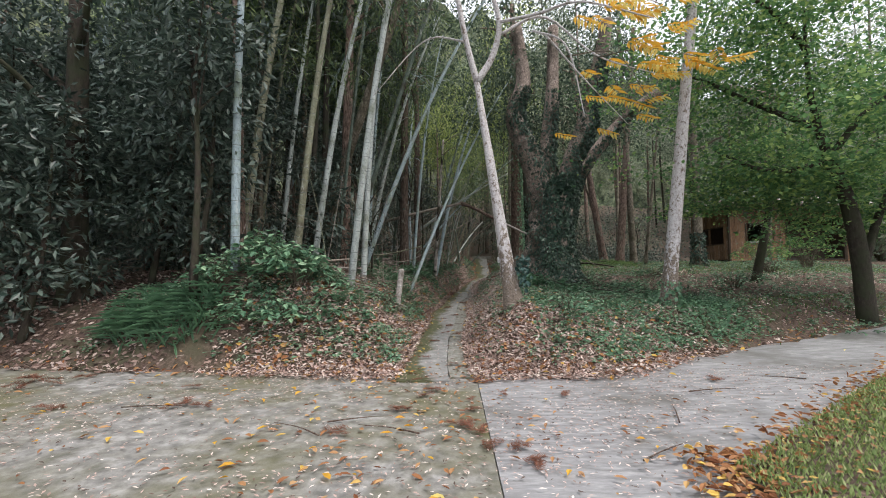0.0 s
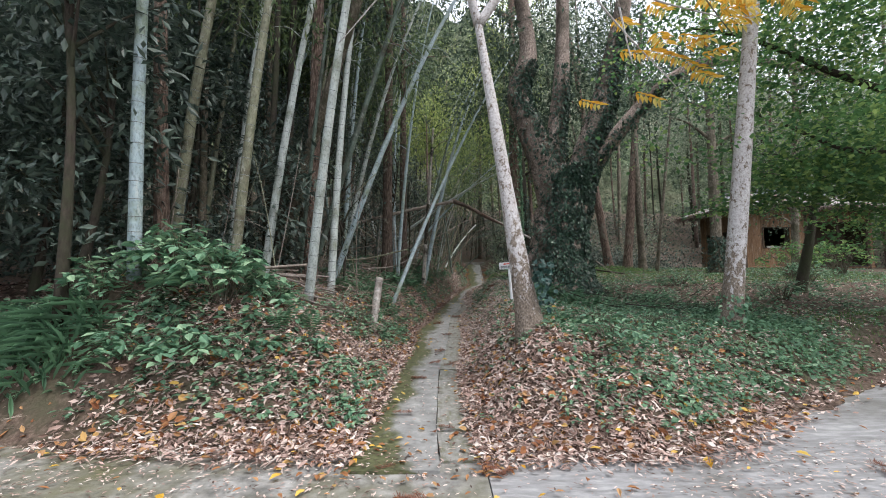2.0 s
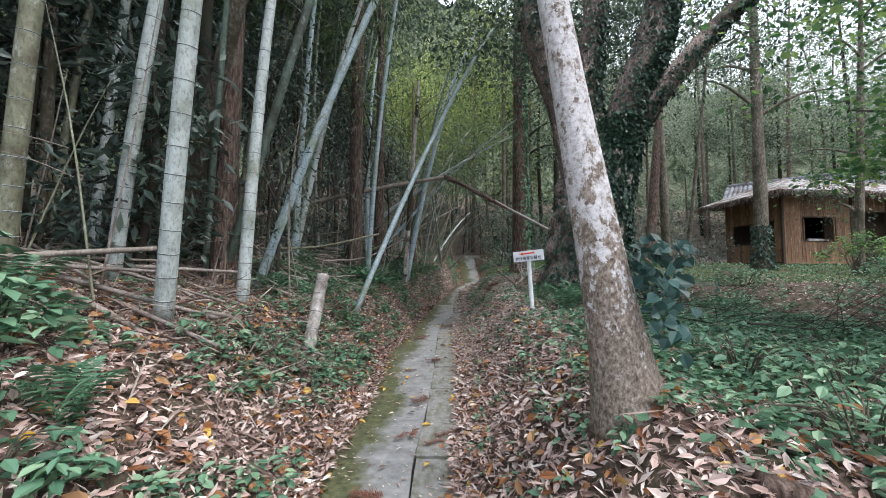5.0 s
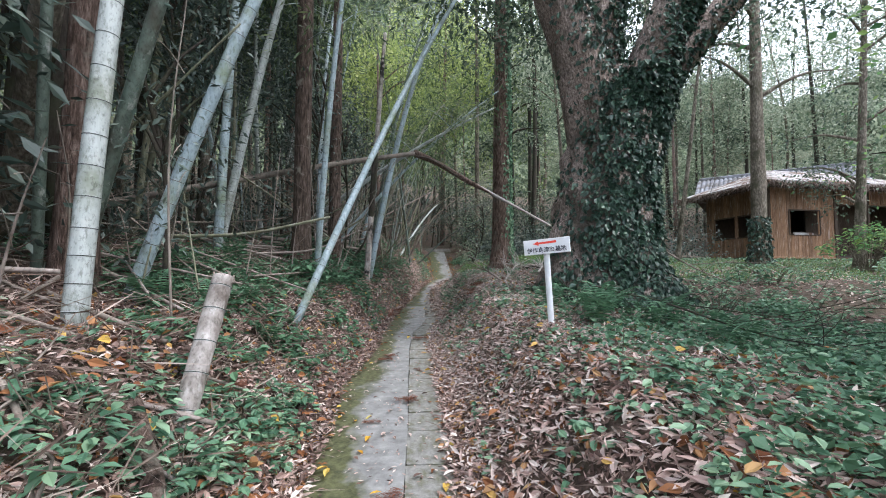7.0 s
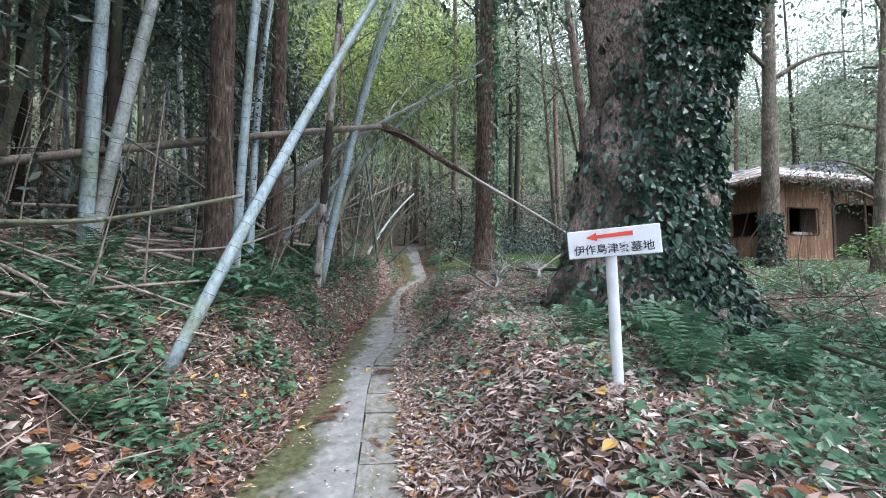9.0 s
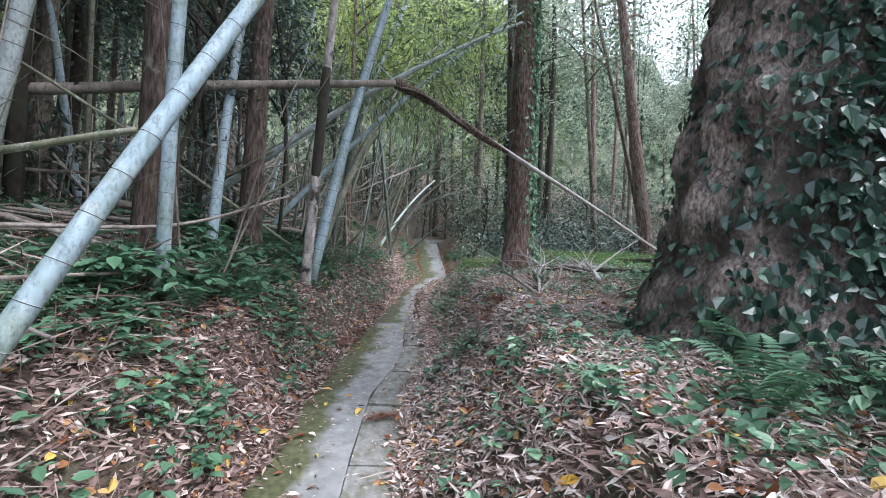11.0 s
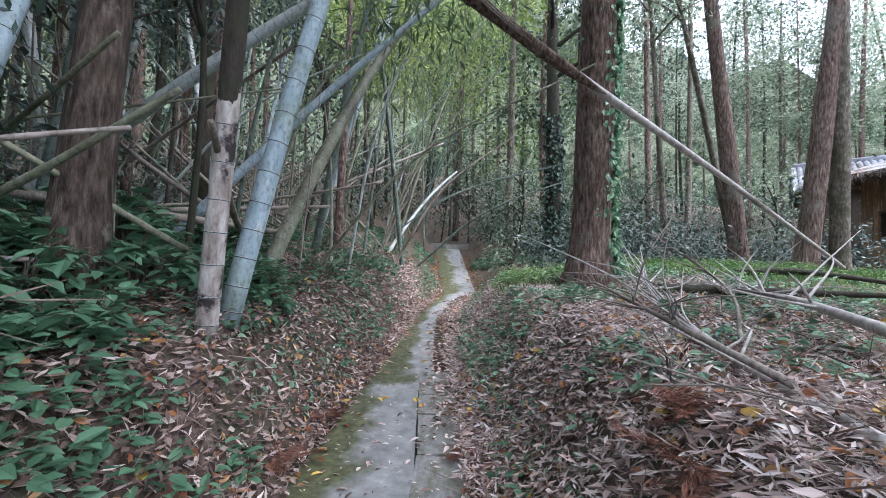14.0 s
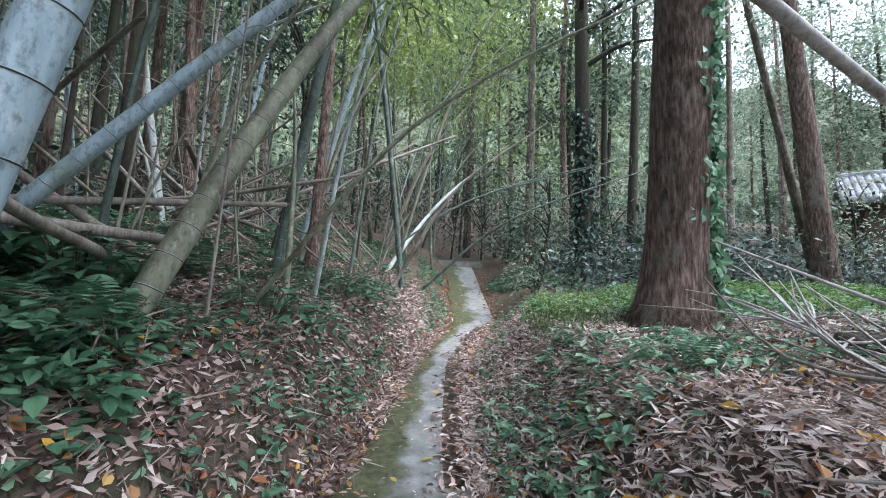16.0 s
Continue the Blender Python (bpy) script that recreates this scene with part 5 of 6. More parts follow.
for k in range(33):
    for a, b in (((-0.75 + k * 0.295, -0.85, 4.36), (-0.75 + k * 0.295, 2.65, 6.3)), ((-0.75 + k * 0.295, 6.15, 4.36), (-0.75 + k * 0.295, 2.65, 6.3))):
        v, f = tube(spline([a, b], 12), np.where(np.arange(12) % 2 == 0, 0.165, 0.15), 8)
        me = poly("roof_rib", np.array([HOUSE @ Vector(q) for q in v]), f, M_TILE, True)
        part("roof_rib", me, house)
box("ridge", (-0.8, 2.5, 6.3), (8.9, 2.8, 6.6), M_TILE, house, m=HOUSE, bevel=0.05)
box("gable", (-0.02, 1.2, 4.3), (0.08, 4.1, 5.4), M_DARKWOOD, house, m=HOUSE)

# ---- tangle of thin culms arching over the path's far stretch ----
rng = np.random.default_rng(63)
for k in range(24):
    y = rng.uniform(20.5, 32.0)
    x = float(np.interp(y, PY, PL)) - rng.uniform(0.7, 4.5)
    z = gz(x, y) - 0.05
    ln, lean = rng.uniform(3.0, 7.0), rng.uniform(0.05, 1.2)
    ex, ez = x + ln * math.sin(lean) * (1 if rng.random() < 0.8 else -0.6), z + ln * math.cos(lean)
    ey = y + rng.normal(0, 0.5)
    lim = float(np.interp(ey, PY, PL)) - 0.1
    if ez < z + 2.4:
        ex = min(ex, lim)
    t = thing("arching_bamboo", (x, y, z), "thin grey bamboo stem arching towards the path", "bamboo", "arching stems in the thicket")
    ln3 = spline([(x, y, z), ((x * 0.6 + ex * 0.4), (y + ey) / 2, z + (ez - z) * 0.58), (ex, ey, ez)], 14)
    part("stem", poly("stem", *tube(ln3, np.linspace(rng.uniform(0.018, 0.045), 0.01, 14), 7, cap=False), (M_BAM_OLD, M_WOODGREY, M_BAM_GREY, M_BAM_DARK, M_BAM_OLD)[k % 5], True), t)
    for q in range(3):
        p = ln3[rng.integers(6, 14)]
        w = p + rng.normal(size=3) * (0.5, 0.4, 0.25)
        part("twig", poly("twig", *tube(spline([p, (p + w) / 2 + (0, 0, 0.05), w], 5), np.linspace(0.006, 0.002, 5), 4, cap=False), M_WOODGREY, True), t)
# leafy saplings hanging dark among the culms
for x, y, h, r, n in ((-3.6, 15.2, 6.0, 1.1, 60), (-2.5, 17.8, 5.6, 0.9, 52), (-1.5, 19.9, 5.2, 0.8, 40), (-4.6, 18.0, 6.5, 1.3, 70), (-3.2, 22.6, 6.0, 1.2, 60), (-1.6, 24.6, 5.0, 0.9, 40), (-5.6, 20.8, 7.0, 1.5, 80)):
    evergreen(x, y, h, r, n, "dark leafy sapling among the bamboo culms", 0.13, 0.45, 34, 0.035, L_EVER)
for x, y, h, r, n in ((3.3, 34.6, 4.6, 1.6, 70), (0.9, 34.8, 4.6, 1.6, 70), (2.2, 36.2, 6.0, 1.8, 90), (3.6, 31.2, 2.6, 0.7, 26), (5.2, 33.8, 4.2, 1.3, 50), (-0.9, 33.6, 4.6, 1.4, 56), (7.0, 31.0, 3.4, 1.3, 46), (9.5, 31.5, 3.8, 1.6, 50)):
    evergreen(x, y, h, r, n, "dark evergreen bush at the path's head", 0.13, 0.0, 34, 0.04, L_EVER if x < 3 else L_FAR)

# ---- sign ----
M_WHITE = surface("white_paint", [(0.3, (0.62, 0.64, 0.66)), (0.7, (0.8, 0.81, 0.82))], 8, 0.5, (0.5, 0.47, 0.38), 3.0, None, 40, 0.001, 0.2, (0.58, 0.75))
M_RED, _n, _l, _b = shader("red_paint")
_b.inputs["Base Color"].default_value, _b.inputs["Roughness"].default_value = (0.72, 0.06, 0.03, 1), 0.5
M_INK, _n, _l, _b = shader("black_ink")
_b.inputs["Base Color"].default_value, _b.inputs["Roughness"].default_value = (0.02, 0.02, 0.035, 1), 0.5
sx, sy = 1.72, 12.87
sz = gz(sx, sy)
sign = thing("signpost", (sx, sy, sz), "white wooden signpost with black characters and red arrow", "sign")
part("post", tube_mesh("post", spline([(1.73, 12.875, sz - 0.2), (1.64, 12.82, 2.12)], 12), 0.034, M_WHITE, 16), sign)
SB = Matrix.Translation((1.64, 12.79, 2.1)) @ Matrix.Rotation(radians(-35), 4, "Z") @ Matrix.Rotation(radians(-4.5), 4, "Y")
board = box("board", (-0.26, -0.03, -0.085), (0.26, -0.005, 0.085), M_WHITE, sign, "white painted board", SB, 0.004)
me = bpy.data.meshes.new("arrow")
bm = bmesh.new()
pts = [(-0.15, 0.037), (-0.09, 0.064), (-0.085, 0.05), (0.115, 0.057), (0.115, 0.031), (-0.085, 0.029), (-0.085, 0.014)]
bm.faces.new([bm.verts.new((x, -0.033, z)) for x, z in pts])
ret = bmesh.ops.extrude_face_region(bm, geom=bm.faces[:])
bmesh.ops.translate(bm, vec=(0, 0.002, 0), verts=[v for v in ret["geom"] if isinstance(v, bmesh.types.BMVert)])
bm.transform(SB)
bm.to_mesh(me)
me.materials.append(M_RED)
part("arrow", me, board, "red arrow")
fc = bpy.data.curves.new("lettering", "FONT")
fc.body, fc.size, fc.extrude, fc.align_x, fc.offset = "\u4f0a\u4f5c\u5cf6\u6d25\u5bb6\u5893\u5730", 0.064, 0.001, "CENTER", 0.0007
lt = new("lettering", fc)
dg = bpy.context.evaluated_depsgraph_get()
lm = bpy.data.meshes.new_from_object(lt.evaluated_get(dg))
bpy.data.objects.remove(lt)
lm.transform(SB @ Matrix.Translation((0, -0.032, -0.06)) @ Matrix.Rotation(radians(90), 4, "X"))
lm.materials.clear()
lm.materials.append(M_INK)
part("lettering", lm, board, "seven black characters")

# ---- bamboo stump ----
M_STUMP = bamboo_skin("bleached_bamboo", (0.27, 0.245, 0.22), (0.46, 0.43, 0.41), (0.11, 0.09, 0.075))
st = thing("bamboo_stump", (-1.545, 11.4, gz(-1.545, 11.4)), "broken pale bamboo stump beside the path", "bamboo")
line = spline([(-1.545, 11.35, gz(-1.56, 11.5) - 0.2), (-1.48, 11.92, 1.76)], 20)
part("culm", tube_mesh("culm", line, 0.082, M_STUMP, 16, 0.03), st)
for k, q in enumerate((0.2, 0.4, 0.58, 0.78, 0.93)):
    ob = new("node", NODE_ME)
    ob.parent = st
    p = line[0] + (line[-1] - line[0]) * q
    ob.matrix_basis = Matrix.Translation(Vector(p) - st.location) @ Vector(line[-1] - line[0]).to_track_quat("Z", "Y").to_matrix().to_4x4() @ Matrix.Diagonal((0.083, 0.083, 0.085, 1))
for k in range(9):
    a = k * 0.7
    b0 = np.array(line[-1]) + (0.068 * math.cos(a), 0.068 * math.sin(a), -0.05)
    part("splinter", tube_mesh("splinter", spline([b0, b0 + (0.01 * math.cos(a), 0.01, 0.035 + 0.03 * (k % 3))], 4), np.linspace(0.02, 0.007, 4), M_WOODGREY, 5), st)


# ---- leaf litter and undergrowth ----
def scatter(n, x0, x1, y0, y1, rng, weight=None):
    x, y = rng.uniform(x0, x1, n), rng.uniform(y0, y1, n)
    if weight is not None:
        k = rng.uniform(0, 1, n) < weight(x, y)
        x, y = x[k], y[k]
    return x, y


def off_path(x, y):
    return np.maximum(np.interp(y, PY, PL) - x, x - np.interp(y, PY, PR))


def patch(x, y, s, o=0.0):
    """A slow uneven field between 0 and 1."""
    return np.clip(0.5 + 0.35 * np.sin(x * s + 2.1 * np.sin(y * s * 0.7 + o)) + 0.35 * np.sin(y * s * 1.3 + 1.7 * np.sin(x * s * 0.9 - o)), 0, 1)


def lie(name, x, y, size, aspect, mat, rng, label, lift=0.012, tilt=0.45, fine=True):
    n = len(x)
    e = 0.05
    z = rough(x, y)
    on = off_path(x, y) < 0
    z = np.where(on & (y > 6.1), np.interp(y, PY, PZ) + 0.02, z)
    z = np.where(y < edge(x), np.maximum(z, 0.04 * np.clip(x - 2, 0, 8) + 0.008), z)
    nx, ny = -(rough(x + e, y) - rough(x - e, y)) / (2 * e), -(rough(x, y + e) - rough(x, y - e)) / (2 * e)
    flat = on | (y < edge(x))
    up = np.stack([np.where(flat, 0, nx), np.where(flat, 0, ny), np.ones(n)], -1) + rng.normal(size=(n, 3)) * tilt * np.where(flat, 0.4, 1)[:, None]
    ang = rng.uniform(0, 2 * np.pi, n)
    ax = np.stack([np.cos(ang), np.sin(ang), rng.normal(0, 0.3, n) * np.where(flat, 0.2, 1)], -1)
    up = unit(up)
    ax = unit(ax - up * np.sum(ax * up, -1)[:, None] * 0.8)
    s = size * rng.uniform(0.6, 1.35, n)
    me = leaves(name, np.stack([x, y, z + lift * rng.uniform(0.5, 2.5, n)], -1), ax, up, s, s * aspect * rng.uniform(0.7, 1.3, n), mat, fine)
    return tagged(new(name, me), label, "leaves", kind="stuff")


rng = np.random.default_rng(101)
near = lambda x, y: np.clip(1.35 - off_path(x, y) / 4.5, 0.12, 1) * (off_path(x, y) > -0.05) * ease((y - edge(x) + 0.5) / 0.5)
x, y = scatter(135000, -4.2, 5.2, 5.8, 27, rng, lambda x, y: near(x, y) * (0.7 + 0.3 * patch(x, y, 1.3)))
# left of the path, litter takes the tone that holds the grove's shade
shaded = (x < 0.3) & (y > np.where(x < -1.5, 9.8, 12.3) + 0.8 * np.sin(x * 3))
lie("shaded_litter", x[shaded], y[shaded], 0.062, 0.55, L_DARKLITTER, rng, "brown leaves in a shade-dark tone under the bamboo", lift=0.024, tilt=0.6, fine=False)
x, y = x[~shaded], y[~shaded]
keep = (y < 13.5) | (x < 0.6) | (rng.random(len(x)) < 0.5)
x, y = x[keep], y[keep]
k = (off_path(x, y) < 1.5) & (y < 14)
lie("leaf_litter", x[k], y[k], np.interp(y[k], [11, 14], [0.078, 0.06]), 0.42, L_LITTER, rng, "pale brown dry leaves covering the banks", lift=0.03, tilt=0.95)
lie("leaf_litter", x[~k], y[~k], np.interp(y[~k], [10, 14], [0.075, 0.056]), 0.4, L_LITTER, rng, "pale brown dry leaves covering the ground", lift=0.03, tilt=0.95, fine=False)
x, y = scatter(46000, -5, 5.5, 6.4, 28, rng, lambda x, y: near(x, y) * np.interp(y, [12, 15], [0.45, 1]))
lie("twig_litter", x, y, 0.24, 0.03, L_STALK, rng, "thin dead stalks and twigs among the litter", 0.03, 0.8, False)
x, y = scatter(3800, -6, -1.2, 9, 18, rng, lambda x, y: near(x, y) * 1.0)
lie("twig_litter", x, y, 0.5, 0.022, L_STALK, rng, "dead canes and twigs heaped under the bamboo", 0.1, 1.0, False)
x, y = scatter(160000, -3.6, 4.2, 6.2, 26, rng, lambda x, y: near(x, y) * (0.75 + 0.25 * patch(x, y, 1.1, 2)))
# most thin leaves there take the same shade-dark tone
shaded = (x < 0.3) & (y > np.where(x < -1.5, 9.8, 12.3) + 0.8 * np.sin(x * 3)) & (rng.random(len(x)) < 0.75)
lie("shaded_litter", x[shaded], y[shaded], 0.08, 0.2, L_DARKLITTER, rng, "bamboo leaves in a shade-dark tone under the grove", 0.018, 0.7, False)
x, y = x[~shaded], y[~shaded]
lie("bamboo_litter", x, y, 0.1, 0.2, L_LITTER, rng, "thin dry bamboo leaves covering the banks", 0.018, 0.7, False)
x, y = scatter(95000, 0.6, 5.2, 11.5, 24, rng, lambda x, y: near(x, y) * np.interp(y, [11.5, 14], [0.3, 1]) * (0.5 + 0.5 * patch(x, y, 2.1, 5)))
lie("bleached_litter", x, y, 0.07, 0.17, L_PALELITTER, rng, "bleached bamboo leaves and twigs strewn over the bank", 0.036, 0.6, False)
x, y = scatter(5200, 0.2, 2.6, 19, 26.6, rng, lambda x, y: 1.0 * (np.abs(x - np.interp(y, PY, PR) + 0.1) < 0.2 + 0.06 * np.sin(y * 5)))
lie("russet_leaves", x, y, 0.07, 0.45, L_LITTER, rng, "dry leaves drifted over the path's side strip", 0.02, 0.7)
# steep left bank, again in the shade-dark leaf colour
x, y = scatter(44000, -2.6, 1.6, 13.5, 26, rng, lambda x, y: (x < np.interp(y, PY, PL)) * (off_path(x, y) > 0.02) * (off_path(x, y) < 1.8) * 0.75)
lie("bamboo_litter", x, y, 0.08, 0.18, L_DARKLITTER, rng, "thin bamboo leaves in a shade-dark tone on the steep bank", 0.03, 0.9, False)
x, y = scatter(26000, -3, 4, 6.0, 31, rng, lambda x, y: np.exp(-(off_path(x, y) - 0.12) ** 2 / 0.035) * (off_path(x, y) > -0.16))
lie("russet_leaves", x, y, 0.085, 0.5, L_ORANGE, rng, "russet fallen leaves lining the path")
x, y = scatter(9000, -4, 4.5, 6.4, 21, rng, lambda x, y: near(x, y) * (off_path(x, y) > 0.1))
lie("russet_leaves", x, y, np.interp(y, [10, 14], [0.1, 0.07]), 0.6, L_ORANGE, rng, "larger russet leaves lying on the banks", 0.032, 0.6)
# evergreens' shade put into the litter colour here
x, y = scatter(24000, -18, -5, 5.8, 13, rng, lambda x, y: ease((y - edge(x) + 0.3) / 0.4))
lie("shaded_litter", x, y, 0.1, 0.5, L_DARKLITTER, rng, "brown leaves in a shade-dark tone under the evergreens", fine=False)
x, y = scatter(16000, 3, 16, 6, 20, rng, lambda x, y: 0.7 * ease((y - edge(x) + 0.2) / 0.4))
lie("leaf_litter", x, y, 0.09, 0.42, L_LITTER, rng, "dry leaves strewn over the clearing")
x, y = scatter(3800, -12, 12, 5.2, 11.5, rng, lambda x, y: np.exp(-(y - edge(x) - 0.2) ** 2 / 0.12))
lie("russet_leaves", x, y, 0.1, 0.5, L_ORANGE, rng, "russet fallen leaves along the yard's edge")
x, y = scatter(2600, -8, 8, -1, 7, rng, lambda x, y: 0.25 + 0.75 * np.exp(-(x + 0.2) ** 2 / 1.5))
lie("fallen_leaves", x, y, 0.085, 0.45, L_ORANGE, rng, "scattered fallen leaves on the concrete")
x, y = scatter(22000, -7, 8, 1, 6.6, rng, lambda x, y: 0.3 + 0.7 * patch(x, y, 1.1, 6))
lie("leaf_crumbs", x, y, 0.05, 0.3, L_LITTER, rng, "crumbled leaves and grit on the concrete", 0.004, 0.2, False)
x, y = scatter(8000, -1, 3, 6, 30, rng, lambda x, y: (off_path(x, y) < 0) * 1.0)
lie("leaf_crumbs", x, y, 0.045, 0.3, L_LITTER, rng, "crumbled leaves on the path", 0.004, 0.2, False)
x, y = scatter(1500, -1, 3, 6, 30, rng, lambda x, y: (off_path(x, y) < 0) * 0.8)
lie("fallen_leaves", x, y, 0.07, 0.4, L_LITTER, rng, "scattered dry leaves on the path")
x, y = scatter(800, -7, 8, 0, 30, rng, lambda x, y: np.clip(1.2 - np.abs(off_path(x, y)) / 4, 0.1, 1))
lie("yellow_leaves", x, y, 0.1, 0.5, L_YELLOW, rng, "bright yellow fallen leaves")


def herbs(name, x, y, high, size, mat, rng, label, per=7, aspect=0.6):
    """Low plants: whorls of leaves on short stalks."""
    n = len(x)
    h = high * rng.uniform(0.4, 1.2, n)
    top = np.stack([x, y, rough(x, y) + h], -1)
    c = np.repeat(top, per, axis=0)
    ang = rng.uniform(0, 2 * np.pi, len(c))
    d = np.stack([np.cos(ang), np.sin(ang), rng.uniform(-0.5, 0.45, len(c))], -1)
    p = c + d * size * 0.25 + np.stack([0 * ang, 0 * ang, -rng.uniform(0, 0.7, len(c)) * np.repeat(h, per)], -1)
    up = np.array([0, 0, 1.0]) + rng.normal(size=p.shape) * 0.3
    s = size * rng.uniform(0.6, 1.3, len(p))
    return tagged(new(name, leaves(name, p, d, up, s, s * aspect, mat, True, 0.15)), label, "plants", kind="stuff")


banks = lambda x, y: (off_path(x, y) > 0.15) * ease((y - edge(x) - 0.15) / 0.8)
x, y = scatter(8500, -7, -0.3, 6.3, 13, rng, lambda x, y: banks(x, y) * (patch(x, y, 1.4, 1) > 0.38) * np.where(y > 9.2, np.where(x < -1.9, 0.06, 0.5), 0.5))
herbs("herb_layer", x, y, 0.16, 0.085, L_HERB, rng, "low green plants among leaf litter")
x, y = scatter(13000, 0.4, 7, 6.6, 17, rng, lambda x, y: banks(x, y) * np.clip((off_path(x, y) - 0.35) / 1.0, 0.1, 1) * np.where(y > 13.4, 0.15, 1) * (0.3 + 0.7 * (patch(x, y, 1.2, 4) > 0.35)) * 0.5)
herbs("herb_layer", x, y, 0.16, 0.07, L_HERB, rng, "low green ground cover on the bank")
x, y = scatter(7500, 3.0, 22, 9, 27, rng, lambda x, y: 0.35 + 0.5 * patch(x, y, 0.9, 3))
herbs("ground_cover", x, y, 0.12, 0.09, L_HERB, rng, "green ground cover on the clearing's slope", 5)
x, y = scatter(700, -5.5, -1.5, 12, 16, rng, lambda x, y: banks(x, y) * (patch(x, y, 1.9, 8) > 0.45) * 0.9)
herbs("herb_layer", x, y, 0.25, 0.1, L_FERN, rng, "leafy green plants beneath the bamboo")
x, y = scatter(2300, -3.6, -0.5, 13.6, 21, rng, lambda x, y: banks(x, y) * (patch(x, y, 2.2, 3) > 0.42) * np.clip(off_path(x, y) / 0.9, 0.1, 1))
herbs("herb_layer", x, y, 0.24, 0.1, L_FERN, rng, "broad-leaved plants on the bank beneath the bamboo")
x, y = scatter(9000, -4, 0.5, 13.5, 30, rng, lambda x, y: banks(x, y) * (0.25 + 0.75 * patch(x, y, 1.5, 2)) * 0.55)
herbs("herb_layer", x, y, 0.15, 0.085, L_FERN, rng, "low dark plants on the bank under bamboo")
x, y = scatter(4200, 0.8, 5, 14, 30, rng, lambda x, y: banks(x, y) * (patch(x, y, 1.7, 5) > 0.5) * np.where(y > 20, 1, 0.6))
herbs("herb_layer", x, y, 0.14, 0.085, L_HERB, rng, "low green plants on the bank")
x, y = scatter(6000, 1.4, 10, 21.5, 26, rng, lambda x, y: np.exp(-(y - 23.7) ** 2 / 1.6) * (off_path(x, y) > 0.9) * (y > 22.1))
herbs("bright_weeds", x, y, 0.22, 0.07, L_GRASS, rng, "bright green weeds in the clearing", 5, 0.5)


# ---- plants that stand singly ----
def frond_mesh():
    pos, ax, up = [], [], []
    n = 17
    for k in range(n):
        u = k / (n - 1)
        c = np.array([0.6 * u, 0, 0.3 * math.sin(u * 2.2)])
        ln = 0.17 * math.sin(math.pi * (0.12 + 0.86 * u)) + 0.015
        for sgn in (-1, 1):
            pos.append(c)
            ax.append((0.35, sgn, -0.12))
            up.append((0.1, 0, 1))
    length = np.repeat([0.17 * math.sin(math.pi * (0.12 + 0.86 * k / (n - 1))) + 0.015 for k in range(n)], 2)
    return leaves("frond", np.array(pos), np.array(ax), np.array(up), length, 0.042, L_FERN, True, 0.1)


FROND = frond_mesh()
first = thing("fern", (0, 0, 0), "green fern with arching fronds on the bank", "fern", "ferns on the banks")
for k in range(7):
    ob = new("frond", FROND)
    ob.parent = first
    ob.matrix_basis = pose(0, 0, 0, 0, -18 - 9 * (k % 3), k * 51 + 13 * (k % 2)) @ Matrix.Scale(0.8 + 0.09 * (k % 4), 4)
spots = [(2.55, 13.4, 1.0), (2.3, 13.0, 0.8), (2.9, 13.9, 0.9), (3.3, 13.2, 1.0), (2.2, 14.2, 0.7), (2.7, 14.8, 0.8), (3.5, 12.4, 0.9), (-1.9, 8.3, 0.75), (-2.2, 7.9, 0.7), (-2.6, 12.9, 0.8), (-2.1, 13.3, 0.8), (-1.6, 13.6, 0.6),
         (-2.3, 14.4, 0.7), (-2.0, 14.0, 0.6), (-3.2, 14.6, 0.8), (-1.8, 15.3, 0.6), (-3.0, 16.2, 0.8), (-1.3, 16.3, 0.6), (-1.9, 18.2, 0.8), (-0.9, 20.1, 0.7), (-1.2, 21.6, 0.9), (4.6, 18.4, 0.9), (5.4, 18.9, 0.9), (3.6, 17.4, 0.7), (4.3, 17.5, 0.8), (5.0, 17.7, 0.9), (-3.2, 9.3, 0.9), (3.0, 19.3, 0.6), (2.6, 20.6, 0.6)]
for k, (x, y, s) in enumerate(spots):
    m = pose(x, y, gz(x, y) - 0.01, 0, 0, k * 77) @ Matrix.Scale(s, 4)
    if k == 0:
        first.matrix_basis = m
    else:
        c = copy_thing(first, pose(x, y, gz(x, y) - 0.01, 0, 0, k * 77))
        c.scale = (s, s, s)


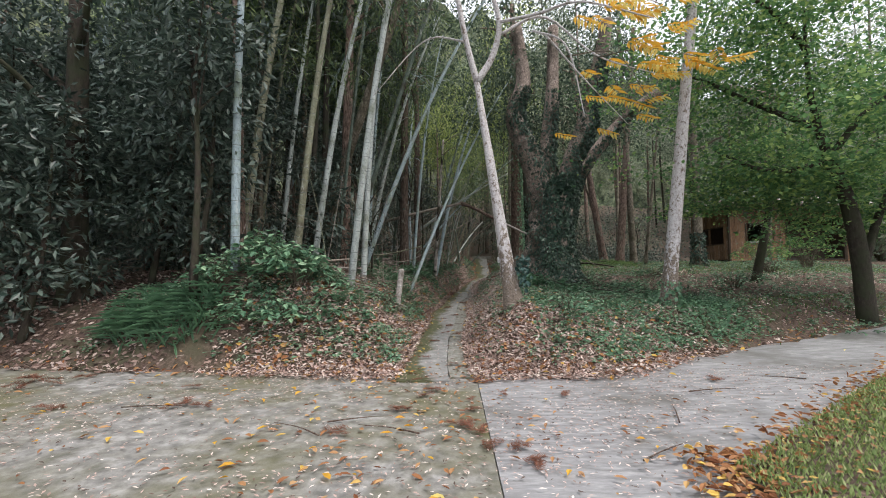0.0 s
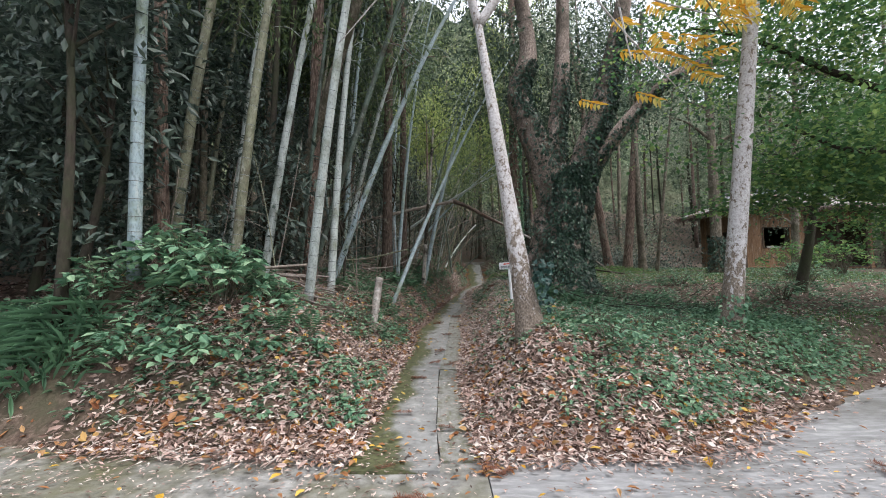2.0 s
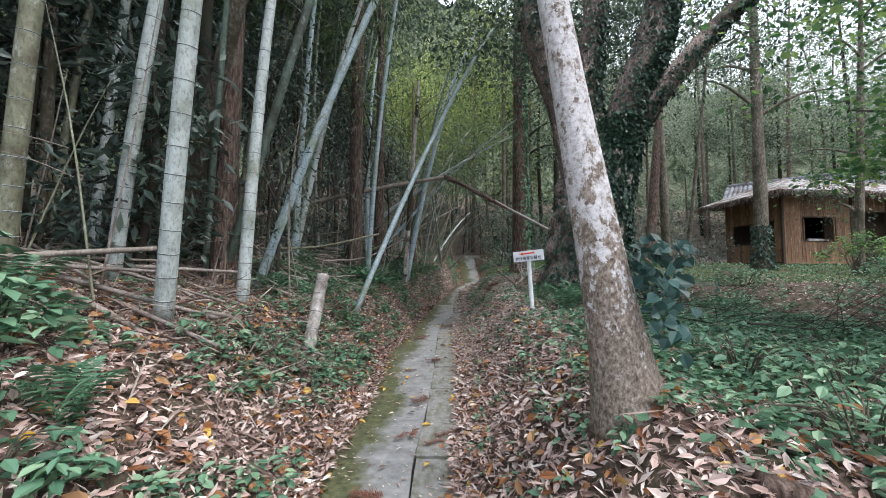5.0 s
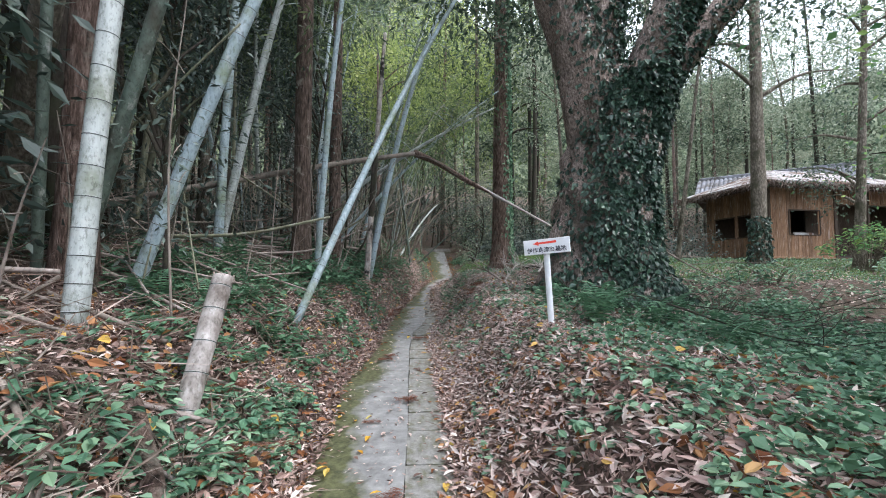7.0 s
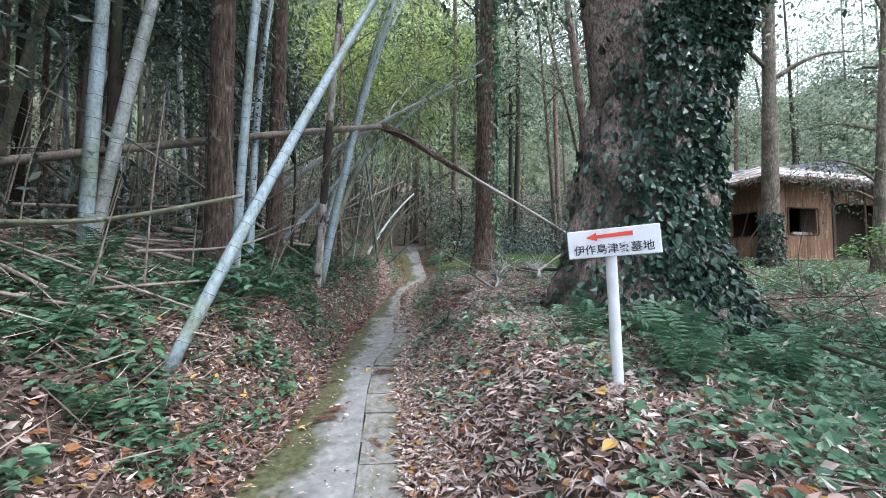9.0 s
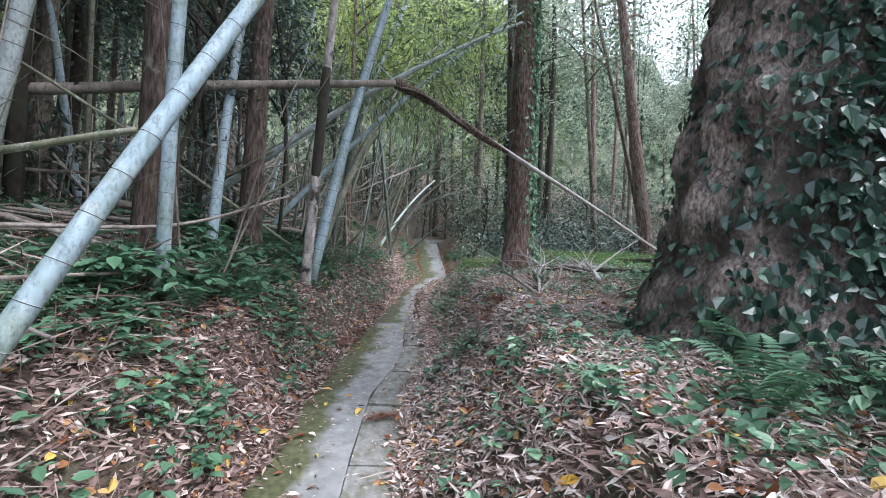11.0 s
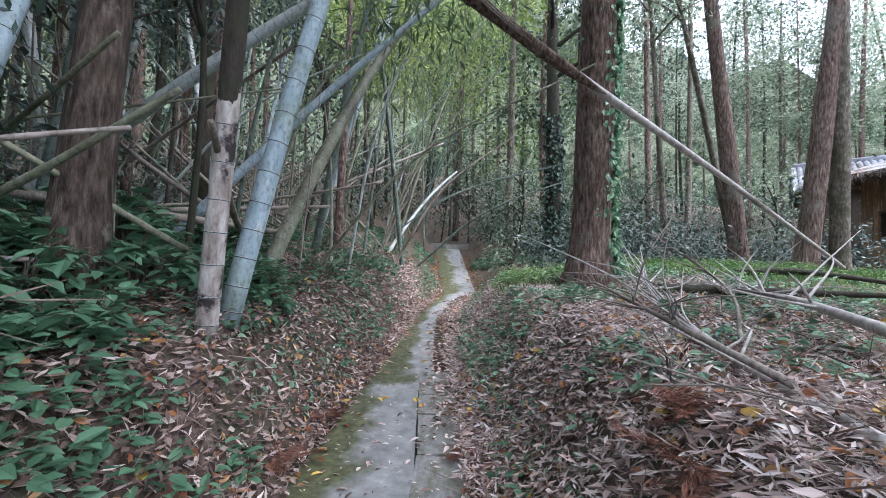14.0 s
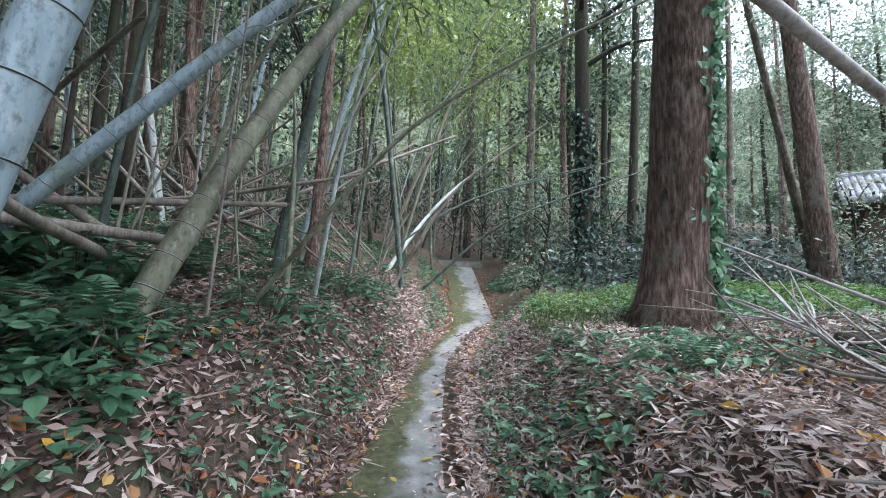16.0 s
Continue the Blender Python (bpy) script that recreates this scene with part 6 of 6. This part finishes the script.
def shrub(x, y, r, h, n, size, mat=None, label="broad-leaved green shrub on the bank", aspect=0.6, per=9):
    """Stems fanning from one root, each with whorls of broad leaves."""
    z = gz(x, y)
    rng = np.random.default_rng(int(abs(x * 171 + y * 919)) + 1)
    t = thing("shrub", (x, y, z), label, "shrub", "shrubs on the banks")
    tips = []
    for k in range(n):
        a, q = rng.uniform(0, 2 * np.pi), math.sqrt(rng.uniform(0.02, 1))
        tip = np.array([x + r * q * math.cos(a), y + r * q * math.sin(a), 0])
        tip[2] = max(z, gz(tip[0], tip[1])) + h * (1.05 - 0.55 * q * q) * rng.uniform(0.75, 1.1)
        part("stem", poly("stem", *tube(spline([(x + 0.1 * r * math.cos(a), y + 0.1 * r * math.sin(a), z - 0.05), ((x + tip[0]) / 2, (y + tip[1]) / 2, z + h * 0.6), tip], 6), np.linspace(0.008, 0.003, 6), 4, cap=False), M_BARK_G, True), t)
        tips.append(tip)
    tips = np.array(tips)
    c = np.repeat(tips, per, axis=0)
    a = rng.uniform(0, 2 * np.pi, len(c))
    d = np.stack([np.cos(a), np.sin(a), rng.uniform(-0.6, 0.2, len(c))], -1)
    p = c + d * 0.03 + np.stack([0 * a, 0 * a, -rng.uniform(0, 0.22, len(c))], -1)
    s = size * rng.uniform(0.6, 1.25, len(c))
    part("foliage", leaves("foliage", p, d, rng.normal(size=p.shape) * 0.25 + (0, 0, 1), s, s * aspect, mat or L_HERB, True, 0.15), t)
    return t


for x, y, r, h, n, s in ((-3.1, 8.2, 0.85, 0.8, 70, 0.17), (-3.9, 8.4, 0.8, 0.85, 60, 0.17), (-2.6, 8.6, 0.5, 0.5, 26, 0.13), (-2.5, 7.6, 0.5, 0.3, 22, 0.13), (-3.2, 7.5, 0.55, 0.35, 28, 0.14), (-3.9, 7.5, 0.55, 0.4, 28, 0.14), (-1.9, 7.9, 0.35, 0.25, 12, 0.11), (-4.7, 8.0, 0.5, 0.6, 22, 0.13), (-1.9, 9.8, 0.35, 0.35, 14, 0.1), (-1.7, 10.6, 0.4, 0.3, 18, 0.1), (-1.35, 11.0, 0.35, 0.25, 16, 0.1), (-1.3, 11.9, 0.3, 0.25, 14, 0.1),
                         (-1.15, 12.6, 0.3, 0.22, 12, 0.09), (-1.75, 16.3, 0.6, 0.5, 40, 0.15), (-2.2, 18.3, 0.6, 0.6, 40, 0.16), (-1.7, 17.5, 0.5, 0.45, 34, 0.15), (-1.35, 18.9, 0.45, 0.45, 30, 0.15), (-2.1, 19.8, 0.6, 0.6, 36, 0.15), (-1.5, 20.7, 0.5, 0.5, 30, 0.14), (-1.3, 17.0, 0.4, 0.4, 18, 0.12), (-1.6, 18.3, 0.55, 0.45, 26, 0.13), (-1.1, 18.1, 0.35, 0.35, 16, 0.12), (-1.2, 19.6, 0.5, 0.45, 22, 0.13), (-0.75, 20.0, 0.4, 0.3, 16, 0.11), (-0.5, 21.4, 0.5, 0.35, 20, 0.11),
                         (-0.2, 23.2, 0.5, 0.35, 18, 0.1), (2.3, 8.1, 0.5, 0.35, 20, 0.1), (3.2, 9.1, 0.6, 0.35, 24, 0.1), (3.9, 9.6, 0.6, 0.35, 22, 0.1), (2.6, 9.4, 0.5, 0.4, 20, 0.1), (1.6, 15.5, 0.25, 0.2, 9, 0.08), (2.9, 14.3, 0.5, 0.35, 20, 0.09), (4.9, 14.2, 0.7, 0.5, 26, 0.1),
                         (2.0, 17.9, 0.25, 0.18, 8, 0.08), (1.35, 16.9, 0.25, 0.2, 8, 0.09), (6.5, 11.6, 0.9, 0.4, 30, 0.1), (9.4, 14.0, 1.0, 0.6, 36, 0.11), (8.0, 16.5, 0.8, 0.5, 26, 0.12), (13.2, 17.5, 1.0, 0.8, 40, 0.13)):
    shrub(x, y, r, h, n, s, L_FERN if x < 0 and y > 15 else None)
for x, y, r, h, n, s in ((14.5, 19.8, 1.1, 1.5, 60, 0.16), (17.2, 20.5, 1.2, 1.6, 60, 0.16)):
    shrub(x, y, r, h, n, s, L_MAPLE, "bright green bush before the hut")

# strap-leaved clump at the bank's foot
for x, y, n in ((-5.4, 7.6, 150), (-4.8, 7.55, 110), (-6.1, 7.7, 110)):
    z = gz(x, y)
    rng = np.random.default_rng(int(abs(x * 50)))
    t = thing("strap_leaf_clump", (x, y, z), "clump of dark green arching strap leaves", "plant", "strap-leaved plants")
    bx, by = x + rng.normal(0, 0.22, n), y + rng.normal(0, 0.18, n)
    a = rng.uniform(0, 2 * np.pi, n)
    out = np.stack([np.cos(a), np.sin(a), 0 * a], -1)
    base = np.stack([bx, by, rough(bx, by)], -1)
    foot = np.vstack([base, base + out * 0.12 + (0, 0, 0.2)])
    way = np.vstack([out * 0.55 + (0, 0, 1), out * 1.0 + (0, -0.1, 0.15)])
    face = np.vstack([out * -1 + (0, 0, 0.5), np.array([0, 0, 1.0]) - out * 0.3])
    part("tuft", leaves("tuft", foot, way, face, np.repeat([0.34, 0.42], n), 0.048, L_FERN, True, 0.3), t)

# creeper over the bank, grass beside the yard
rng = np.random.default_rng(55)
x, y = scatter(24000, 1.0, 6.5, 6.9, 14.5, rng, lambda x, y: banks(x, y) * np.clip((off_path(x, y) - 0.9) / 1.2, 0, 1) * (0.3 + 0.7 * (patch(x, y, 1.6, 7) > 0.4)))
lie("creeper", x, y, 0.07, 0.8, L_FERN, rng, "dark creeper leaves matting the bank", 0.05, 0.45, False)
x, y = scatter(9000, -3.5, 0.4, 17, 30, rng, lambda x, y: banks(x, y) * (patch(x, y, 2.0, 3) > 0.35) * np.clip(1.3 - off_path(x, y), 0, 1))
lie("creeper", x, y, 0.075, 0.5, L_HERB, rng, "small creeper leaves clothing the steep bank", 0.04, 0.6)
x, y = scatter(14000, 0.6, 2.8, 14, 30, rng, lambda x, y: banks(x, y) * (patch(x, y, 2.0, 9) > 0.45) * np.clip(1.0 - off_path(x, y), 0, 1))
lie("creeper", x, y, 0.06, 0.5, L_FERN, rng, "small dark creeper leaves on the steep bank", 0.05, 0.7, False)


lawn = lambda x, y: ((y - 3.3) < (x - 2.25) * 0.68 - 0.1) * (x > 2)


def turf(n, x0, x1, y0, y1, weight, high, label, mat=L_GRASS):
    x, y = scatter(n, x0, x1, y0, y1, rng, weight)
    a = rng.uniform(0, 2 * np.pi, len(x))
    z = np.maximum(rough(x, y), 0.04 * np.clip(x - 2, 0, 8) + np.where(lawn(x, y), 0.07, 0))
    p = np.stack([x, y, z], -1)
    h = high * rng.uniform(0.5, 1.4, len(x))
    return tagged(new("grass", leaves("grass", p, np.stack([np.cos(a) * 0.6, np.sin(a) * 0.6, 1 + 0 * a], -1), np.stack([np.cos(a), np.sin(a), 0.2 + 0 * a], -1), h, 0.018, mat)), label, "grass", kind="stuff")


vx = np.linspace(2.2, 12, 50)
sheet_me = sheet("verge", vx, np.linspace(0, 1, 20), lambda u, v: (u, -6 + (3.2 + (u - 2.25) * 0.68 + 0.08 * np.sin(u * 7) + 6) * v, 0.04 * np.clip(u - 2, 0, 8) + 0.03 + 0.05 * ease((1 - v) * 12)), M_SOIL, 0.12)
tagged(new("verge", sheet_me), "grassy verge beside the concrete yard", "verge", kind="structure")
turf(52000, 2.2, 8.5, 1.5, 7.0, lawn, 0.05, "short green grass on the verge", L_LAWN)
x, y = scatter(2600, 2.4, 8.5, 1.5, 7, rng, lawn)
me = leaves("fallen_leaves", np.stack([x, y, 0.04 * np.clip(x - 2, 0, 8) + 0.1 + 0 * x], -1), rng.normal(size=(len(x), 3)) * (1, 1, 0.2), rng.normal(size=(len(x), 3)) * 0.4 + (0, 0, 1), rng.uniform(0.04, 0.08, len(x)), 0.035, L_ORANGE, False)
tagged(new("fallen_leaves", me), "fallen leaves on the grass verge", "leaves", kind="stuff")
x, y = scatter(9000, 2, 8, 0.5, 8, rng, lambda x, y: np.exp(-((y - 3.3) - (x - 2.25) * 0.68 + 0.12) ** 2 / 0.07))
wx, wy = rng.normal(2.16, 0.2, 650), rng.uniform(1.2, 3.5, 650)
x, y = np.concatenate([x, wx]), np.concatenate([y, wy])
me = leaves("russet_leaves", np.stack([x, y, 0.04 * np.clip(x - 2, 0, 8) + 0.04 + rng.uniform(0, 0.06, len(x))], -1), rng.normal(size=(len(x), 3)) * (1, 1, 0.2), rng.normal(size=(len(x), 3)) * 0.4 + (0, 0, 1), rng.uniform(0.06, 0.11, len(x)), 0.045, L_ORANGE, True)
tagged(new("russet_leaves", me), "russet leaves drifted along the verge", "leaves", kind="stuff")
turf(22000, 1.6, 10, 21.8, 26.5, lambda x, y: (off_path(x, y) > 0.8) * np.exp(-(y - 23.9) ** 2 / 2), 0.16, "bright grass in the clearing")
turf(16000, 5, 20, 17, 25, lambda x, y: 0.7, 0.12, "short grass before the hut")
turf(6000, 4.2, 14, 8, 13, lambda x, y: np.exp(-(y - edge(x) - 1.6) ** 2 / 0.8), 0.1, "thin grass beyond the yard")

# ---- fallen wood ----
def branch(pts, r, twigs, label, mat=None, seed=1, spread=0.7, name="fallen_branch"):
    rng = np.random.default_rng(seed)
    line = spline(pts, 22)
    t = thing(name, tuple(line[0]), label, "branch", "fallen branches")
    part("stem", tube_mesh("stem", line, np.linspace(r, r * 0.3, 22), mat or M_WOODGREY, 9, 0.06, seed), t)
    for k in range(twigs):
        p = line[rng.integers(5, 22)]
        d = unit(line[-1] - line[0]) * 0.7 + rng.normal(size=3) * 0.55
        d[2] = abs(d[2]) * 0.8
        e = p + d * rng.uniform(0.3, 1.0) * spread
        e[2] = max(e[2], gz(e[0], e[1]) + 0.02)
        m = (p + e) / 2 + rng.normal(size=3) * 0.05
        part("twig", poly("twig", *tube(spline([p, m, e], 7), np.linspace(r * 0.35, 0.003, 7), 5, cap=False), mat or M_WOODGREY, True), t)
    return t


def on(x, y, up=0.05):
    return (x, y, gz(x, y) + up)


branch([on(2.1, 16.9), on(2.6, 18.3, 0.12), on(3.3, 20.2, 0.1), on(3.7, 21.0, 0.25)], 0.034, 26, "bleached dead branch with bare twigs on the bank", M_SPLIT, seed=4, spread=1.2)
branch([on(3.3, 17.9, 0.2), on(3.8, 19.1, 0.25), on(4.2, 20.4, 0.15)], 0.04, 22, "bleached dead branch with bare twigs on the bank", M_SPLIT, seed=5, spread=1.3)
branch([on(2.3, 17.5, 0.1), on(2.1, 18.2, 0.3), on(1.95, 18.7, 0.6)], 0.022, 14, "pale bare branch standing from the litter", seed=6, spread=0.8)
branch([on(2.9, 18.5, 0.1), on(3.2, 19.0, 0.35), on(3.0, 19.6, 0.8)], 0.018, 14, "pale bare branch standing from the litter", seed=7, spread=0.8)
branch([on(3.4, 16.9, 0.3), on(2.7, 17.0, 0.12), on(1.9, 17.6, 0.1)], 0.012, 8, "thin dead twig across the bank", seed=8)
branch([on(6.5, 22.9, 0.12), on(7.2, 22.2, 0.15), on(8.2, 21.3, 0.12)], 0.085, 0, "dark fallen log in the clearing", M_DARKBARK, name="fallen_log")
branch([on(3.6, 20.6, 0.12), on(4.6, 20.2, 0.15), on(6.0, 19.6, 0.1)], 0.075, 0, "dark fallen log beside the bright weeds", M_DARKBARK, name="fallen_log")
branch([on(-2.4, 10.5, 0.05), on(-2.0, 10.6, 0.06), on(-1.5, 10.2, 0.03)], 0.03, 3, "short dead stick on leaf litter", seed=9)
branch([on(-1.7, 11.1, 0.06), on(-1.3, 10.7, 0.06), on(-1.05, 10.3, 0.04)], 0.085, 0, "rotten mossy log beside the path", M_BARK, name="fallen_log")
branch([on(-2.9, 14.5, 0.1), on(-2.2, 14.4, 0.12), on(-1.6, 14.0, 0.05)], 0.03, 8, "dead branch among ferns", seed=10)
branch([on(1.5, 7.8, 0.05), on(1.9, 7.75, 0.07), on(2.4, 7.8, 0.05)], 0.06, 0, "mossy rotting log on the bank", M_BARK, name="fallen_log")
branch([on(3.0, 12.7, 0.4), on(3.7, 12.2, 0.25), on(4.6, 12.0, 0.1)], 0.012, 12, "thin bare branch lying over creeper", M_DARKBARK, 11, 1.3)
branch([on(2.4, 13.6, 0.5), on(3.6, 13.9, 0.3), on(5.4, 13.2, 0.15)], 0.014, 14, "thin bare branch lying over creeper", M_DARKBARK, 12, 1.4)
branch([on(3.6, 10.6, 0.3), on(4.6, 11.2, 0.25), on(6.0, 11.6, 0.1)], 0.014, 16, "heap of thin bare twigs", M_DARKBARK, 13, 1.4)
branch([on(5.0, 16.0, 0.9), on(5.4, 15.4, 0.5), on(5.9, 14.6, 0.2)], 0.02, 12, "bare branch leaning from the old tree", M_WOODGREY, 14, 1.2)
for k, (x, y, a) in enumerate(((-0.65, 4.1, 2.8), (-1.6, 4.1, 2.6), (-1.0, 4.4, 0.3), (1.9, 3.6, 0.6), (3.4, 5.4, 0.2), (4.6, 5.9, 2.9), (2.5, 4.6, 1.2), (-3.6, 4.8, 0.1))):
    b = np.array([math.cos(a), math.sin(a), 0]) * 0.35
    p = np.array([x, y, 0.04 * max(0, x - 2) + 0.022])
    branch([p - b, p + (0.02, 0.03, 0.004), p + b], 0.009, 0, "thin dry twig on the concrete", M_BARK, 20 + k, name="fallen_twig")


# red-brown cedar sprays shed on the ground
def spray_mesh(seed, n=130):
    rng = np.random.default_rng(seed)
    s = np.linspace(-0.13, 0.13, n)
    p = np.stack([s, 0.03 * np.sin(s * 14) + rng.normal(0, 0.012, n), rng.uniform(0.003, 0.03, n)], -1)
    d = np.stack([0.7 + 0 * s, rng.choice([-1, 1], n) * rng.uniform(0.3, 1.0, n), rng.uniform(-0.1, 0.35, n)], -1)
    return leaves("spray", p, d, rng.normal(size=(n, 3)) * 0.3 + (0, 0, 1), rng.uniform(0.04, 0.1, n), 0.006, L_NEEDLE, False, 0.4)


SPRAYS = [spray_mesh(k) for k in range(4)]
rng = np.random.default_rng(88)
sx_, sy_ = [], []
for k in range(56):
    if k < 40:
        x, y = rng.uniform(-6, 7), rng.uniform(1.5, 6.3)
        if rng.random() < 0.35:
            x = rng.normal(-0.1, 0.5)
    else:
        y = rng.uniform(7, 22)
        x = np.interp(y, PY, PL) + rng.uniform(-0.5, 1.1)
    z = 0.04 * max(0, x - 2) + 0.012 if y < edge(x) else max(gz(x, y), float(np.interp(y, PY, PZ)) + 0.03 if off_path(x, y) < 0 else -9)
    t = thing("cedar_spray", (x, y, z), "red-brown dead cedar spray on the ground", "twig", "shed cedar sprays")
    for q in range(rng.integers(1, 4)):
        ob = new("spray", SPRAYS[rng.integers(0, 4)])
        ob.parent = t
        ob.matrix_basis = pose(rng.normal(0, 0.05), rng.normal(0, 0.05), 0.006 * q, 0, 0, rng.uniform(0, 360)) @ Matrix.Scale(rng.uniform(0.5, 0.95), 4)
for x, y in ((1.7, 17.3), (1.9, 17.5), (1.55, 17.0), (-1.5, 12.1), (-1.2, 11.4), (-2.3, 12.3), (-0.1, 19.5), (-0.25, 18.9), (2.5, 18.7), (-6.3, 6.0), (-5.9, 5.8)):
    t = thing("cedar_spray", (x, y, max(gz(x, y), 0.01) + 0.01), "heap of red-brown dead cedar sprays", "twig", "shed cedar sprays")
    for q in range(5):
        ob = new("spray", SPRAYS[q % 4])
        ob.parent = t
        ob.matrix_basis = pose(rng.normal(0, 0.12), rng.normal(0, 0.12), 0.012 * q, rng.normal(0, 12), rng.normal(0, 12), rng.uniform(0, 360)) @ Matrix.Scale(rng.uniform(0.7, 1.1), 4)

# fine dead stems hanging and standing through the grove
rng = np.random.default_rng(91)
for k in range(70):
    y = rng.uniform(9.5, 27)
    x = np.interp(y, PY, PL) - rng.uniform(0.9, 5.0)
    z = gz(x, y)
    h = rng.uniform(1.0, 3.5)
    t = thing("dead_stem", (x, y, z), "thin dead bamboo shoot standing in the grove", "bamboo", "dead shoots in the grove")
    e = (x + rng.normal(0.1, 0.35) * h * 0.5, y + rng.normal(0, 0.15) * h, z + h)
    part("stem", poly("stem", *tube(spline([(x, y, z - 0.05), ((x + e[0]) / 2 + rng.normal(0, 0.05), (y + e[1]) / 2, z + h * 0.55), e], 10), np.linspace(0.013, 0.004, 10), 5, cap=False), (M_BAM_DEAD, M_WOODGREY, M_BAM_OLD)[k % 3], True), t)
    for q in range(3):
        f = rng.uniform(0.4, 0.95)
        p = np.array([x, y, z]) + (np.array(e) - (x, y, z)) * f
        w = p + rng.normal(size=3) * (0.35, 0.35, 0.2)
        part("twig", poly("twig", *tube(spline([p, (p + w) / 2 + (0, 0, 0.04), w], 5), np.linspace(0.005, 0.002, 5), 4, cap=False), M_WOODGREY, True), t)

# ---- paving stones set along the path, one by one ----
def stone_mesh():
    bm = bmesh.new()
    bmesh.ops.create_cube(bm, size=1)
    bmesh.ops.bevel(bm, geom=[e for e in bm.edges], offset=0.02, segments=1, affect="EDGES")
    me = bpy.data.meshes.new("paver")
    bm.to_mesh(me)
    bm.free()
    me.materials.append(M_PAVER)
    return me


STONE = stone_mesh()
rng = np.random.default_rng(14)
y = 6.3
while y < 20.3:
    ln = rng.uniform(0.42, 0.78)
    yc = y + ln / 2
    r0, r1 = np.interp(y, PY, PR), np.interp(y + ln, PY, PR)
    w = 0.378 + rng.uniform(-0.01, 0.006)
    ob = new("paver", STONE)
    ob.parent = path
    slope = math.degrees(math.atan2(np.interp(y + ln, PY, PZ) - np.interp(y, PY, PZ), ln))
    ob.matrix_basis = pose((r0 + r1) / 2 - w / 2, yc, np.interp(yc, PY, PZ) - 0.02 + rng.uniform(-0.006, 0.01), slope + rng.normal(0, 0.6), rng.normal(0, 0.8), -math.degrees(math.atan2(r1 - r0, ln)) + rng.normal(0, 1.2)) @ Matrix.Diagonal((w, ln - 0.012, 0.07, 1))
    y += ln
